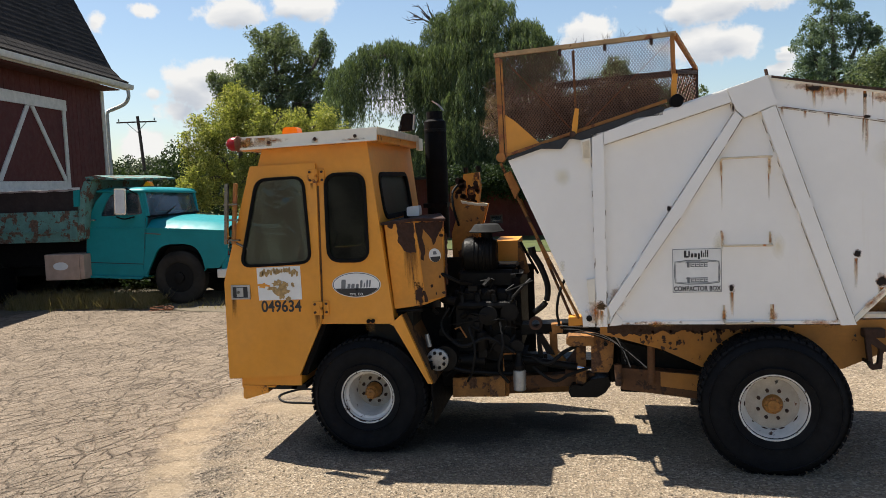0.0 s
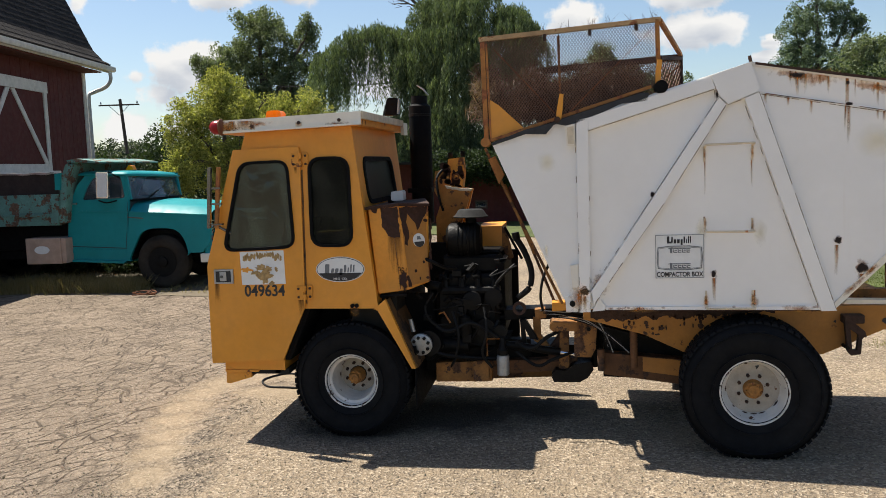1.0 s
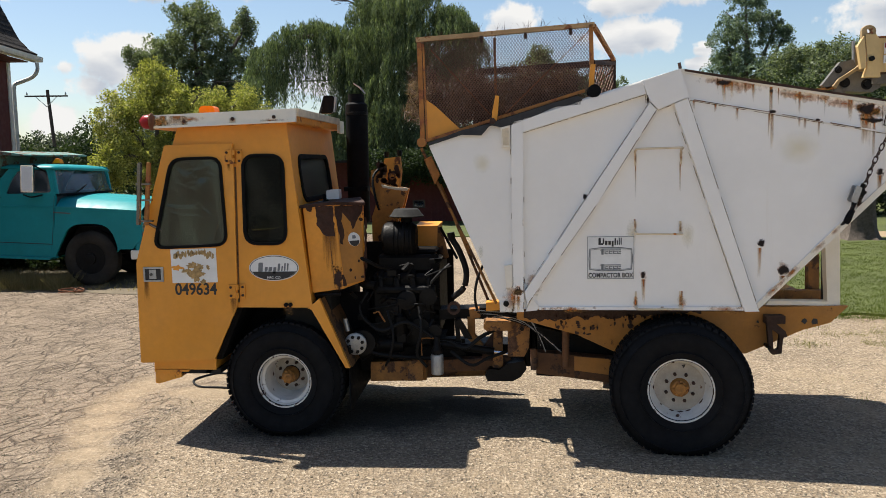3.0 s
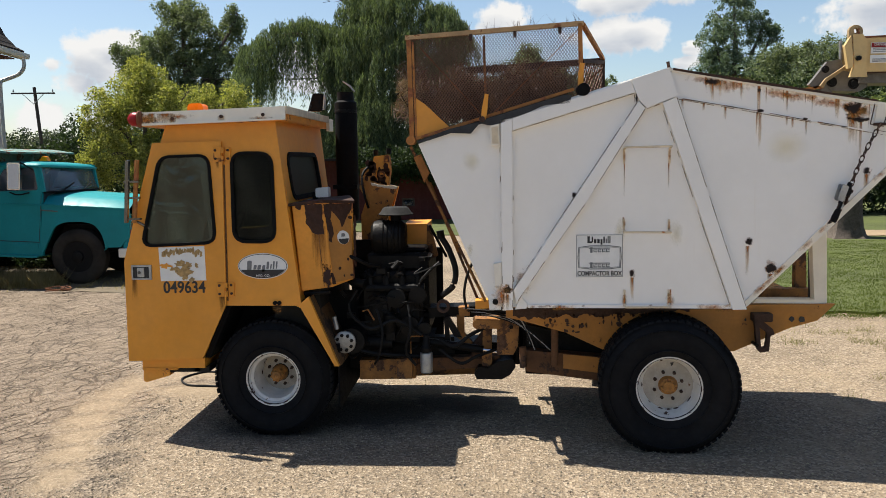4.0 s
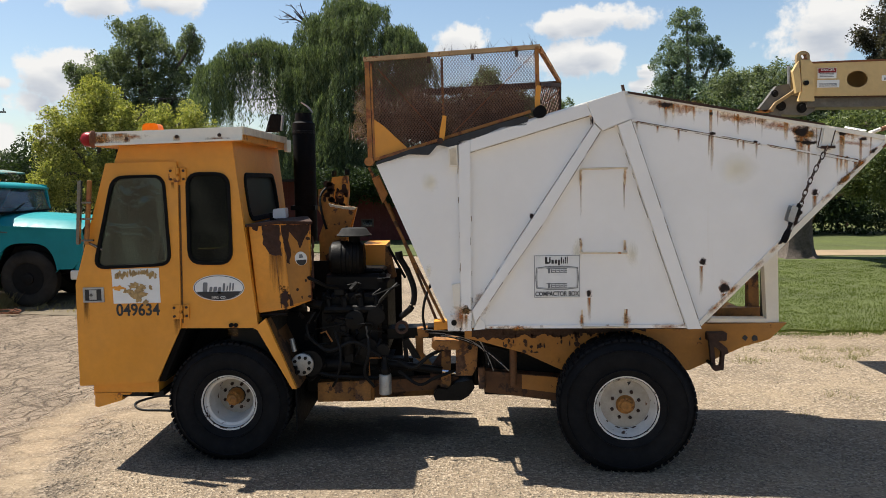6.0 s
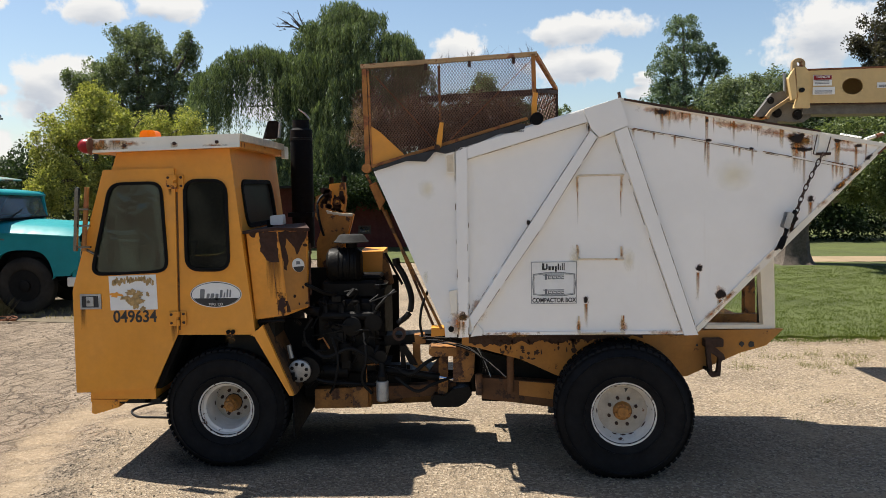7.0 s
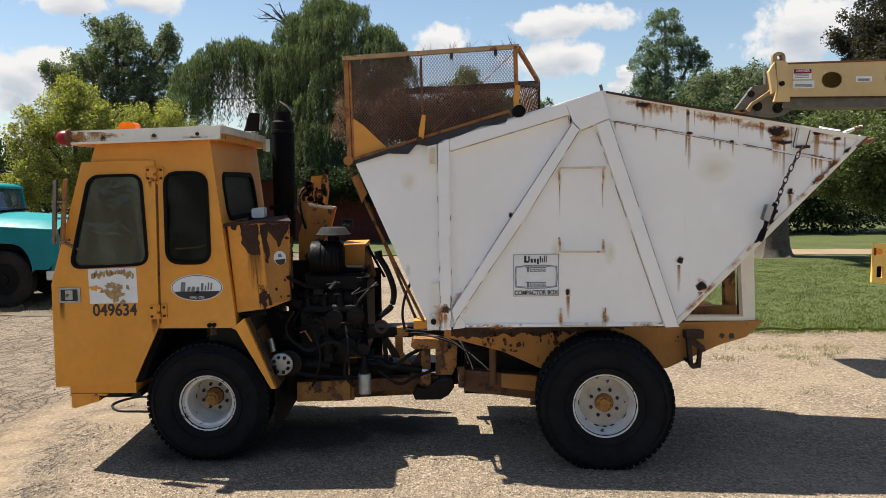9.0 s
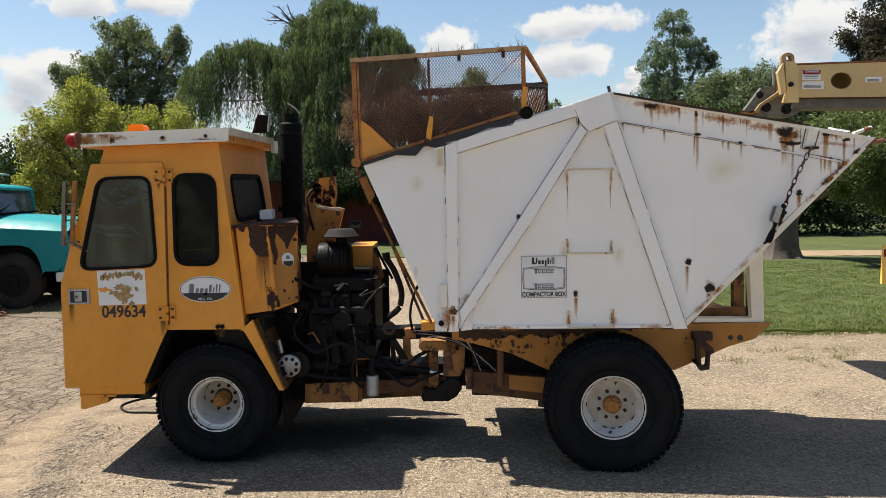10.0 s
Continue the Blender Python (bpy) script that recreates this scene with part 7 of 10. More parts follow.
for k in range(steps):
    t = k / (steps - 1)
    sag = -0.035 * math.sin(math.pi * t)
    p = Vector((c0x + (c1x - c0x) * t + sag * 0.7, 6.105, c0z + (c1z - c0z) * t + sag * 0.3))
    d_ = Vector((c1x - c0x, 0, c1z - c0z)).normalized() * 0.030
    n_ = Vector((d_.z, 0, -d_.x)).normalized() * 0.014 if k % 2 else Vector((0, 0.014, 0))
    ring = [p + d_ * math.cos(a) + n_ * math.sin(a) for a in [2 * math.pi * j / 10 for j in range(11)]]
    part("chain_link", tube(ring, 0.0048, 6, cap=False), RUST_DARK, body, "rusty steel chain link")
binder = part("ratchet_binder", prism(rounded([(2.436, 1.890), (2.478, 1.868), (2.440, 1.758), (2.402, 1.778)], 0.012, 3), 6.06, 6.072), STEEL, body, "greasy steel ratchet chain binder", bevel=0.002)
part("binder_plate", prism(rounded([(2.436, 1.890), (2.478, 1.868), (2.440, 1.758), (2.402, 1.778)], 0.012, 3), 6.125, 6.137), STEEL, binder, bevel=0.002)
part("ratchet_gear", lathe([(0.010, -0.026), (0.034, -0.024), (0.038, -0.012), (0.038, 0.012), (0.034, 0.024), (0.010, 0.026)], (2.470, 6.098, 1.835), seg=14), BLACK_OIL, binder)
part("binder_screw", tube([(2.500, 6.098, 1.895), (2.432, 6.098, 1.745)], 0.016, 10), BLACK_OIL, binder)
part("pawl", prism([(2.470, 1.862), (2.515, 1.842), (2.512, 1.822), (2.466, 1.838)], 6.080, 6.116), RUST_DARK, binder, bevel=0.003)
part("binder_hook", tube(smooth_line([(2.432, 6.098, 1.748), (2.420, 6.098, 1.722), (2.426, 6.098, 1.700), (2.444, 6.098, 1.702)], 4), 0.010, 8), RUST_DARK, binder)
part("lever", tube([(2.440, 6.070, 1.770), (2.408, 6.070, 1.695)], 0.010, 8), BLACK_OIL, binder)
part("lever_grip", tube(smooth_line([(2.412, 6.070, 1.708), (2.396, 6.070, 1.668), (2.376, 6.070, 1.618)], 4), [0.016, 0.020, 0.022, 0.022, 0.023, 0.024, 0.024, 0.023, 0.018], 10), BLACK_MATT, binder)
part("tail_hook", bar((3.107, 6.140, 2.298), (3.188, 6.140, 2.367), 0.010, 0.02), RUST, body)
part("lid_bar", bar((3.001, 6.500, 2.466), (3.159, 6.500, 2.437), 0.012, 0.02), WHITE, body)
part("lid_bar", tube([(3.141, 6.400, 2.415), (3.376, 6.600, 2.471)], 0.014, 10), WHITE_TRIM, body)
part("bar_collar", tube([(3.273, 6.500, 2.444), (3.371, 6.600, 2.467)], 0.0165, 10), RUST, body)
part("tail_roller", tube([(3.212, 6.200, 2.340), (3.419, 6.500, 2.364)], 0.018, 12), RUST, body, "rusted round bar end")
for a_, b_ in (((2.659, 6.126, 2.443), (2.633, 6.126, 2.304)), ((2.633, 6.126, 2.304), (2.724, 6.126, 2.287)), ((2.724, 6.126, 2.295), (2.758, 6.126, 2.425))):
    part("rust_bead", bar(a_, b_, 0.006, 0.005), RUST_DARK, body)
# dark pin on the peak
part("peak_pin", tube([(1.243, 6.200, 2.732), ((1.233, 2.727)[0], 6.2, (1.233, 2.744)[1] + 0.035)], 0.012, 8), RUST_DARK, body)

# tail post and guard frame under the box
tail = part("tail_post", prism([(2.307, 1.450), (2.408, 1.547), (2.426, 1.001), (2.336, 0.998)], 6.25, 6.33), WHITE_TRIM, truck, "white tail post with rust freckles", bevel=0.004)
part("tail_sill", prism([(1.914, 1.037), (2.335, 1.031), (2.335, 1.001), (1.888, 1.007)], 6.24, 6.34), WHITE_TRIM, truck)
part("tail_bar", prism([(2.327, 1.423), (2.357, 1.449), (2.368, 1.002), (2.333, 1.003)], 6.34, 6.38), INK, truck)
part("guard_bar", prism([(2.116, 1.045), (2.497, 1.039), (2.499, 0.942), (2.085, 0.948)], 6.7, 6.78), YELLOW_GRIMY, truck)
part("guard_upright", prism([(2.387, 1.236), (2.465, 1.319), (2.480, 0.954), (2.391, 0.955)], 6.8, 6.88), YELLOW_GRIMY, truck)
part("tail_post", prism([(2.307, 1.450), (2.408, 1.547), (2.426, 1.001), (2.336, 0.998)], 7.44, 7.52), WHITE_TRIM, truck)

# lift arms along the front of the box
for y_, dx in ((6.30, 0.0), (7.46, 0.0)):
    arm = [((-0.646, 2.207), (-0.459, 1.792)), ((-0.459, 1.792), (-0.095, 1.021))]
    bm = bmesh.new()
    for (xa, za), (xb, zb) in arm:
        bar((xa, y_, za), (xb, y_, zb), 0.020, 0.03, bm)
    part("lift_arm", bm, YELLOW_GRIMY, truck, "rusty lift arm along the box front")
(xa, za), (xb, zb) = (-0.519, 1.929), (-0.159, 1.015)
part("lift_rod", tube([(xa, 6.45, za), (xb, 6.45, zb)], 0.011, 8), YELLOW_GRIMY, truck)
part("lift_bracket", prism([(-0.620, 2.122), (-0.569, 2.147), (-0.504, 2.006), (-0.544, 1.935)], 6.24, 6.30), CAGE_PAINT, truck)
part("arm_foot", prism([(-0.174, 1.027), (-0.078, 1.030), (-0.061, 0.968), (-0.175, 0.961)], 6.30, 6.42), YELLOW_WORN, truck, bevel=0.004)
part("slack_hose", tube(smooth_line([(-0.185, 6.320, 1.333), (-0.239, 6.320, 1.204), (-0.259, 6.320, 1.073), (-0.244, 6.340, 0.960)]), 0.010, 8), HOSE, truck)

# ---- mesh cage above the hopper ----
CY0, CY1 = 6.20, 7.50
panel = [(-0.640, 2.991), (0.612, 3.064), (0.623, 2.581), (0.519, 2.583), (-0.080, 2.414), (-0.593, 2.255)]
back = [(-0.271, 2.881), (0.936, 2.938), (0.935, 2.669), (0.626, 2.574), (-0.282, 2.286)]


def inside(px, pz, poly):
    hit = False
    for i in range(len(poly)):
        (x1, z1), (x2, z2) = poly[i - 1], poly[i]
        if (z1 > pz) != (z2 > pz) and px < (x2 - x1) * (pz - z1) / (z2 - z1) + x1:
            hit = not hit
    return hit


def expanded_mesh(poly, y, cw=0.021, chh=0.0145, t=0.0042):
    """Diamond mesh: square strands clipped to an outline."""
    vs, fs = [], []
    x0, x1 = min(p[0] for p in poly), max(p[0] for p in poly)
    z0, z1 = min(p[1] for p in poly), max(p[1] for p in poly)
    z, row = z0, 0
    while z < z1:
        x = x0 + (cw / 2 if row % 2 else 0)
        while x < x1:
            for sx in (-1, 1):
                a, b = (x, z), (x + sx * cw / 2, z + chh)
                if inside((a[0] + b[0]) / 2, (a[1] + b[1]) / 2, poly):
                    n = Vector((-(b[1] - a[1]), b[0] - a[0])).normalized() * t / 2
                    k = len(vs)
                    for q in (a, b):
                        for i, j in ((-1, -1), (1, -1), (1, 1), (-1, 1)):
                            vs.append((q[0] + n.x * i, y + j * t * 0.8, q[1] + n.y * i))
                    fs += [(k, k + 1, k + 5, k + 4), (k + 1, k + 2, k + 6, k + 5), (k + 2, k + 3, k + 7, k + 6), (k + 3, k, k + 4, k + 7)]
            x += cw
        z += chh
        row += 1
    return vs, fs


cage = part("cage_frame", bar((panel[0][0] - 0.02, CY0, panel[0][1]), (panel[1][0] + 0.02, CY0, panel[1][1]), 0.032, 0.04), CAGE_RAIL, truck, "rusty orange cage frame over the hopper", bevel=0.003)
v_, f_ = expanded_mesh(panel, CY0)
tagged(pts_part("cage_mesh", v_, f_, MESH_RUST, cage, "rusty expanded metal mesh"), kind="stuff")
v_, f_ = expanded_mesh(back, CY1)
tagged(pts_part("cage_mesh", v_, f_, MESH_RUST, cage, "rusty expanded metal mesh"), kind="stuff")
# slanting end panel between the two
ex0, ex1 = panel[1][0], back[1][0]
v_, f_ = expanded_mesh([(0.0, panel[2][1]), (CY1 - CY0, back[2][1]), (CY1 - CY0, back[1][1]), (0.0, back[1][1] - 0.14)], 0.0, 0.14, 0.03, 0.005)
v_ = [(ex0 + (ex1 - ex0) * x / (CY1 - CY0) + y, CY0 + x, z) for x, y, z in v_]
tagged(pts_part("cage_mesh", v_, f_, MESH_RUST, cage, "rusty expanded metal mesh"), kind="stuff")
part("front_post", bar((panel[0][0] + 0.005, CY0, panel[0][1] - 0.02), (panel[5][0] - 0.03, CY0, panel[5][1] - 0.01), 0.034, 0.04), CAGE_PAINT, cage)
part("post_strip", bar((panel[0][0] + 0.034, CY0 - 0.012, panel[0][1] - 0.03), (panel[5][0] + 0.002, CY0 - 0.012, panel[5][1]), 0.014, 0.014), CAGE_PAINT, cage)
part("rear_post", bar((panel[1][0] - 0.006, CY0, panel[1][1]), (panel[2][0] - 0.006, CY0, panel[2][1] + 0.02), 0.028, 0.04), CAGE_PAINT, cage)
part("end_stay", bar((panel[1][0] + 0.015, CY0, panel[1][1] - 0.01), (back[1][0], CY1, back[1][1] + 0.02), 0.030, 0.03), CAGE_PAINT, cage)
part("back_post", bar((back[1][0], CY1, back[1][1] + 0.02), (back[2][0], CY1, back[2][1]), 0.034, 0.03), RUST_DARK, cage)
part("back_rail", bar((back[0][0], CY1, back[0][1]), (back[1][0], CY1, back[1][1]), 0.055, 0.03), RUST_DARK, cage)
part("back_post", bar((back[0][0], CY1, back[0][1]), (back[4][0], CY1, back[4][1]), 0.034, 0.03), RUST, cage)
part("end_rail", bar((panel[1][0] + 0.01, CY0, back[1][1] - 0.14), (back[1][0], CY1, back[1][1] - 0.01), 0.03, 0.03), RUST_DARK, cage)
part("base_bar", bar((panel[5][0], CY0 - 0.03, panel[5][1] + 0.004), (panel[3][0] + 0.04, CY0 - 0.03, panel[3][1] + 0.012), 0.022, 0.03), CAGE_PAINT, cage)
part("mid_post", bar((-0.087, 6.220, 2.992), (-0.079, 6.220, 2.448), 0.018, 0.02), CAGE_PAINT, cage)
for a_, b_ in (((-0.556, 6.188, 2.921), (-0.121, 6.188, 2.438)), ((-0.038, 6.188, 2.421), (0.591, 6.188, 3.018)), ((0.681, 6.600, 2.669), (0.819, 6.600, 2.781))):
    part("brace_rod", bar(a_, b_, 0.007, 0.007), RUST, cage)
for x_, z_ in ((-0.182, 2.991), (0.137, 3.006), (0.460, 3.026)):
    part("mesh_clip", box(x_ - 0.012, x_ + 0.012, CY0 - 0.03, CY0 - 0.021, z_ - 0.035, z_ + 0.012), RUST_DARK, cage)
part("corner_gusset", prism([(-0.597, 2.561), (-0.523, 2.510), (-0.331, 2.326), (-0.592, 2.251)], 6.184, 6.192), YELLOW, cage, "yellow sheet gusset")
kx, kz = -0.629, 2.246
part("pivot_knuckle", tube([(kx, 6.13, kz), (kx, 6.24, kz)], 0.034, 14), CAGE_PAINT, cage)
for pts in ([(-0.084, 2.572), (-0.056, 2.569), (-0.066, 2.455), (-0.078, 2.384), (-0.112, 2.389), (-0.108, 2.455)], [(0.602, 2.778), (0.632, 2.774), (0.624, 2.700), (0.621, 2.598), (0.588, 2.599), (0.588, 2.695)]):
    part("hinge_strap", prism(pts, 6.12, 6.17), YELLOW, cage, "bright yellow hinge strap", bevel=0.004)
hx_, hz_ = 0.623, 2.587
part("roller", tube([(hx_, 6.10, hz_), (hx_, 6.20, hz_)], 0.046, 18), BLACK_MATT, cage, "black rubber roller")
hx_, hz_ = -0.104, 2.389
part("hinge_bolt", tube([(hx_, 6.09, hz_), (hx_, 6.16, hz_)], 0.022, 10), RUST_DARK, cage)
part("rubber_flap", prism([(-0.577, 2.224), (-0.336, 2.295), (-0.188, 2.288), (-0.137, 2.345), (-0.121, 2.373), (-0.336, 2.327), (-0.577, 2.241)], 6.118, 6.13), FLAP_RUBBER, truck, "torn black rubber flap")
part("rubber_flap", prism([(-0.129, 2.361), (-0.026, 2.339), (0.077, 2.375), (0.215, 2.425), (0.347, 2.482), (0.440, 2.488), (0.524, 2.492), (0.541, 2.548), (0.491, 2.552), (0.326, 2.508), (-0.066, 2.394)], 6.105, 6.117), FLAP_RUBBER, truck, "torn black rubber flap")
# rusty hopper plate inside, with dry brush
part("hopper_plate", prism([(-0.251, 2.768), (0.612, 2.794), (0.608, 2.415), (-0.260, 2.256)], 7.38, 7.41), RUST_DARK, truck, "rusted hopper back plate")
rng = np.random.default_rng(11)
cl = []
for k in range(24):
    t = rng.random()
    cl.append((-0.70 + 0.40 * t + rng.normal() * 0.04, 6.45 + rng.random() * 1.0, 2.50 + (0.36 - 0.26 * t) * rng.random()))
for k in range(44):
    cl.append((-0.36 + rng.random() * 1.05, 6.75 + rng.random() * 0.55, 2.46 + rng.random() * 0.34))
tuft = [(-0.68 + rng.normal() * 0.035, 6.40 + rng.random() * 0.5, 2.44 + rng.random() * 0.30) for _ in range(10)]
v_, f_ = leaves(tuft, 0.08, 110, 0.050, rng, droop=-0.9, slim=0.045)
tagged(pts_part("dry_tips", v_, f_, BRUSH_TIPS, None, ""), "pale dry brush tips sticking out of the cage", "brush", kind="stuff")
v_, f_ = leaves(cl, 0.12, 260, 0.045, rng, droop=-0.6, slim=0.05)
tagged(pts_part("dry_brush", v_, f_, BRUSH_DRY, None, ""), "dry brown cut brush heaped in the cage", "brush", kind="stuff")
wisp = [(x, 6.22 + 0.03 * rng.random(), z) for x, z in [(panel[0][0] + (panel[1][0] - panel[0][0]) * t, panel[0][1] + (panel[1][1] - panel[0][1]) * t + 0.02) for t in rng.random(26)]]
wisp += [(back[0][0] + (back[1][0] - back[0][0]) * t, 7.5, back[0][1] + 0.02) for t in rng.random(40)]


# ---------------- ground, lawn, drive ----------------
def ground_sheet():
    xs = sorted(set([-1500, -700, -300, -150, -80, -50, -35] + [x * 0.5 for x in range(-50, 51)] + [35, 50, 80, 150, 300, 700, 1500]))
    ys = sorted(set([-400, -150, -60, -20, -5] + [y * 0.5 for y in range(0, 61)] + [35, 45, 60, 90, 140, 250, 500, 1000, 2500]))
    vs = [(x, y, 0.012 * noise.noise((x * 0.35, y * 0.35, 0.0)) * (1 if abs(x) < 30 and 8.5 < y < 40 else 0)) for y in ys for x in xs]
    n = len(xs)
    fs = [(j * n + i, j * n + i + 1, (j + 1) * n + i + 1, (j + 1) * n + i) for j in range(len(ys) - 1) for i in range(n - 1)]
    me = bpy.data.meshes.new("ground")
    me.from_pydata(vs, [], fs)
    me.materials.append(GROUND)
    return tagged(new("ground", me), "sun-bleached cracked asphalt and tan gravel yard", "ground", kind="structure")


ground_sheet()


def flat(name, pts, z0, z1, mat, label, category):
    bm = prism(pts, z0, z1, axis="z")
    return tagged(part(name, bm, mat, None, smooth=0), label, category, kind="structure")


def ragged(a, b, n, amp, seed):
    """Points from a to b with an uneven edge."""
    r = random.Random(seed)
    a, b = Vector(a), Vector(b)
    side = Vector((-(b - a).y, (b - a).x)).normalized()
    return [tuple(a + (b - a) * (k / n) + side * r.uniform(-amp, amp)) for k in range(n)]


lawn_edge = ragged((40, 12.2), (5.93, 11.06), 24, 0.10, 1) + ragged((5.93, 11.06), (4.17, 11.16), 26, 0.07, 2) + ragged((4.17, 11.16), (2.2, 11.6), 8, 0.06, 3)
lawn_edge += ragged((2.2, 11.6), (1.6, 22.3), 20, 0.12, 4) + ragged((1.6, 22.3), (-1.49, 23.17), 6, 0.10, 5) + ragged((-1.49, 23.17), (-9.0, 26.5), 10, 0.15, 6)
lawn_edge += ragged((-9.0, 26.5), (-60, 40), 16, 0.2, 7) + [(-60, 400), (200, 400), (200, 12.2)]
flat("lawn", lawn_edge, -0.05, 0.03, LAWN, "mown green lawn beyond the yard", "lawn")
flat("drive", ragged((60, 21.0), (11.34, 21.24), 20, 0.06, 8) + ragged((11.34, 21.24), (9.00, 21.46), 10, 0.05, 9) + [(3.0, 21.8), (3.0, 23.0)] + ragged((9.98, 23.0), (12.46, 22.7), 10, 0.05, 10) + [(60, 22.7)],
     -0.04, 0.042, DRIVE, "pale gravel drive crossing the lawn", "drive")
flat("dirt_strip", ragged((-60, 13.0), (-10.19, 13.01), 12, 0.1, 11) + ragged((-10.19, 13.01), (-9.71, 14.17), 8, 0.05, 12) + ragged((-9.71, 14.17), (-5.83, 13.14), 14, 0.06, 13) + ragged((-5.83, 13.14), (-3.6, 17.0), 6, 0.1, 14) + [(-4.0, 25.0), (-60, 30)],
     -0.05, 0.008, SHADE_DIRT, "weedy dirt strip beside the barn, darkened for the shade there", "dirt")

# loose stones on the yard
rng = np.random.default_rng(3)
n_st = 14000
px = rng.uniform(-5.0, 4.6, n_st)
py = 4.9 + rng.random(n_st) ** 1.7 * 7.0
rad = 0.0035 + 0.0075 * rng.random(n_st) ** 3
for tx, ty, trx, tr_y in TRACK + ENGINE_SHADE:
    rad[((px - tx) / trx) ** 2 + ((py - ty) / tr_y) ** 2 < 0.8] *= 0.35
octa = np.array([(1, 0, 0), (0, 1, 0), (-1, 0, 0), (0, -1, 0), (0, 0, 0.8), (0, 0, -0.5)])
ang = rng.random(n_st) * 6.28
c_, s_ = np.cos(ang), np.sin(ang)
sc = rng.uniform(0.6, 1.4, (n_st, 6, 1))
loc = octa[None] * sc * rad[:, None, None]
rot = np.stack([loc[..., 0] * c_[:, None] - loc[..., 1] * s_[:, None], loc[..., 0] * s_[:, None] + loc[..., 1] * c_[:, None], loc[..., 2]], -1)
vv = rot + np.stack([px, py, rad * 0.35], -1)[:, None]
tri = np.array([(0, 1, 4), (1, 2, 4), (2, 3, 4), (3, 0, 4), (1, 0, 5), (2, 1, 5), (3, 2, 5), (0, 3, 5)])
ff = (tri[None] + (np.arange(n_st) * 6)[:, None, None]).reshape(-1, 3)
STONE = leaf_material("pale_stones", (0.17, 0.138, 0.106), (0.43, 0.37, 0.295), 0.2)
tagged(pts_part("gravel", vv.reshape(-1, 3), ff, STONE), "loose pale gravel stones on the yard", "gravel", kind="stuff")


def blades(centres, per, length, spread, rng, lean=0.35, width=0.004):
    c = np.repeat(np.asarray(centres, float), per, axis=0)
    b = c + np.concatenate([rng.normal(size=(len(c), 2)) * spread, np.zeros((len(c), 1))], 1)
    d = np.concatenate([rng.normal(size=(len(c), 2)) * lean, np.ones((len(c), 1))], 1)
    ln = (length * (0.5 + rng.random(len(c))))[:, None]
    a = rng.random(len(c)) * 6.28
    w = np.stack([np.cos(a), np.sin(a), np.zeros(len(c))], 1) * width
    v = np.stack([b - w, b + w, b + d * ln], 1).reshape(-1, 3)
    return v, np.arange(len(v)).reshape(-1, 3)


v_, f_ = blades(wisp, 3, 0.055, 0.012, rng, 0.5, 0.002)
tagged(pts_part('dry_wisps', v_, f_, BRUSH_DRY), 'dry grass wisps caught on the cage rails', 'brush', kind='stuff')


# the box body is swung at the joint: its side runs six degrees nearer to the yard towards the tail
BOX_PARTS = ("box_side", "box_front", "box_floor", "box_tail", "box_lid", "cage_frame", "rubber_flap", "hopper_plate", "dry_brush", "dry_tips", "dry_wisps")


def swung(p):
    v = p - Vector((0.0, 0.0, 2.1))
    return Vector((0.0, 0.0, 2.1)) + v * (6.01 / (6.15 + 0.10 * v.x))


def swing(ob):
    if ob.type == "MESH":
        w = ob.matrix_world.copy()
        back_w = w.inverted()
        for v in ob.data.vertices:
            v.co = back_w @ swung(w @ v.co)
    for c in ob.children:
        swing(c)


bpy.context.view_layer.update()
for ob in list(bpy.data.objects):
    if ob.name.split(".")[0] in BOX_PARTS and (ob.parent is None or ob.parent == truck):
        swing(ob)
cen = []
while len(cen) < 14000:
    x, y = rng.uniform(2.0, 13.0), 10.75 + rng.random() ** 1.5 * 9.6
    if not (20.6 < y < 23.2):
        cen.append((x, y, 0.028))
v_, f_ = blades(cen, 9, 0.026, 0.06, rng, 0.7, 0.004)
tagged(pts_part("grass", v_, f_, GRASS), "short green lawn grass", "grass", kind="stuff")
# weeds along the yard's edge
wc = []
for (gx, gy), n, sp in (((4.09, 9.89), 30, 0.22), ((3.37, 9.37), 26, 0.14), ((4.16, 9.38), 40, 0.12), ((4.55, 9.47), 24, 0.10), ((3.67, 7.84), 10, 0.07), ((3.00, 7.20), 6, 0.05), ((4.49, 9.99), 34, 0.20), ((4.79, 9.90), 26, 0.18), ((3.55, 10.06), 30, 0.3), ((4.92, 9.63), 12, 0.15), ((4.19, 9.02), 8, 0.06), ((4.65, 11.04), 40, 0.5), ((5.38, 10.98), 40, 0.5)):
    for k in range(n):
        wc.append((gx + rng.normal() * sp, gy + rng.normal() * sp * 0.6, 0.0))
v_, f_ = blades(wc[::2], 7, 0.055, 0.04, rng, 0.7, 0.0025)
tagged(pts_part("weeds", v_, f_, WEED), "sparse weeds in the gravel", "weeds", kind="stuff")
wc = [(x + rng.normal() * 0.15, y + rng.normal() * 0.12, 0.015) for x, y in [(rng.uniform(-12.5, -5.6), rng.uniform(13.6, 14.7)) for _ in range(420)]]
v_, f_ = blades(wc[:260], 7, 0.07, 0.05, rng, 0.6, 0.005)
tagged(pts_part("dry_weeds", v_, f_, STRAW), "dry straw-coloured weeds along the barn strip", "weeds", kind="stuff")
# twisted scrap of wire on the dirt edge, thin black curl under the cab
(wx_, wy_) = -7.23, 13.31
line = [(wx_ + 0.30 * math.cos(k * 1.9) * (0.4 + 0.6 * math.sin(k)), wy_ + 0.10 * math.sin(k * 2.3), 0.03 + 0.035 * (1 + math.sin(k * 1.3))) for k in range(12)]
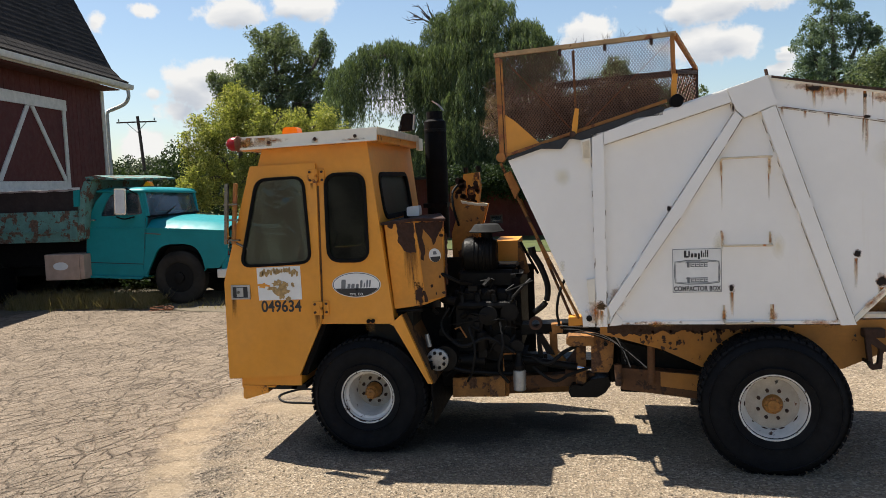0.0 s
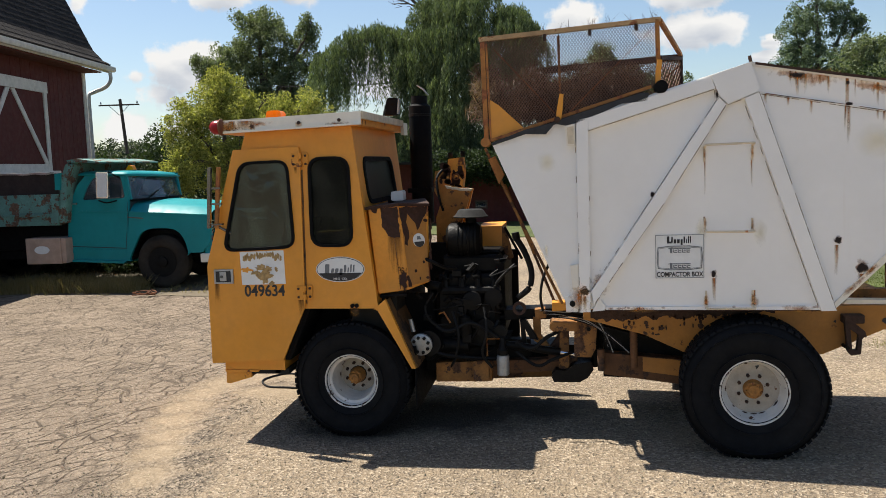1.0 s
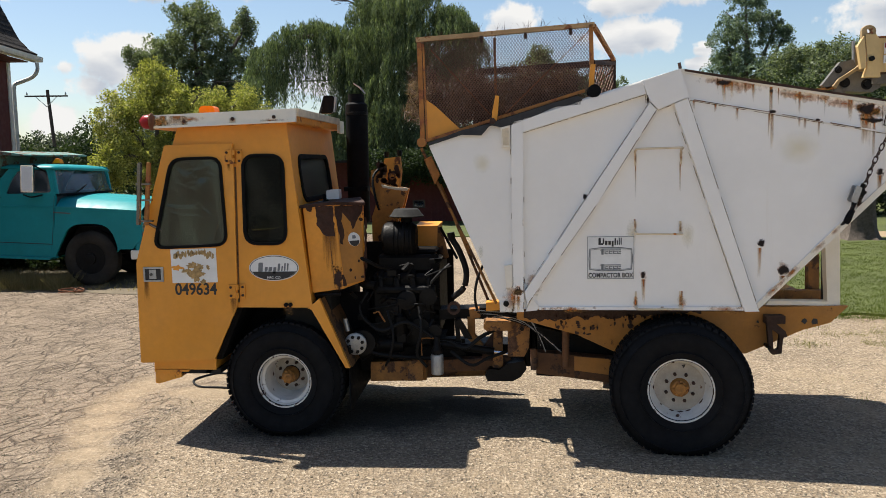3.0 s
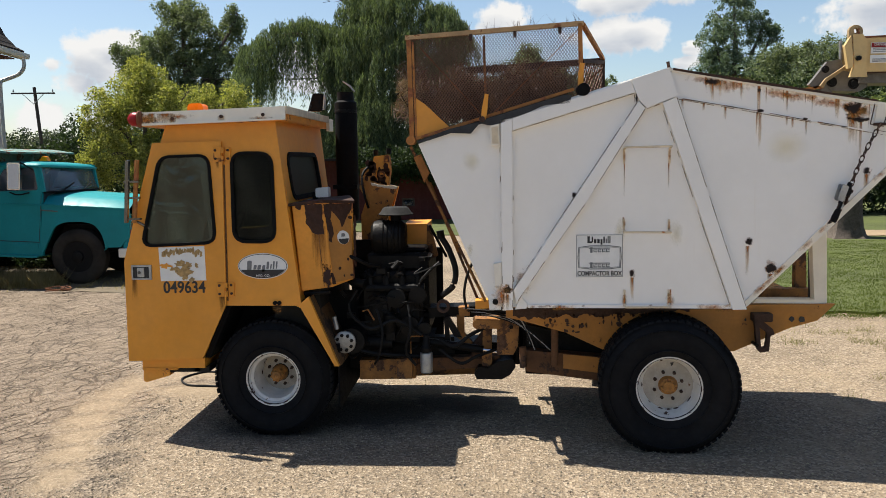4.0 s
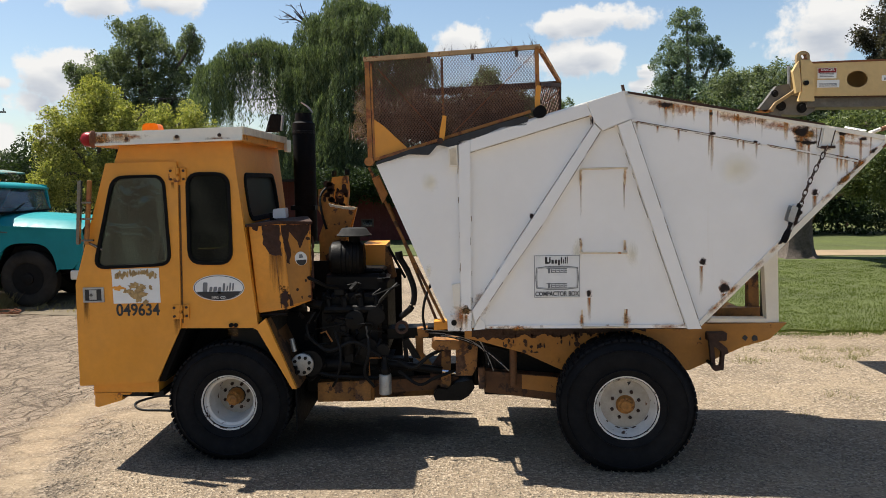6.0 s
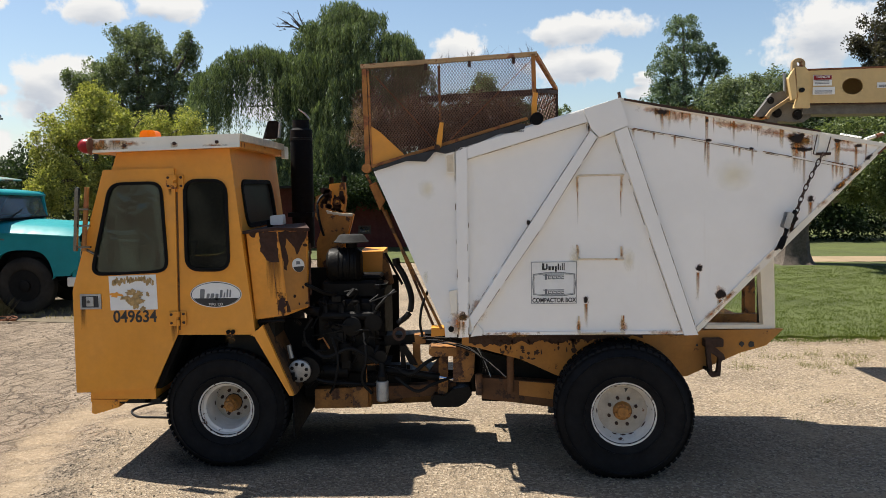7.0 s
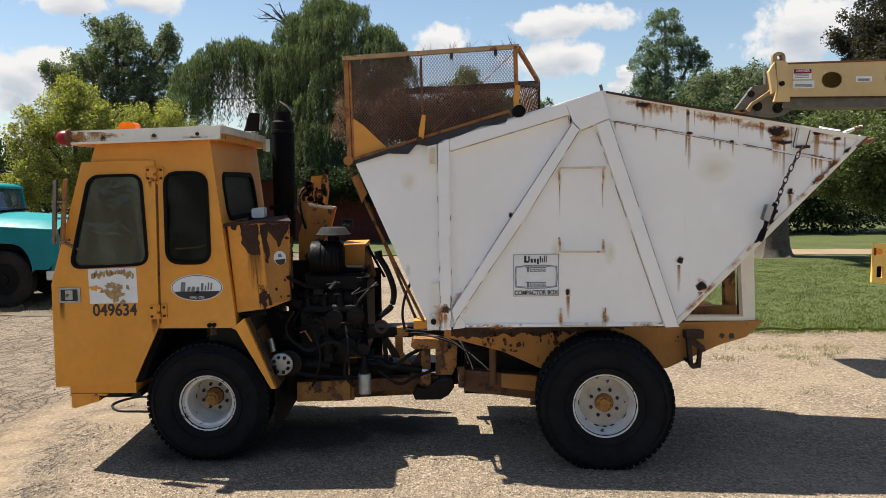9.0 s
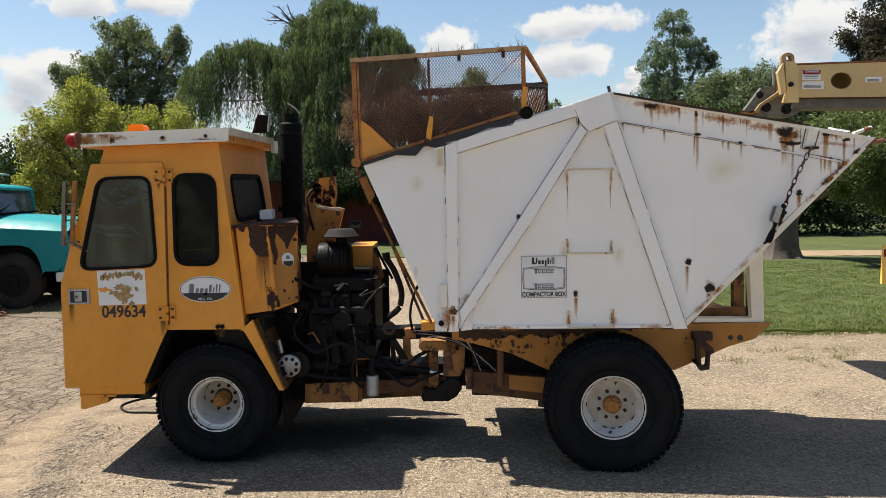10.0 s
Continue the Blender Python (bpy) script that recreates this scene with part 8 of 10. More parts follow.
tagged(part("scrap_wire", tube(smooth_line(line, 4), 0.009, 6), RUST, None), "tangled rusty wire lying on the dirt", "scrap")
curl_line = [(-2.76, 8.04), (-2.94, 8.09), (-3.07, 7.93), (-3.08, 7.77), (-2.95, 7.59), (-2.75, 7.56), (-2.54, 7.53)]
tagged(part("ground_hose", tube(smooth_line([(x, y, 0.010) for x, y in curl_line], 5), 0.010, 8), HOSE, None), "thin black tube curled on the gravel", "hose")


# ---------------- barn ----------------
barn = root("barn", (-14.0, 23.0, 0.0), "weathered dark red barn with white trim and dark shingle roof", "barn")
# a runs along the wall from the far corner, b out of the wall
BM = Matrix(((0.133, 0.991, 0, -14.0), (-0.991, 0.133, 0, 23.0), (0, 0, 1, 0), (0, 0, 0, 1)))
EAVE = 5.15
LEN = 15.0


def barn_box(name, a0, a1, b0, b1, z0, z1, mat, parent=barn, label="", bevel=0.0):
    return part(name, box(a0, a1, b0, b1, z0, z1), mat, parent, label, bevel, m=BM)


wall = barn_box("wall", 0.0, LEN, -0.25, -0.02, 0.0, EAVE + 0.2, BARN_RED, label="dark red board wall")
barn_box("end_wall", -0.02, 0.2, -9.0, -0.26, 0.0, EAVE, BARN_RED)
k = 0
a = 0.0
rnd = random.Random(21)
while a < LEN - 0.2:
    w_ = 0.24
    barn_box("board", a + 0.004, a + w_ - 0.004, -0.02, rnd.uniform(0.000, 0.008), 0.0, EAVE, BARN_RED, wall)
    a += w_
barn_box("corner_trim", -0.045, 0.13, -0.02, 0.035, 0.0, EAVE, BARN_WHITE, label="peeling white corner board")
barn_box("corner_trim", -0.05, -0.021, -0.25, 0.0, 0.0, EAVE, BARN_WHITE)
# roof with a flared eave: profile in (b, z)
prof = [(0.62, 5.28), (0.40, 5.40), (0.12, 5.72), (-0.75, 7.55), (-2.1, 10.5), (-5.5, 13.0)]
roof_b = bmesh.new()
A0, A1 = -0.45, LEN + 0.3
top = [(b + 0.03, z + 0.10) for b, z in prof]
ring = prof + top[::-1]
lo = [roof_b.verts.new((A0, b, z)) for b, z in ring]
hi = [roof_b.verts.new((A1, b, z)) for b, z in ring]
n = len(ring)
for i in range(n):
    roof_b.faces.new((lo[i], lo[(i + 1) % n], hi[(i + 1) % n], hi[i]))
for i in range(len(prof) - 1):
    roof_b.faces.new((lo[i], lo[n - 1 - i], lo[n - 2 - i], lo[i + 1]))
    roof_b.faces.new((hi[i], hi[i + 1], hi[n - 2 - i], hi[n - 1 - i]))
barn_roof = part("roof", roof_b, SHINGLE, barn, "dark asphalt shingle roof with a flared eave", m=BM, smooth=0)
# shingle courses
seglen = [math.dist(top[i], top[i + 1]) for i in range(len(top) - 1)]
course = 0.17
d = 0.0
row = 0
while d < 6.6:
    acc, i = 0.0, 0
    while i < len(seglen) - 1 and acc + seglen[i] < d:
        acc += seglen[i]
        i += 1
    t = (d - acc) / seglen[i]
    b0, z0 = top[i][0] + (top[i + 1][0] - top[i][0]) * t, top[i][1] + (top[i + 1][1] - top[i][1]) * t
    db, dz = (top[i + 1][0] - top[i][0]) / seglen[i], (top[i + 1][1] - top[i][1]) / seglen[i]
    nb, nz = -dz * -1, db * -1
    bm = bmesh.new()
    x = A0 + (0.2 if row % 2 else 0.0)
    while x < A1 - 0.1:
        w_ = min(0.40, A1 - x)
        q = []
        for xx in (x + 0.006, x + w_ - 0.006):
            for dd, off in ((0.0, 0.007), (course * 1.1, 0.003), (course * 1.1, 0.0), (0.0, 0.0)):
                q.append(bm.verts.new((xx, b0 + db * dd + dz * off, z0 + dz * dd - db * off)))
        for f in ((0, 1, 5, 4), (3, 0, 4, 7), (0, 3, 2, 1), (4, 5, 6, 7)):
            bm.faces.new([q[j] for j in f])
        x += 0.40
    tagged(part("shingle_course", bm, SHINGLE, barn_roof, m=BM, smooth=0), kind="stuff")
    d += course
    row += 1
gut = part("gutter", prism([(0.60, 5.29), (0.73, 5.31), (0.73, 5.22), (0.70, 5.17), (0.60, 5.17)], -0.62, LEN, axis="x"), BARN_WHITE, barn, "sagging white metal gutter", m=BM, bevel=0.01)
barn_box("fascia", -0.40, LEN, 0.55, 0.595, 5.14, 5.27, BARN_WHITE)
barn_box("soffit", 0.0, LEN, 0.02, 0.55, 5.10, 5.13, BARN_RED)
part("downspout", tube(smooth_line([(-0.33, 0.66, 5.14), (-0.33, 0.66, 4.92), (-0.30, 0.52, 4.72), (-0.22, 0.22, 4.58), (-0.12, 0.09, 4.50), (-0.10, 0.07, 4.30)], 4), 0.055, 8), GALV, barn, "grey metal downspout with an elbow", m=BM)
part("downspout", tube([(-0.10, 0.07, 4.32), (-0.10, 0.07, 2.9), (-0.10, 0.075, 0.2)], 0.055, 8), GALV, barn, m=BM)
# braced door
D0, D1, DZ0, DZ1 = 2.5, 6.1, 2.28, 4.34
dm = (D0 + D1) / 2
bdoor = barn_box("barn_door", D0, D1, 0.012, 0.05, DZ0, DZ1, BARN_RED, label="red braced door with white boards")
for nm, a0, a1, z0, z1 in (("door_header", D0 - 0.06, D1 + 0.06, DZ1 - 0.02, DZ1 + 0.26), ("door_stile", D0, D0 + 0.16, DZ0, DZ1 - 0.021), ("door_stile", D1 - 0.16, D1, DZ0, DZ1 - 0.021), ("door_rail", D0 + 0.161, D1 - 0.161, DZ0, DZ0 + 0.18)):
    barn_box(nm, a0, a1, 0.051, 0.085, z0, z1, BARN_WHITE, bdoor)
for sgn in (-1, 1):
    a_end = dm + sgn * (D1 - D0) * 0.45
    bm = prism([(dm + sgn * 0.02, DZ1 - 0.03), (dm + sgn * 0.20, DZ1 - 0.03), (a_end, DZ0 + 0.24), (a_end, DZ0 + 0.185), (a_end - sgn * 0.14, DZ0 + 0.185)], 0.052, 0.08)
    part("door_brace", bm, BARN_WHITE, bdoor, m=BM)
barn_box("door_sill", D0 - 0.35, D1 + 0.2, 0.02, 0.14, DZ0 - 0.07, DZ0 - 0.001, BARN_WHITE, label="sagging peeled white sill")

# ---------------- teal dump truck ----------------
TY, TB = 14.2, 16.25
teal = root("dump_truck", (-9.0, 15.2, 0.0), "old teal dump truck with a rusty bed parked by the barn", "truck")


def tp(name, pts, y0, y1, mat, label="", bevel=0.0, parent=teal):
    return part(name, prism(pts, y0, y1), mat, parent, label, bevel)


wxc, wzc = -7.403, 0.494
R_T = wzc
arch = rounded([(-8.044, 0.515), (-7.912, 0.774), (-7.770, 1.045), (-7.590, 1.118), (-7.230, 1.118), (-7.045, 1.070), (-6.925, 0.909), (-6.850, 0.600)], 0.10, 3)
fender_side = [(-7.960, 1.440), (-6.425, 1.345), (-6.400, 1.184), (-6.440, 0.836), (-6.600, 0.662), (-6.835, 0.659)] + arch[::-1][1:-1] + [(-8.020, 0.529), (-8.077, 0.530)]
liner = [(x, z + 0.004) for x, z in arch[2:-2]]
tp("fender_liner", liner + [(x, z + 0.03) for x, z in liner[::-1]], TY + 0.061, TY + 0.45, BLACK_OIL)
tp("fender", fender_side, TY, TY + 0.06, TEAL, "teal front fender", 0.015)
tp("fender", fender_side, TB - 0.06, TB, TEAL, "", 0.015)
hx0, hz_a = -7.950, 1.435
hx1, hz_b = -6.435, 1.340
hv, hf = [], []
for i in range(9):
    t = i / 8
    for j in range(13):
        u = j / 12
        edge = hz_a + (hz_b - hz_a) * t
        crown = 0.205 - 0.02 * t
        hv.append((hx0 + (hx1 - hx0) * t + 0.10 * math.sin(math.pi * u) * t, TY + (TB - TY) * u, edge + crown * math.sin(math.pi * u) ** 0.32 - 0.05 * t ** 8))
for i in range(8):
    for j in range(12):
        k = i * 13 + j
        hf.append((k, k + 13, k + 14, k + 1))
hood = pts_part("hood", hv, hf, TEAL, teal, "broad crowned teal hood")
for p in hood.data.polygons:
    p.use_smooth = True
tp("hood_nose", [(hx1 - 0.02, hz_b - 0.02), (hx1 + 0.06, hz_b - 0.02), (hx1 + 0.06, 1.20), (hx1 - 0.02, 1.20)], TY + 0.25, TB - 0.25, TEAL)
tp("fender_line", [(-7.960, 1.432), (-6.440, 1.338), (-6.440, 1.318), (-7.960, 1.412)], TY - 0.018, TY - 0.001, TEAL, "", 0.006)
cowl_x = (-7.983, 1.626)[0]
cab_side = [(-9.253, 0.555), (-9.164, 1.435), (-9.073, 1.695), (-8.938, 1.952), (-8.760, 2.125), (-8.700, 2.150), (-8.030, 2.125), (-7.955, 1.640), (-8.066, 0.530)]
win = rounded([(-8.870, 1.667), (-8.735, 1.924), (-8.620, 2.075), (-8.080, 2.088), (-8.020, 1.685)], 0.06)
part("cab_side", sheet(cab_side, [win], TY, TY + 0.06), TEAL, teal, "teal cab side with a door", smooth=0)
part("cab_side", sheet(cab_side, [win], TB - 0.06, TB), TEAL, teal, smooth=0)
part("side_glass", prism(win, TY + 0.025, TY + 0.03), TRUCK_GLASS, teal).visible_shadow = False
part("side_glass", prism(win, TB - 0.03, TB - 0.025), TRUCK_GLASS, teal).visible_shadow = False
# rounded roof, thicker in the middle, its front edge bowed and dropping towards the far side
rv, rf = [], []
for i in range(13):
    u = i / 12
    ry_ = TY - 0.02 + (TB - TY + 0.04) * u
    round_y = 1 - abs(2 * u - 1) ** 6
    bow = 0.05 * math.sin(math.pi * u)
    for j in range(15):
        t = j / 14
        x_ = -8.90 + (0.955 + bow) * t
        round_x = 1 - abs(2 * t - 1) ** 5
        rv.append((x_, ry_, 2.150 - 0.030 * t + 0.065 * min(round_x, round_y) ** 0.7 - 0.030 * t * (ry_ - TY)))
for i in range(12):
    for j in range(14):
        k = i * 15 + j
        rf.append((k, k + 1, k + 16, k + 15))
n_top = len(rv)
rv += [(x, y, z - 0.035) for x, y, z in rv]
rf += [tuple(n_top + q for q in f[::-1]) for f in rf[:168]]
rim = list(range(15)) + [15 * i + 14 for i in range(1, 13)] + [15 * 12 + j for j in range(13, -1, -1)] + [15 * i for i in range(11, 0, -1)]
for a, b in zip(rim, rim[1:] + rim[:1]):
    rf.append((a, n_top + a, n_top + b, b))
cab_top = pts_part("cab_roof", rv, rf, TEAL, teal, "rounded teal cab roof")
for p in cab_top.data.polygons:
    p.use_smooth = True
tp("cab_back", [(cab_side[1][0], cab_side[0][1]), (cab_side[1][0] + 0.04, cab_side[0][1]), (cab_side[3][0] + 0.08, cab_side[3][1]), (cab_side[3][0] + 0.04, cab_side[3][1])], TY + 0.061, TB - 0.061, TEAL)
# wrapped windscreen with its pillar frame
wa, wb = Vector((-8.000, 2.112)), Vector((-7.935, 1.655))
gv, gf = [], []
for i in range(9):
    t = i / 8
    for j in range(17):
        u = j / 16
        bow = math.sin(math.pi * u) ** 0.6
        gv.append((wa.x + (wb.x - wa.x) * t + bow * (0.02 + 0.20 * t), TY + 0.05 + (TB - TY - 0.1) * u, wa.y + (wb.y - wa.y) * t - 0.03 * (1 - t) * (TB - TY) * u))
for i in range(8):
    for j in range(16):
        k = i * 17 + j
        gf.append((k, k + 17, k + 18, k + 1))
screen = pts_part("windscreen", gv, gf, TRUCK_GLASS, teal, "wrapped windscreen, a pale reflection painted in by its film")
screen.visible_shadow = False
for p in screen.data.polygons:
    p.use_smooth = True
for y0_ in (TY + 0.01, TB - 0.06):
    tp("pillar", [(wa.x - 0.03, wa.y), (wa.x + 0.03, wa.y), (wb.x + 0.03, wb.y), (wb.x - 0.03, wb.y)], y0_, y0_ + 0.05, TEAL)
for t_, nm, z_off in ((0.0, "screen_header", 0.0), (1.0, "cowl_edge", -0.01)):
    edge = [(wa.x + (wb.x - wa.x) * t_ + math.sin(math.pi * u) ** 0.6 * (0.02 + 0.20 * t_), TY + 0.03 + (TB - TY - 0.06) * u, wa.y + (wb.y - wa.y) * t_ + z_off - 0.03 * (1 - t_) * (TB - TY) * u) for u in [j / 16 for j in range(17)]]
    part(nm, tube(edge, 0.018, 8), TEAL if t_ == 0 else BLACK_MATT, teal)
part("wiper", tube([(wb.x + 0.32, TY + 0.85, wb.y + 0.01), (wb.x + 0.20, TY + 1.35, wb.y + 0.12)], 0.012, 6), BLACK_MATT, teal)
part("wiper", tube([(wb.x + 0.22, TY + 0.30, wb.y + 0.01), (wb.x + 0.18, TY + 0.75, wb.y + 0.14)], 0.012, 6), BLACK_MATT, teal)
part("bench_seat", box(cab_side[3][0] + 0.12, cab_side[3][0] + 0.36, TY + 0.15, TB - 0.15, 1.0, 1.62), VINYL, teal, bevel=0.05)
part("cab_floor", box(cab_side[1][0] + 0.06, cowl_x, TY + 0.07, TB - 0.07, 0.60, 0.66), CAB_INSIDE, teal)
part("firewall", box(cowl_x - 0.05, cowl_x - 0.01, TY + 0.07, TB - 0.07, 0.62, 1.42), CAB_INSIDE, teal)
for y_ in (TY + 0.5,):
    ring = [Vector((cowl_x - 0.42 + 0.08 * math.cos(t), TB - 0.55 + 0.2 * math.sin(t), 1.46 + 0.17 * math.cos(t))) for t in [2 * math.pi * k / 20 for k in range(21)]]
    part("steering_wheel", tube(ring, 0.016, 6, cap=False), VINYL, teal)
# door shut lines, handle, badge bars, trim
for pts in ([(-9.158, 1.548), (-9.147, 1.548), (-9.220, 0.809), (-9.232, 0.809)], [(-7.972, 1.620), (-7.965, 1.620), (-8.060, 0.782), (-8.067, 0.782)], [(-9.218, 0.830), (-8.059, 0.772), (-8.060, 0.758), (-9.219, 0.817)]):
    tp("shut_line", pts, TY - 0.004, TY - 0.0005, INK)
tp("door_ridge", [(-9.160, 1.480), (-7.965, 1.432), (-7.965, 1.412), (-9.163, 1.460)], TY - 0.014, TY - 0.001, TEAL)
tp("door_handle", [(-9.072, 1.619), (-8.946, 1.626), (-8.948, 1.594), (-9.075, 1.588)], TY - 0.04, TY - 0.002, CHROME)
tp("fender_badge", [(-8.004, 1.346), (-7.693, 1.316), (-7.694, 1.295), (-8.006, 1.325)], TY - 0.008, TY - 0.001, BOOM_GREY)
tp("running_board", [(-9.296, 0.587), (-8.066, 0.530), (-8.114, 0.489), (-9.300, 0.545)], TY - 0.05, TY + 0.5, TEAL, "", 0.006)
tp("rocker_panel", [(-9.188, 0.777), (-8.073, 0.741), (-8.079, 0.657), (-9.194, 0.702)], TY - 0.01, TY - 0.001, TEAL)
# front: grille, bumper, headlamps
fx = (-6.535, 1.015)[0]
part("grille", box(fx - 0.02, fx + 0.03, TY + 0.30, TB - 0.30, 0.86, 1.20), BLACK_MATT, teal, "dark front grille")
for k in range(5):
    part("grille_bar", box(fx + 0.02, fx + 0.05, TY + 0.32, TB - 0.32, 0.89 + k * 0.06, 0.915 + k * 0.06), TEAL, teal)
part("front_panel", box(fx - 0.03, fx + 0.04, TY + 0.02, TB - 0.02, 0.62, 0.86), TEAL, teal, bevel=0.02)
for y_ in (TY + 0.16, TB - 0.16):
    part("lamp_bezel", box(fx - 0.02, fx + 0.045, y_ - 0.13, y_ + 0.13, 0.87, 1.22), TEAL, teal, bevel=0.03)
    part("headlamp", lathe([(0.10, 0.0), (0.098, 0.02), (0.06, 0.045), (0.001, 0.055)], (fx + 0.045, y_, 1.08), axis="x", seg=24), CHROME, teal, "round headlamp")
    part("turn_lamp", lathe([(0.05, 0.0), (0.048, 0.015), (0.001, 0.025)], (fx + 0.045, y_, 0.92), axis="x", seg=16), RED_LENS, teal, "small red-orange turn lamp")
part("bumper", box(fx - 0.10, fx + 0.16, TY - 0.02, TB + 0.02, 0.48, 0.64), WHITE_TRIM, teal, "white front bumper", bevel=0.015)
rf_x, rf_z = -8.258, 2.206
part("roof_lamp", prism([(rf_x - 0.08, rf_z - 0.01), (rf_x + 0.09, rf_z - 0.01), (rf_x + 0.05, rf_z + 0.07), (rf_x - 0.01, rf_z + 0.08)], 14.85, 14.97), AMBER_LENS, teal, "amber roof marker")
# mirror
mir = tp("mirror", rounded([(-8.428, 2.175), (-8.195, 2.166), (-8.221, 1.695), (-8.455, 1.703)], 0.03), 13.98, 14.03, CHROME, "large white-backed truck mirror", 0.008)
tp("mirror_back", rounded([(-8.408, 2.154), (-8.219, 2.146), (-8.242, 1.717), (-8.431, 1.723)], 0.03), 13.972, 13.979, DECAL_WHITE)
part("mirror_arm", tube(smooth_line([(-8.425, 14.000, 1.661), (-8.301, 14.050, 1.613), (-8.172, 14.180, 1.644)]), 0.014, 6), BLACK_MATT, teal)
part("mirror_arm", tube([(-8.206, 14.000, 2.177), (-8.097, 14.200, 2.045)], 0.012, 6), BLACK_MATT, teal)


def truck_wheel(cx, cz, y_, r):
    tyre = part("tyre", lathe([(0.27, 0.02), (0.29, -0.005), (r * 0.8, -0.03), (r - 0.04, -0.01), (r, 0.04), (r, 0.20), (r - 0.04, 0.24), (0.27, 0.22)], (cx, y_, cz), seg=40, closed=True), RUBBER_DUSTY, teal, "worn black truck tyre")
    part("rim", lathe([(0.275, 0.01), (0.26, 0.03), (0.24, 0.07), (0.16, 0.10), (0.11, 0.05), (0.10, -0.02), (0.04, -0.03)], (cx, y_, cz), seg=32), BLACK_OIL, tyre, "dark greasy disc rim")
    for k in range(6):
        t = 2 * math.pi * k / 6
        p = Vector((cx + 0.19 * math.cos(t), y_ + 0.07, cz + 0.19 * math.sin(t)))
        part("wheel_nut", tube([p, p - Vector((0, 0.03, 0))], 0.02, 6), RUST_DARK, tyre)


truck_wheel(wxc, wzc, TY + 0.04, R_T)
truck_wheel(wxc, wzc, TB - 0.28, R_T)
part("front_axle", tube([(wxc, TY + 0.2, wzc), (wxc, TB - 0.2, wzc)], 0.06, 10), BLACK_OIL, teal)
for x_ in (-11.55,):
    truck_wheel(x_, R_T, TY + 0.02, R_T)
    truck_wheel(x_, R_T, TY + 0.30, R_T)
    truck_wheel(x_, R_T, TB - 0.30, R_T)
part("wheel_well", box(wxc - 0.58, wxc + 0.58, TY + 0.36, TB - 0.36, 0.55, 1.05), BLACK_OIL, teal)
for y_ in (TY + 0.45, TB - 0.55):
    part("chassis_rail", box(-12.6, fx, y_, y_ + 0.10, 0.55, 0.72), BLACK_OIL, teal)
# dump bed
bz0, bz1 = (-10.117, 1.337)[1], (-10.075, 1.798)[1]
bx1 = (-9.169, 1.519)[0]
part("bed_side", box(-12.9, bx1 - 0.06, 14.02, 14.07, bz0 - 0.11, bz1), TEAL_RUSTY, teal, "rusty teal bed side", bevel=0.006)
part("bed_rail", box(-12.9, bx1 - 0.06, 13.98, 14.018, bz0 + 0.06, bz0 + 0.10), TEAL_RUSTY, teal)
part("bed_side", box(-12.9, bx1 - 0.06, 16.2, 16.25, bz0, bz1 + 0.3), TEAL_RUSTY, teal)
part("bed_floor", box(-12.9, bx1 - 0.06, 14.075, 16.195, bz0 - 0.10, bz0 - 0.02), RUST_DARK, teal)
part("bed_subframe", box(-12.8, bx1, 14.5, 15.8, 0.74, bz0 - 0.11), BLACK_OIL, teal)
part("side_board", box(-12.9, bx1 - 0.08, 14.09, 14.12, bz1 - 0.05, 2.17), BOARD_DARK, teal, "dark weathered side board")
# a worn tarpaulin folded over the board's top edge
fold = [(-12.9 + 0.06 * k, 2.195 + 0.030 * noise.noise((k * 0.17, 2.0, 0.0)) + 0.012 * noise.noise((k * 0.6, 4.0, 0.0))) for k in range(int((3.66 - 0.02) / 0.06))]
hem = [(x, z - 0.030 - 0.020 * noise.noise((x * 3.1, 9.0, 0.0))) for x, z in fold]
part("tarp_fold", prism(fold + hem[::-1], 14.06, 14.16), TARP, teal, "pale torn tarpaulin edge")
for x_ in (-12.2, -11.3):
    part("bed_stake", box(x_, x_ + 0.06, 13.985, 14.018, bz0 + 0.11, bz1), TEAL_RUSTY, teal)
hb_pts = [(-9.225, 1.270), (-9.122, 2.088), (-9.023, 2.321), (-8.905, 2.378), (-8.888, 2.316), (-9.002, 2.032), (-9.122, 1.267)]
tp("bed_headboard", hb_pts, 14.0, 16.25, TEAL_RUSTY, "rusty teal bed headboard")
tp("bed_hook", [(-9.215, 2.164), (-9.101, 2.180), (-9.138, 1.872), (-9.229, 1.875)], 13.95, 14.0, TEAL, "", 0.01)
tp("bed_post", [(-9.302, 1.680), (-9.177, 1.676), (-9.224, 1.261), (-9.359, 1.276)], 13.95, 14.0, TEAL_RUSTY, "", 0.01)
tp("cab_shield", [(-8.993, 2.402), (-8.811, 2.426), (-8.380, 2.357), (-8.383, 2.327), (-8.827, 2.365), (-8.944, 2.318)], 14.0, 16.25, TEAL_RUSTY, "teal cab shield over the roof", 0.006)
tx0, tz0 = -9.910, 0.525
tx1, tz1 = -9.215, 1.003
tool = part("toolbox", box(tx0, tx1, 13.95, 14.45, tz0, tz1), TAN_BOX, teal, "tan steel toolbox with a pale oval", bevel=0.012)
ovc = ((tx0 + tx1) / 2 - 0.02, (tz0 + tz1) / 2 + 0.02)
part("oval_patch", prism([(ovc[0] + 0.15 * math.cos(2 * math.pi * k / 28), ovc[1] + 0.075 * math.sin(2 * math.pi * k / 28)) for k in range(28)], 13.945, 13.949), DECAL_WHITE, tool)
part("toolbox_edge", box(tx1 + 0.002, tx1 + 0.09, 13.97, 14.4, tz0 + 0.01, tz1 - 0.01), TAN_BOX, tool, bevel=0.01)
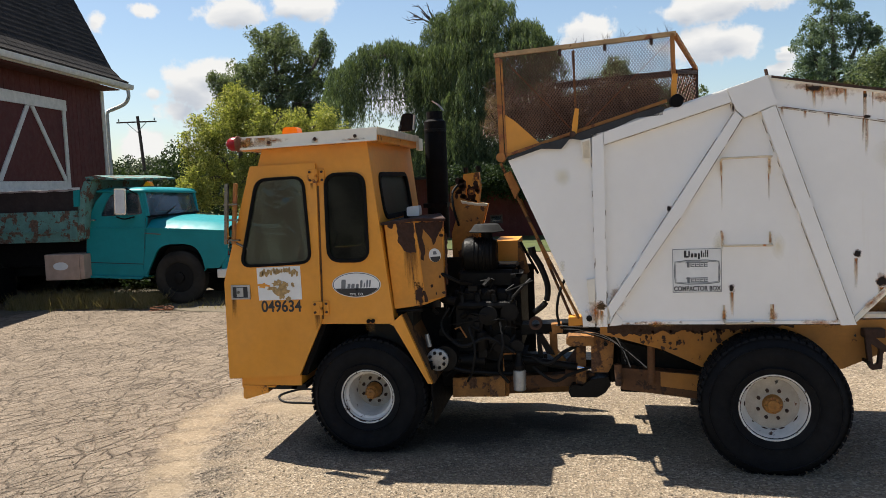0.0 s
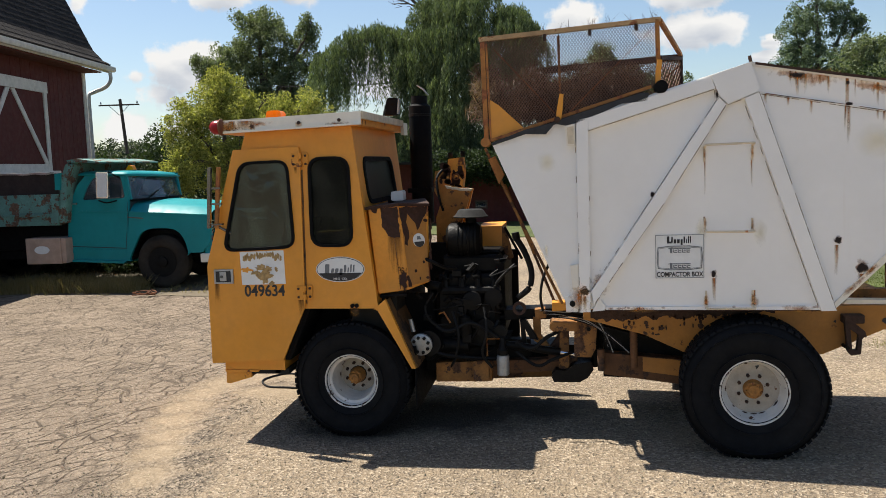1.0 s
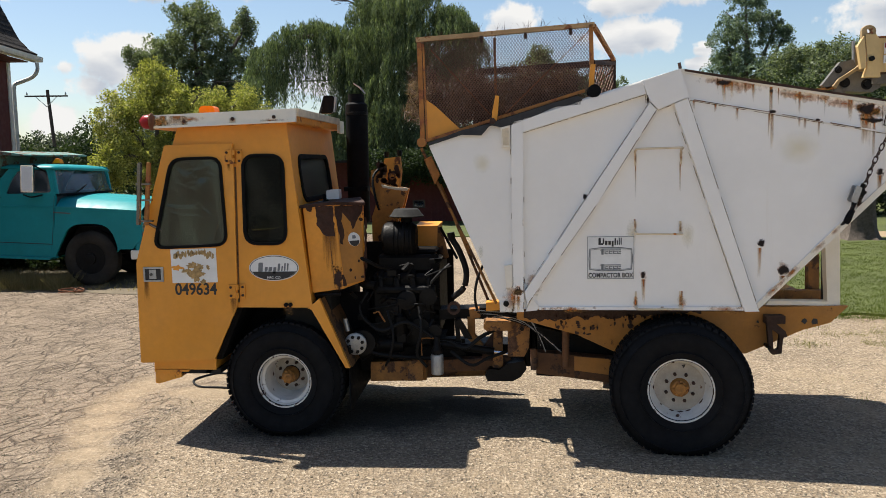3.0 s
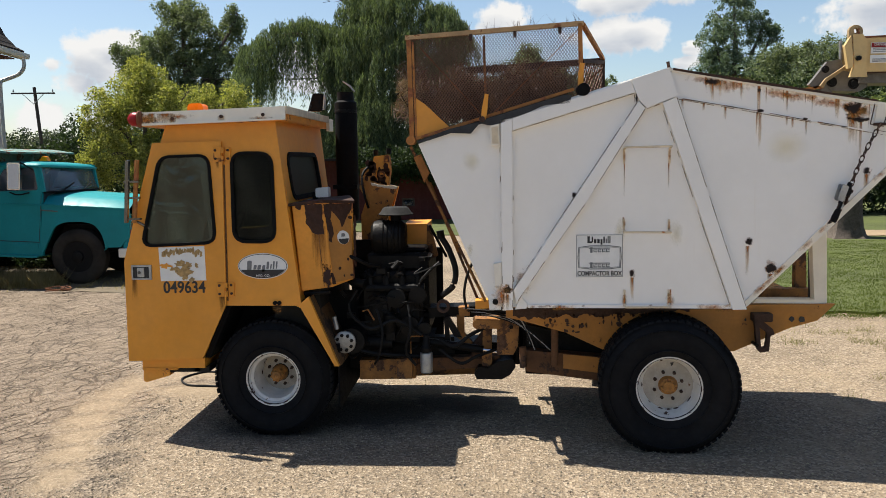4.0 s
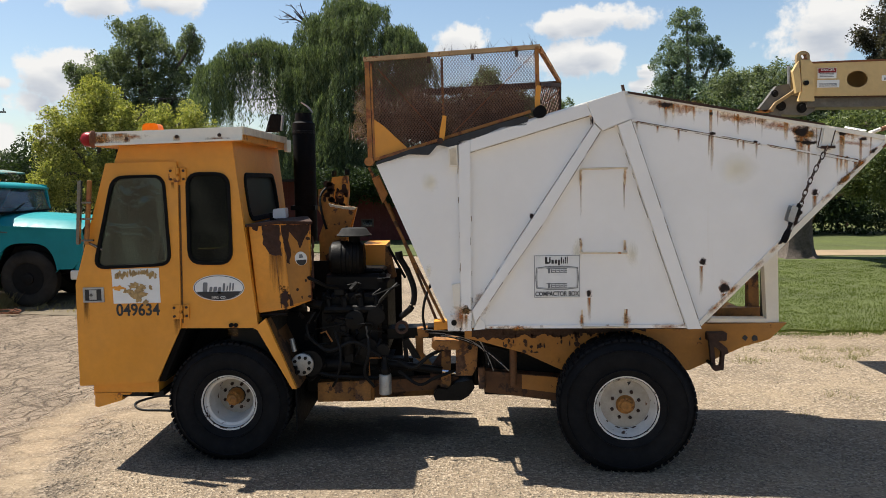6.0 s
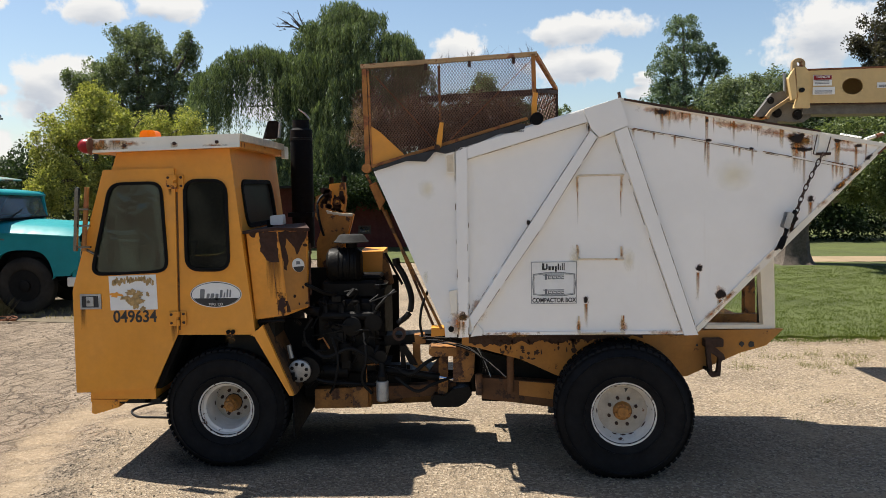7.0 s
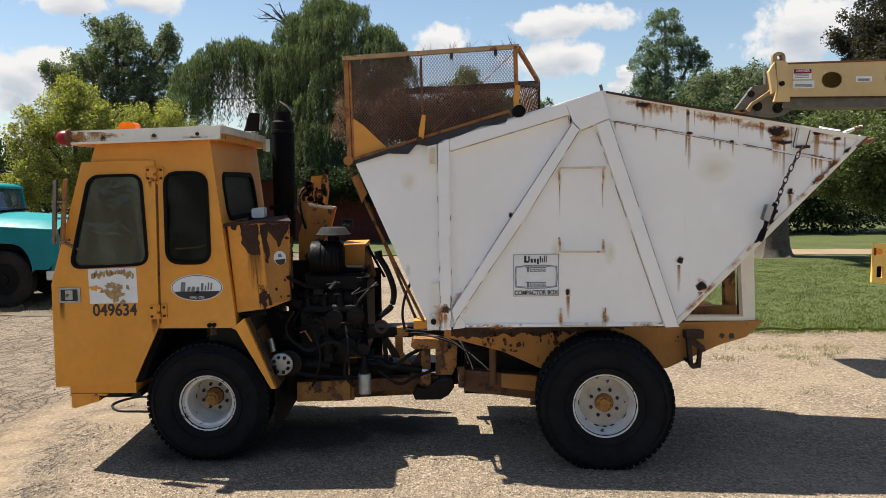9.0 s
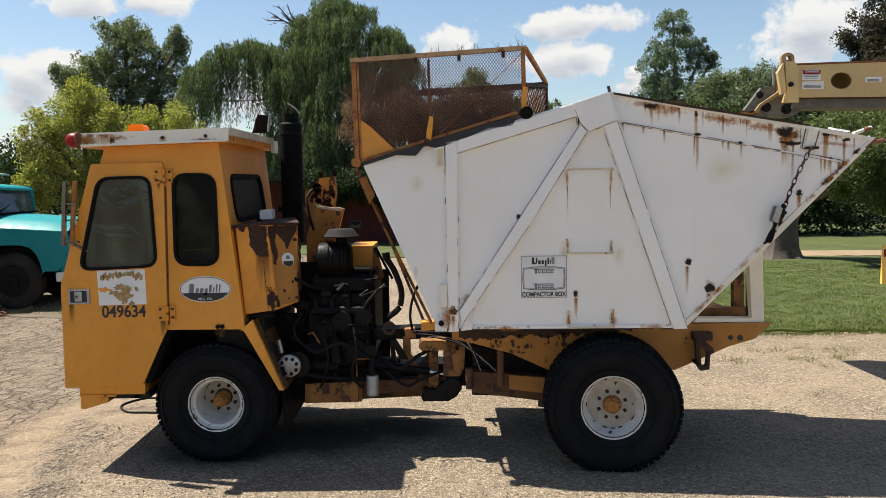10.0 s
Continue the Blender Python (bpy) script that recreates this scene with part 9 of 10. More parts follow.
part("mud_flap", box(-11.05, -11.02, 14.1, 14.6, 0.18, 0.75), BLACK_MATT, teal)

# dry grass grown up under the parked truck
rng = np.random.default_rng(63)
patch_c = [(-10.6 + 2.9 * rng.random(), 13.75 + 1.3 * rng.random() ** 1.4, 0.008) for _ in range(420)]
v_, f_ = blades(patch_c, 16, 0.22, 0.06, rng, 0.5, 0.006)
tagged(pts_part("dry_grass", v_, f_, STRAW), "dry tan grass under the parked dump truck", "grass", kind="stuff")

# ---------------- telehandler behind the box ----------------
HY = 9.8
tele = root("telehandler", (6.6, 9.8, 0.0), "yellow telescopic handler with its boom reaching over the box", "telehandler")


def hp(name, pts, y0, y1, mat, label="", bevel=0.0, parent=tele):
    return part(name, prism(pts, y0, y1), mat, parent, label, bevel)


bp0, bp1 = (3.969, 3.340), (3.976, 2.982)
oval_hole = [((4.514, 3.163)[0] + 0.118 * math.cos(2 * math.pi * k / 24), (4.514, 3.163)[1] + 0.092 * math.sin(2 * math.pi * k / 24)) for k in range(24)]
oval_two = [(x + 0.72, z + 0.01) for x, z in oval_hole]
boom_out = [(bp1[0], bp1[1]), (9.4, bp1[1] - 0.02), (9.4, bp0[1] + 0.12), (bp0[0], bp0[1])]
boom = part("boom", sheet(boom_out, [oval_hole, oval_two], HY - 0.30, HY - 0.28), BOOM_YELLOW, tele, "long yellow steel boom with oval holes", smooth=0)
part("boom_side", sheet(boom_out, [], HY + 0.28, HY + 0.30), BOOM_YELLOW, tele, smooth=0)
for z_, nm in ((bp0[1] - 0.02, "boom_top"), (bp1[1] + 0.0, "boom_bottom")):
    bm = bmesh.new()
    bar((bp0[0], HY, z_), (9.4, HY, z_ + (0.12 if nm == "boom_top" else -0.02)), 0.02, 0.55, bm)
    part(nm, bm, BOOM_YELLOW if nm == "boom_top" else RUST_DARK, tele)
hp("boom_lip", [(bp0[0], bp0[1] + 0.002), (9.4, bp0[1] + 0.122), (9.4, bp0[1] + 0.142), (bp0[0], bp0[1] + 0.02)], HY - 0.31, HY - 0.27, RUST, "")
hp("boom_under", [(bp1[0] + 0.03, bp1[1] - 0.002), (9.4, bp1[1] - 0.022), (9.4, bp1[1] - 0.14), (bp1[0] + 0.03, bp1[1] - 0.115)], HY - 0.20, HY + 0.20, BOOM_GREY, "dark inner boom section")
# head bracket
head = hp("boom_head", [(3.844, 3.374), (3.952, 3.372), (3.997, 3.309), (3.997, 3.022), (4.011, 2.921), (3.834, 2.924), (3.870, 3.036)], HY - 0.38, HY - 0.32, BOOM_YELLOW, "yellow boom head bracket", 0.012)
hp("head_edge", [(3.756, 3.248), (3.818, 3.359), (3.847, 3.122), (3.849, 3.022), (3.799, 3.010)], HY - 0.40, HY - 0.34, BOOM_YELLOW, "", 0.006)
hx_, hz_ = 3.878, 3.405
lug = [(hx_ - 0.075, hz_ - 0.12), (hx_ + 0.075, hz_ - 0.12), (hx_ + 0.075, hz_ + 0.01)] + [(hx_ + 0.075 * math.cos(t), hz_ + 0.01 + 0.06 * math.sin(t)) for t in [k * math.pi / 8 for k in range(1, 8)]] + [(hx_ - 0.075, hz_ + 0.01)]
part("lift_eye", sheet(lug, [[(hx_ + 0.022 * math.cos(2 * math.pi * k / 14), hz_ + 0.005 + 0.026 * math.sin(2 * math.pi * k / 14)) for k in range(14)]], HY - 0.372, HY - 0.328), BOOM_GRIMY, tele, "dark lifting eye", bevel=0.004)
px_, pz_ = 3.904, 3.118
part("head_pin", tube([(px_, 9.38, pz_), (px_, 9.44, pz_)], 0.026, 14), BLACK_OIL, tele)
link = [(3.483, 2.867), (3.674, 3.115), (3.810, 3.139), (3.851, 3.055), (3.678, 2.897), (3.549, 2.821)]
hp("tilt_link", link, 9.65, 9.73, BOOM_GREY, "grey tilt link", 0.015)
hp("tilt_casting", [(3.664, 2.901), (3.845, 3.015), (4.121, 2.946), (4.111, 2.830), (4.026, 2.779), (3.718, 2.797)], 9.65, 9.95, BOOM_GREY, "greasy grey tilt casting", 0.02)
for (x_, z_), r_ in (((3.729, 2.890), 0.055), ((3.962, 2.867), 0.06), ((3.655, 3.031), 0.04)):
    part("pivot_pin", lathe([(0.02, -0.03), (r_ * 0.6, -0.03), (r_ * 0.65, -0.01), (r_, -0.008), (r_, 0.03)], (x_, 9.65, z_), seg=20), BLACK_OIL, tele)
part("tilt_strip", prism([(3.582, 2.851), (3.639, 2.927), (3.830, 3.051), (3.894, 3.114), (3.900, 3.088), (3.850, 3.026), (3.646, 2.888), (3.615, 2.825)], 9.58, 9.63), BOOM_GRIMY, tele)
part("tilt_tine", prism([(3.320, 2.818), (3.633, 2.859), (3.646, 2.826), (3.334, 2.798)], 9.65, 9.75), CAGE_PAINT, tele)
# unseen block and its link, added to cast the shadow right of the box
part("fork_carriage", box(3.47, 3.80, 8.84, 9.80, 2.10, 2.64), BOOM_GRIMY, tele, "unseen block behind the box, added to cast a ground shadow", bevel=0.02)
part("carriage_link", box(3.62, 3.74, 9.66, 9.74, 2.6, 3.0), BOOM_GREY, tele)
part("hose_run", tube([(3.846, 9.750, 3.350), (3.857, 9.750, 3.092)], 0.02, 8), STEEL, tele)


def sticker(name, p0, p1, red_band):
    (x0, z0), (x1, z1) = p0, p1
    s = part(name, box(x0, x1, HY - 0.308, HY - 0.301, z0, z1), DECAL_WHITE, tele, "weathered white warning sticker")
    if red_band:
        part("sticker_band", box(x0 + 0.004, x1 - 0.004, HY - 0.312, HY - 0.3085, z1 - (z1 - z0) * red_band, z1 - 0.004), RED_LENS, s)
    for k in range(3):
        z_ = z0 + (z1 - z0) * (0.15 + 0.15 * k)
        part("sticker_bar", box(x0 + 0.02, x1 - 0.03, HY - 0.312, HY - 0.3085, z_, z_ + 0.006), INK_GREY, s)
    return s


s1 = sticker("warning_sticker", (4.070, 3.174), (4.277, 3.290), 0.45)
text_part("sticker_word", "DANGER", 0.038, ((4.176, 3.267)[0], HY - 0.316, (4.176, 3.267)[1]), DECAL_WHITE, s1, "DANGER in white capitals")
sticker("warning_sticker", (4.066, 3.074), (4.312, 3.158), 0.0)
sticker("warning_sticker", (4.783, 3.139), (4.966, 3.199), 0.0)
# machine body, wheels, front guard
gx_, gz_ = 4.811, 0.903
gx2, gz2 = 4.823, 1.335
grd = part("front_guard", sheet([(gx_, gz_), (gx_ + 0.5, gz_ - 0.06), (gx_ + 0.5, gz2), (gx2, gz2)], [rounded([(gx_ + 0.05, gz_ + 0.05), (gx_ + 0.12, gz_ + 0.05), (gx_ + 0.12, gz_ + 0.18), (gx_ + 0.05, gz_ + 0.18)], 0.015, 3)], 9.08, 9.12), BOOM_BRIGHT, tele, "bright yellow front guard plate", smooth=0)
part("guard_lamp", lathe([(0.03, 0.0), (0.032, -0.012), (0.001, -0.018)], (gx_ + 0.075, 9.08, gz2 - 0.09), seg=16), AMBER_LENS, grd)
part("guard_lamp", box(gx_ + 0.012, gx_ + 0.035, 9.07, 9.08, gz2 - 0.13, gz2 - 0.05), RED_LENS, grd)
part("guard_arm", box(gx_ + 0.36, 6.4, 9.13, 9.25, gz_ + 0.02, gz_ + 0.12), BOOM_YELLOW, tele)
part("guard_back", box(gx_ + 0.04, gx_ + 0.14, 9.14, 9.20, gz_ + 0.03, gz_ + 0.2), BLACK_MATT, tele)
part("outrigger_beam", box(5.9, 9.6, 9.25, 10.1, 0.55, 1.0), BOOM_YELLOW, tele, "yellow main frame", bevel=0.02)
part("machine_body", prism([(6.2, 0.6), (9.6, 0.6), (9.6, 1.6), (7.9, 1.7), (6.2, 1.25)], 9.2, 10.8), BOOM_YELLOW, tele, "yellow machine body", bevel=0.03)
part("boom_pivot", box(9.0, 9.5, 9.6, 10.0, 1.6, 3.35), BOOM_YELLOW, tele, bevel=0.02)
part("boom_ram", tube([(7.6, 9.8, 1.5), (7.1, 9.8, 2.75)], 0.08, 12), BOOM_GREY, tele)
for x_ in (6.9, 9.2):
    for y_, in ((8.95,), (10.8,)):
        ty = part("tyre", lathe([(0.30, 0.02), (0.50, -0.02), (0.60, 0.04), (0.60, 0.34), (0.50, 0.40), (0.30, 0.36)], (x_, y_, 0.60), seg=36, closed=True), RUBBER, tele, "large rubber tyre")
        part("rim", lathe([(0.30, 0.04), (0.26, 0.12), (0.05, 0.10)], (x_, y_, 0.60), seg=24), BOOM_YELLOW, ty)

# ---------------- red shed, poles, wires ----------------
shed = root("red_shed", (-4.0, 29.0, 0.0), "low dark red shed behind the willow", "shed")
part("wall", box(-7.5, -0.6, 29.0, 33.0, 0.0, 2.118), BARN_RED, shed, "dark red board wall")
bm = prism([(28.2, 2.12), (33.2, 2.12), (33.2, 2.20), (28.2, 2.20)], -7.8, -0.3, axis="x")
part("roof", bm, SHINGLE, shed)
(wx0, wz0), (wx1, wz1) = (-3.256, 0.502), (-2.816, 0.791)
wn_ = part("window", sheet([(wx0, wz0), (wx1, wz0), (wx1, wz1), (wx0, wz1)], [[(wx0 + 0.05, wz0 + 0.05), (wx1 - 0.05, wz0 + 0.05), (wx1 - 0.05, wz1 - 0.05), (wx0 + 0.05, wz1 - 0.05)]], 28.94, 28.995), POLE_WOOD, shed, "small dark shed window")
part("window_pane", box(wx0 + 0.05, wx1 - 0.05, 28.96, 28.97, wz0 + 0.05, wz1 - 0.05), TRUCK_GLASS, wn_)
for k in range(28):
    part("board", box(-7.5 + k * 0.245, -7.5 + k * 0.245 + 0.235, 28.985, 28.999, 0.0, 2.11), BARN_RED, shed)


def power_pole(x, y, h, arm_dir, lean=0.0):
    p = root("utility_pole", (x, y, 0), "weathered wooden utility pole with a crossarm", "utility pole", "utility poles")
    bm = tube([(x + lean, y, 0), (x, y, h)], [0.11, 0.085], 12)
    part("pole", bm, POLE_WOOD, p)
    dx, dy = arm_dir
    bm = bar((x - dx, y - dy - 0.14, h - 0.35), (x + dx, y + dy - 0.14, h - 0.35), 0.08, 0.08)
    part("crossarm", bm, POLE_WOOD, p)
    for s in (-0.9, 0.9):
        q = Vector((x + dx * s, y + dy * s - 0.14, h - 0.29))
        part("insulator", lathe([(0.03, 0.0), (0.05, 0.05), (0.04, 0.10), (0.02, 0.16)], tuple(q), axis="z", seg=10), STEEL, p)
        part("arm_brace", tube([(x + dx * s * 0.55, y + dy * s * 0.55 - 0.16, h - 0.38), (x, y - 0.14, h - 0.95)], 0.018, 6), STEEL, p)
    return p


ppx, ppy, ppz = -25.786, 46.000, 6.518
power_pole(ppx, ppy, ppz, (1.15, 0.2), 0.45)
for k, (p0, p1, sag) in enumerate((((-14.136, 44.000, 6.628), (-3.363, 40.000, 6.436), 0.25), ((-15.271, 47.500, 6.727), (-2.871, 34.000, 5.607), 0.05))):
    a, b = Vector(p0), Vector(p1)
    a2, b2 = a - (b - a) * 0.2, b + (b - a) * 0.3
    pts = [a2.lerp(b2, t / 16) - Vector((0, 0, 4 * sag * (t / 16) * (1 - t / 16))) for t in range(17)]
    tagged(part("power_line", tube(pts, 0.016, 5), BLACK_MATT, None), "thin sagging overhead power line", "cable", "power lines")


# ---------------- trees ----------------
def make_tree(name, label, base, blobs, leaf_mat, seed, trunk_r=0.3, leaf=0.13, clumps_per=1.0, per=46, clump_r=0.55, slim=0.55, group="trees"):
    """blobs: (x, y, z, rx, rz) ellipsoids of the crown; clumps sit mostly near their surface, so that the outline stays uneven."""
    rng = np.random.default_rng(seed)
    t = root(name, base, label, "tree", group)
    bx, by, bz = base
    top = max(blobs, key=lambda q: q[2])
    fork = Vector((bx + (top[0] - bx) * 0.3, by, bz + (top[2] - bz) * 0.45))
    bm = tube(smooth_line([(bx, by, bz - 0.2), (bx + 0.02, by, bz + 0.6), tuple(fork), (top[0], top[1], top[2] + top[4] * 0.4)], 5), [trunk_r * (1.25 if k == 0 else max(0.12, 1 - k / 17)) for k in range(16)], 10)
    part("trunk", bm, BARK, t, "rough grey trunk")
    for x, y, z, rx, rz in blobs:
        st = fork.lerp(Vector((bx, by, bz + 1.0)), rng.random() * 0.3)
        mid = st.lerp(Vector((x, y, z)), 0.5) + Vector((0, 0, 0.25))
        part("limb", tube(smooth_line([tuple(st), tuple(mid), (x, y, z), (x + rng.normal() * rx * 0.3, y, z + rz * 0.6)], 4), [trunk_r * 0.45 * (1 - k / 14) for k in range(13)], 7), BARK, t)
    cs, rs = [], []
    for x, y, z, rx, rz in blobs:
        n = int(14 * clumps_per * (rx * rx * rz) ** 0.62) + 6
        for _ in range(n):
            d = rng.normal(size=3)
            d /= np.linalg.norm(d)
            r = rng.random() ** 0.33
            r *= rng.uniform(0.85, 1.10)
            cs.append((x + d[0] * rx * r, y + d[1] * rx * r, z + d[2] * rz * r))
            rs.append(clump_r * rng.uniform(0.5, 1.25))
    v, f = leaves(cs, rs, per, leaf, rng, 0.2, slim)
    tagged(pts_part("crown", v, f, leaf_mat, t, "crown of many small leaves"), kind="stuff")
    return t


BLOBS_OAK = [(*(-17.400, 48.000, 9.074), 2.018, 2.018), (*(-19.559, 48.000, 8.539), 1.563, 1.465), (*(-15.261, 48.500, 9.004), 0.977, 1.367), (*(-21.220, 47.500, 8.250), 0.651, 0.781),
             (*(-17.837, 48.000, 10.588), 1.432, 0.846), (*(-15.942, 48.000, 7.002), 1.953, 1.628), (*(-19.350, 48.000, 6.182), 2.279, 1.628), (*(-16.912, 48.000, 5.388), 2.604, 1.628), (*(-14.719, 48.000, 10.283), 0.391, 0.651)]
make_tree("oak_tree", "tall dark green oak with a broken uneven crown", (*(-17.755, 48.000, 3.073)[:2], 0.0), BLOBS_OAK, LEAF_OAK, 1, 0.4, 0.062, 1.6, 170, 0.46)
BLOBS_YEL = [(*(-9.388, 22.000, 3.922), 0.895, 0.776), (*(-10.031, 21.500, 3.238), 0.716, 0.821), (*(-8.421, 22.000, 3.642), 0.925, 0.627), (*(-7.371, 22.500, 3.694), 0.716, 0.507),
             (*(-10.149, 21.000, 2.326), 0.537, 0.686), (*(-9.328, 22.000, 2.285), 1.119, 0.895), (*(-8.013, 22.500, 2.546), 1.194, 1.044), (*(-6.807, 23.000, 3.295), 0.358, 0.328), (*(-9.427, 22.000, 4.588), 0.328, 0.239)]
make_tree("small_tree", "sunlit yellow-green small tree behind the yard", (*(-9.272, 22.000, 0.551)[:2], 0.0), BLOBS_YEL, LEAF_YOUNG, 2, 0.16, 0.033, 4.6, 210, 0.27, 0.5)
BLOBS_POP = [(*(12.788, 46.000, 8.381), 1.497, 2.184), (*(12.681, 46.000, 10.195), 0.936, 0.998), (*(14.167, 46.000, 8.815), 0.811, 0.811), (*(11.713, 46.000, 8.093), 0.874, 1.248), (*(12.959, 46.000, 6.249), 2.340, 1.404),
             (*(14.725, 46.000, 8.413), 0.374, 0.562), (*(11.721, 46.000, 6.725), 1.061, 0.811)]
make_tree("poplar_tree", "upright blue-green poplar with gaps of sky", (*(12.833, 46.000, 2.563)[:2], 0.0), BLOBS_POP, LEAF_POPLAR, 3, 0.3, 0.055, 1.7, 120, 0.36)
BLOBS_MID = [(*(13.143, 40.000, 6.078), 1.356, 0.868), (*(15.149, 40.000, 6.446), 1.492, 0.922), (*(14.502, 40.000, 4.863), 3.255, 1.628), (*(17.463, 40.000, 4.686), 2.442, 1.356), (*(16.429, 40.000, 2.425), 4.069, 2.442)]
make_tree("maple_tree", "dark green maple behind the lawn", (*(14.841, 40.000, 0.287)[:2], 0.0), BLOBS_MID, LEAF_OAK, 4, 0.3, 0.058, 2.4, 150, 0.45)
BLOBS_SM = [(*(1.945, 50.000, 7.120), 1.153, 1.153), (*(1.957, 50.000, 8.112), 0.543, 0.543), (*(3.346, 50.000, 6.436), 1.356, 1.017), (*(5.357, 50.000, 5.908), 1.696, 1.017), (*(0.655, 50.000, 5.977), 1.356, 1.017)]
make_tree("ash_tree", "small dark green tree seen through the cage mesh", (*(2.287, 50.000, 1.766)[:2], 0.0), BLOBS_SM, LEAF_OAK, 6, 0.2, 0.08, 1.7, 105, 0.5)
# big trunk on the lawn, its low boughs over the drive
(bx_, by_) = 8.64, 21.21
BLOBS_BIG = [(*(9.346, 18.500, 2.349), 0.722, 0.541), (*(8.967, 19.000, 1.917), 0.464, 0.335),
             (*(9.628, 18.000, 2.757), 0.644, 0.515), (*(9.738, 18.500, 1.720), 0.515, 0.438), (*(9.462, 21.000, 2.963), 0.712, 0.484), (*(10.440, 21.000, 3.439), 0.855, 0.427), (*(10.443, 18.000, 1.959), 0.773, 0.773)]
big = make_tree("shade_tree", "old shade tree with a thick trunk on the lawn", (bx_, by_, 0.0), BLOBS_BIG, LEAF_SHADE, 5, 0.36, 0.034, 3.6, 260, 0.32)
flare = lathe([(0.60, 0.0), (0.50, 0.10), (0.43, 0.30), (0.39, 0.8), (0.37, 1.6), (0.35, 2.6)], (bx_, by_, 0.0), axis="z", seg=22)
for v in flare.verts:
    a_ = math.atan2(v.co.y - by_, v.co.x - bx_)
    k_ = 1 + (0.16 * math.sin(a_ * 5) + 0.08 * math.sin(a_ * 11 + 1)) * max(0.25, 1 - v.co.z)
    v.co.x, v.co.y = bx_ + (v.co.x - bx_) * k_, by_ + (v.co.y - by_) * k_
part("root_flare", flare, BARK, big, "furrowed trunk base")
BLOBS_COPPER = [(13.30, 26.5, 6.45, 0.62, 0.80), (14.20, 26.5, 6.85, 1.10, 1.10), (13.95, 26.0, 5.20, 1.45, 1.10), (15.4, 26.5, 6.2, 1.5, 1.6), (14.6, 26.3, 3.9, 1.5, 1.0)]
make_tree("copper_maple", "dark purple-brown maple behind the handler boom", (14.9, 26.5, 0.0), BLOBS_COPPER, LEAF_COPPER, 9, 0.24, 0.045, 2.6, 190, 0.36)
# hedge and wood edges, dark behind the lawn
HEDGE_BL = []
rnd = random.Random(8)
for k in range(26):
    x_ = 2.0 + k * 1.15
    HEDGE_BL.append((x_, 29.5 + rnd.uniform(-0.6, 0.6), 1.2 + rnd.uniform(-0.2, 0.3), 1.35, 1.5))
    HEDGE_BL.append((x_ + 0.4, 30.6 + rnd.uniform(-0.6, 0.6), 3.2 + rnd.uniform(-0.3, 0.5), 1.6, 1.5))


def leaf_bank(name, label, blobs, mat, seed, leaf, n_each, per, clump_r):
    rng = np.random.default_rng(seed)
    cs = []
    for x, y, z, rx, rz in blobs:
        for _ in range(n_each):
            d = rng.normal(size=3)
            d /= np.linalg.norm(d)
            r = rng.random() ** 0.35
            cs.append((x + d[0] * rx * r, y + d[1] * rx * r, max(0.1, z + d[2] * rz * r)))
    v, f = leaves(cs, clump_r, per, leaf, rng, 0.1, 0.6)
    return tagged(pts_part(name, v, f, mat), label, "hedge", kind="stuff")


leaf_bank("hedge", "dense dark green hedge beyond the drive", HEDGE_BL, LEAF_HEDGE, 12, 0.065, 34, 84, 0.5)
WOOD = []
for k in range(30):
    x_ = -26 + k * 1.3
    WOOD.append((x_, 40 + rnd.uniform(-1, 1), 1.8 + rnd.uniform(-0.3, 0.6), 1.8, 2.2))
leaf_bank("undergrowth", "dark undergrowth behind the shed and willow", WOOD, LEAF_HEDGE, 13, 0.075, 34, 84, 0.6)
# dark weeds added to hide sunlit ground seen beneath the dump truck
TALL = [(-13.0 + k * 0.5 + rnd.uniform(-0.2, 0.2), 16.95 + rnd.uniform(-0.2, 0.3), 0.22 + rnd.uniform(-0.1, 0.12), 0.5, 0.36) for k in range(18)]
leaf_bank("tall_weeds", "dark weeds added behind the parked dump truck to cover sunlit ground", TALL, LEAF_HEDGE, 15, 0.045, 60, 44, 0.22)
# willow boughs in dark hedge leaves, the crown's shade put into the colour
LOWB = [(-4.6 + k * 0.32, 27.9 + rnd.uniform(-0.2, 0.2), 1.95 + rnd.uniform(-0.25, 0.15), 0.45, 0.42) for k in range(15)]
leaf_bank("low_boughs", "low boughs before the red shed, the crown's shade put into their colour", LOWB, LEAF_HEDGE, 16, 0.040, 30, 90, 0.25)
FARW = []
for k in range(44):
    x_ = -120 + k * 2.6
    FARW.append((x_, 118 + rnd.uniform(-3, 3), 3.0 + rnd.uniform(-1.0, 1.3), 4.0 + rnd.uniform(-1, 1), 3.2))
leaf_bank("far_wood", "far line of woods, haze mixed into their grey-green leaves", FARW, LEAF_FAR, 14, 0.17, 46, 80, 1.1)


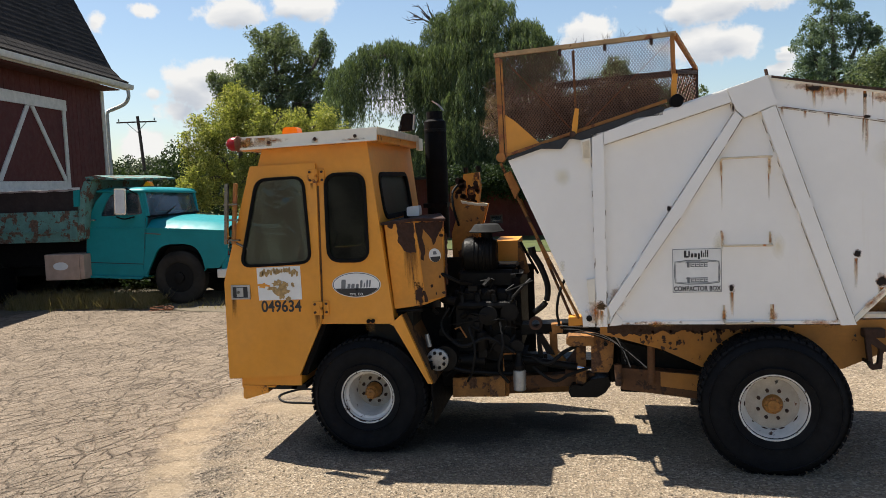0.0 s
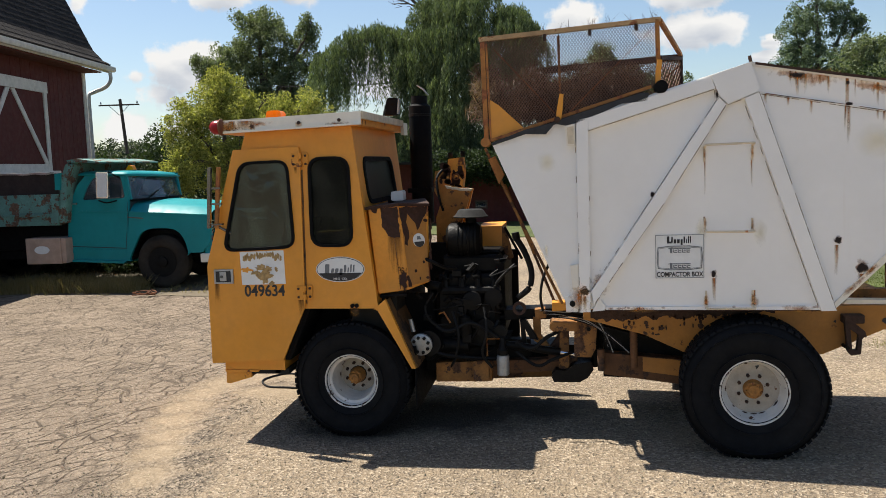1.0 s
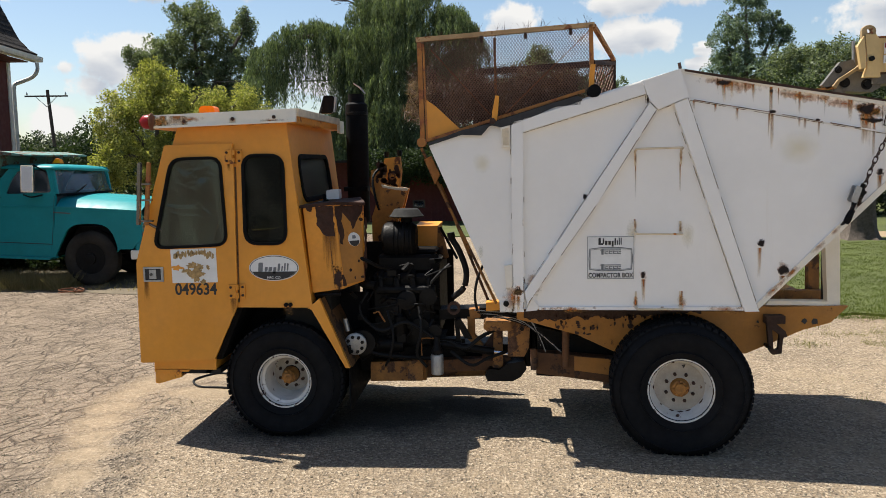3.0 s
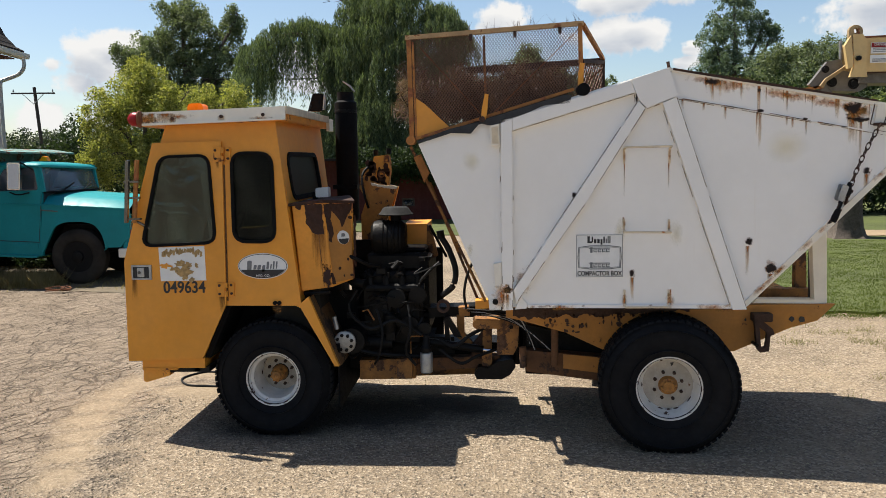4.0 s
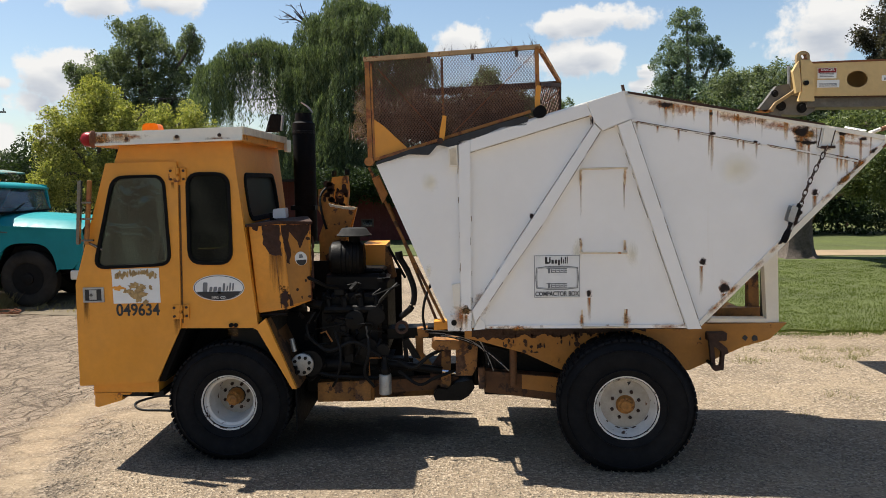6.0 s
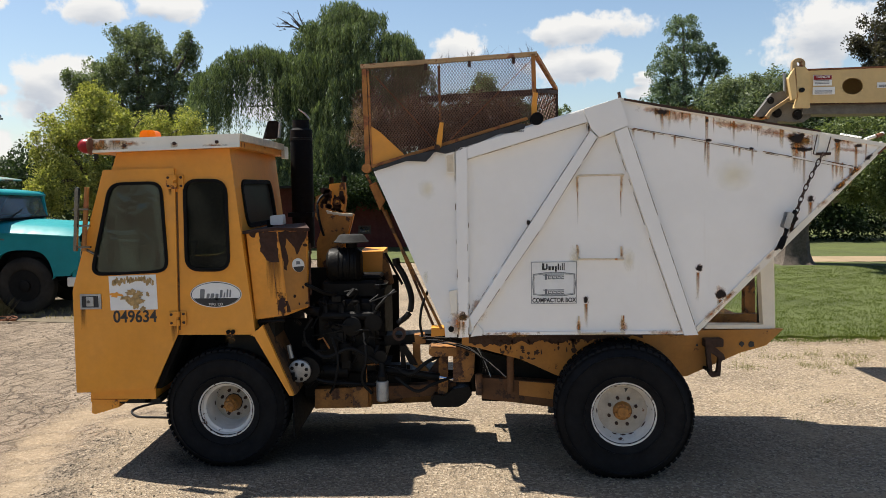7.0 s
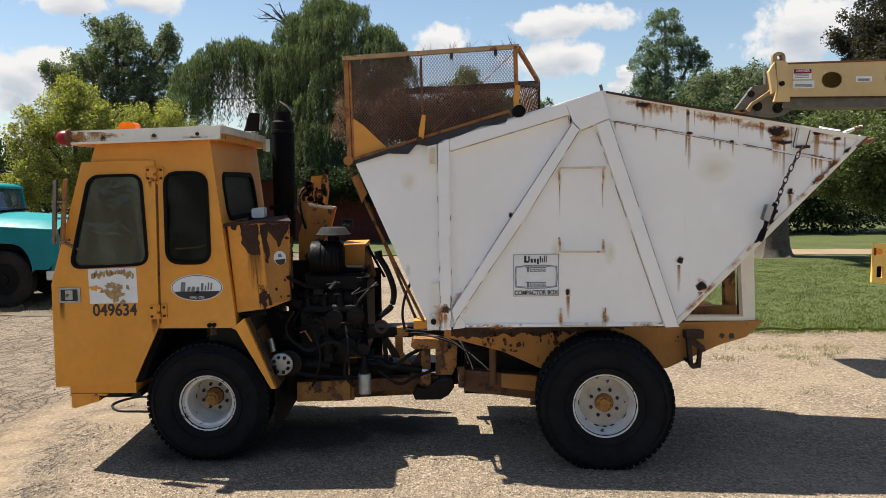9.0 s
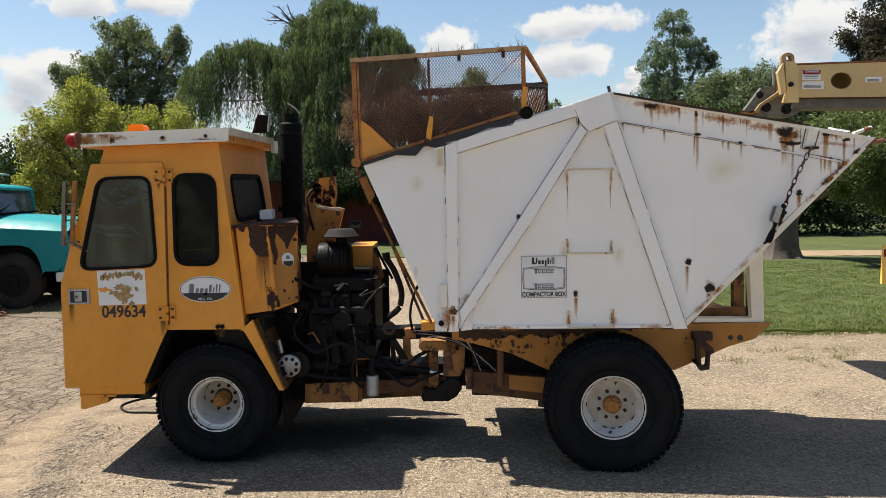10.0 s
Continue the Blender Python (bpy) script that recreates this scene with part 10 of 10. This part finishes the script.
# weeping willow: arching boughs that end in tassels of hanging strands, with dark gaps between the tassels
def willow(base, tassels, boughs, seed):
    """tassels: (x, y, z, radius, strands, hang); boughs: lines along which the limbs arch."""
    rng = np.random.default_rng(seed)
    t = root("willow_tree", base, "large weeping willow with hanging green strands", "tree", "trees")
    bx, by, bz = base
    part("trunk", tube(smooth_line([(bx, by, -0.2), (bx + 0.1, by, 1.2), (bx - 0.1, by, 3.0), (bx + 0.2, by, 5.2), (bx + 0.1, by, 7.4)], 4), [0.62, 0.58, 0.52, 0.5, 0.48, 0.46, 0.44, 0.42, 0.40, 0.36, 0.32, 0.28, 0.24, 0.2, 0.16, 0.12, 0.08], 12), BARK, t, "thick rough willow trunk")
    for line in boughs:
        pts = smooth_line([(bx, by, 2.6)] + line, 5)
        part("bough", tube(pts, [0.15 * (1 - k / len(pts)) + 0.018 for k in range(len(pts))], 7), BARK, t)
    V = []
    for x, y, z, rad, n, hang in tassels:
        lean = rng.normal(size=2) * 0.10
        for _ in range(n):
            a, r = rng.random() * 2 * math.pi, rad * math.sqrt(rng.random())
            rise = 0.38 * rad * (1 - (r / rad) ** 2)
            p0 = np.array((x + math.cos(a) * r, y + math.sin(a) * r, z + rise + rng.normal() * 0.07))
            out = np.array((math.cos(a) * 0.16 + lean[0], math.sin(a) * 0.16 + lean[1], 0.0)) * rng.uniform(0.3, 1.6)
            ln = hang * rng.uniform(0.45, 1.12) * (1.0 - 0.25 * (r / rad) ** 2)
            m = int(10 + ln * 22)
            q = np.linspace(0, 1, m)
            pts = p0 + out * (1 - (1 - q) ** 2)[:, None] + np.stack([np.zeros(m), np.zeros(m), 0.10 * np.sin(q * 2) - ln * q ** 1.2], 1) + rng.normal(size=(m, 3)) * 0.040
            u = np.stack([rng.normal(size=m) * 0.40, rng.normal(size=m) * 0.40, -np.ones(m)], 1)
            u /= np.linalg.norm(u, axis=1, keepdims=True)
            w = np.cross(u, rng.normal(size=(m, 3)))
            w /= np.linalg.norm(w, axis=1, keepdims=True)
            L, W = 0.085, 0.0135
            V.append(np.stack([pts - u * L, pts + w * W, pts + u * L, pts - w * W], 1).reshape(-1, 3))
    v = np.concatenate(V)
    tagged(pts_part("crown", v, np.arange(len(v)).reshape(-1, 4), LEAF_WILLOW, t, "curtains of drooping narrow leaves"), kind="stuff")
    return t


# the western arch, thin in its middle where the sky shows through
TASSELS = [(-10.15, 32.6, 5.15, 0.45, 34, 1.5), (-9.85, 33.2, 5.70, 0.50, 46, 1.9), (-9.45, 32.4, 6.30, 0.55, 60, 2.2), (-9.10, 33.2, 6.75, 0.55, 60, 2.3), (-8.80, 32.5, 6.60, 0.45, 46, 2.3),
           (-8.60, 33.0, 7.10, 0.55, 56, 0.9), (-8.10, 32.6, 7.25, 0.55, 56, 0.8), (-7.75, 33.4, 7.40, 0.50, 50, 0.8), (-7.30, 32.6, 7.35, 0.55, 56, 0.9), (-6.85, 33.0, 7.30, 0.55, 60, 1.3),
           (-8.05, 32.3, 6.70, 0.22, 15, 2.0), (-7.72, 32.3, 6.65, 0.20, 15, 2.3), (-7.40, 32.4, 6.65, 0.20, 15, 2.2), (-8.35, 32.4, 6.60, 0.18, 15, 2.2), (-7.55, 33.0, 6.70, 0.18, 6, 1.5), (-6.95, 32.4, 6.60, 0.30, 20, 2.7), (-7.9, 32.6, 6.9, 0.25, 14, 2.6), (-7.25, 32.7, 6.9, 0.22, 16, 2.8), (-8.2, 32.5, 6.8, 0.22, 16, 2.7),
           (-6.55, 32.4, 6.90, 0.50, 66, 2.8), (-6.25, 33.4, 7.25, 0.55, 60, 2.4), (-6.15, 32.0, 6.20, 0.50, 60, 2.8), (-9.30, 32.0, 5.20, 0.50, 44, 1.9), (-9.0, 33.6, 5.6, 0.5, 44, 2.0)]
# the tall main crown: tassels over an uneven dome, tier under tier
rw = np.random.default_rng(41)
for tier, (zc, cx, rx, n_t, hang) in enumerate(((8.85, -3.9, 0.5, 5, 1.0), (8.35, -3.8, 1.15, 9, 1.3), (7.7, -3.6, 1.85, 13, 1.5), (6.95, -3.55, 2.35, 15, 1.6), (6.0, -3.75, 2.45, 16, 1.7), (5.1, -3.85, 2.50, 16, 1.7), (4.2, -4.0, 2.55, 16, 1.8), (3.3, -4.1, 2.60, 16, 1.7), (2.4, -4.0, 2.60, 15, 1.6))):
    for k in range(n_t):
        a = -math.pi * (k + rw.uniform(0.1, 0.9)) / n_t if k % 5 else rw.uniform(0.1, 3.0)
        rr = rx * rw.uniform(0.72, 1.05)
        TASSELS.append((cx + math.cos(a) * rr, 33.0 + math.sin(a) * rr * 0.8, zc + rw.uniform(-0.30, 0.30), rw.uniform(0.36, 0.62), int(rw.uniform(34, 60)), hang * rw.uniform(0.75, 1.2)))
TASSELS += [(-5.75, 32.8, 7.75, 0.50, 50, 1.3), (-5.35, 32.6, 8.25, 0.45, 44, 1.2), (-5.5, 32.2, 6.9, 0.5, 54, 1.9), (-1.55, 33.0, 7.15, 0.45, 44, 1.6), (-1.15, 33.2, 6.65, 0.40, 36, 1.7), (-2.2, 32.8, 7.7, 0.45, 44, 1.4), (-0.75, 33.6, 5.2, 0.5, 40, 1.7), (-0.6, 33.6, 4.0, 0.5, 40, 1.7)]
BOUGHS = [[(-6.2, 33.0, 5.6), (-7.2, 32.9, 6.9), (-8.3, 32.8, 6.95), (-9.3, 32.8, 6.3), (-9.9, 32.8, 5.5)], [(-5.9, 33.1, 5.0), (-6.5, 33.0, 6.6), (-6.9, 32.9, 7.2)], [(-4.6, 33.0, 5.6), (-4.1, 33.0, 7.4), (-4.0, 33.0, 8.5)],
          [(-3.9, 32.8, 4.6), (-2.8, 32.6, 6.3), (-2.1, 32.8, 7.4)], [(-3.6, 33.0, 4.2), (-2.0, 33.0, 5.4), (-1.1, 33.2, 6.5)], [(-5.2, 32.8, 5.4), (-5.4, 32.7, 7.0), (-5.5, 32.7, 8.1)], [(-4.4, 32.4, 4.4), (-3.6, 31.8, 6.0), (-3.2, 31.5, 6.8)]]
wil = willow((-5.255, 33.0, 0.0), TASSELS, BOUGHS, 20)
# bare dead twigs at its top
base_t = Vector((-5.45, 33.0, 8.05))
TIPS = ((-6.61, 33.0, 8.744), (-6.738, 33.0, 8.425), (-6.261, 33.0, 8.990), (-6.155, 33.0, 8.757), (-6.45, 33.0, 8.60), (-5.90, 33.0, 9.05))
rnd = random.Random(4)
for tip in TIPS:
    tip = Vector(tip)
    midp = base_t.lerp(tip, 0.5) + Vector((rnd.uniform(-0.1, 0.1), 0, rnd.uniform(0.0, 0.18)))
    bm = tube(smooth_line([tuple(base_t), tuple(midp), tuple(tip)], 4), [0.035 * (1 - i / 10) + 0.006 for i in range(9)], 6)
    for k in range(5):
        q = base_t.lerp(tip, rnd.uniform(0.45, 0.95))
        tube([q, q + Vector((rnd.uniform(-0.35, 0.05), rnd.uniform(-0.1, 0.1), rnd.uniform(-0.08, 0.28)))], [0.012, 0.005], 5, bm)
    part("dead_twig", bm, BARK, wil)
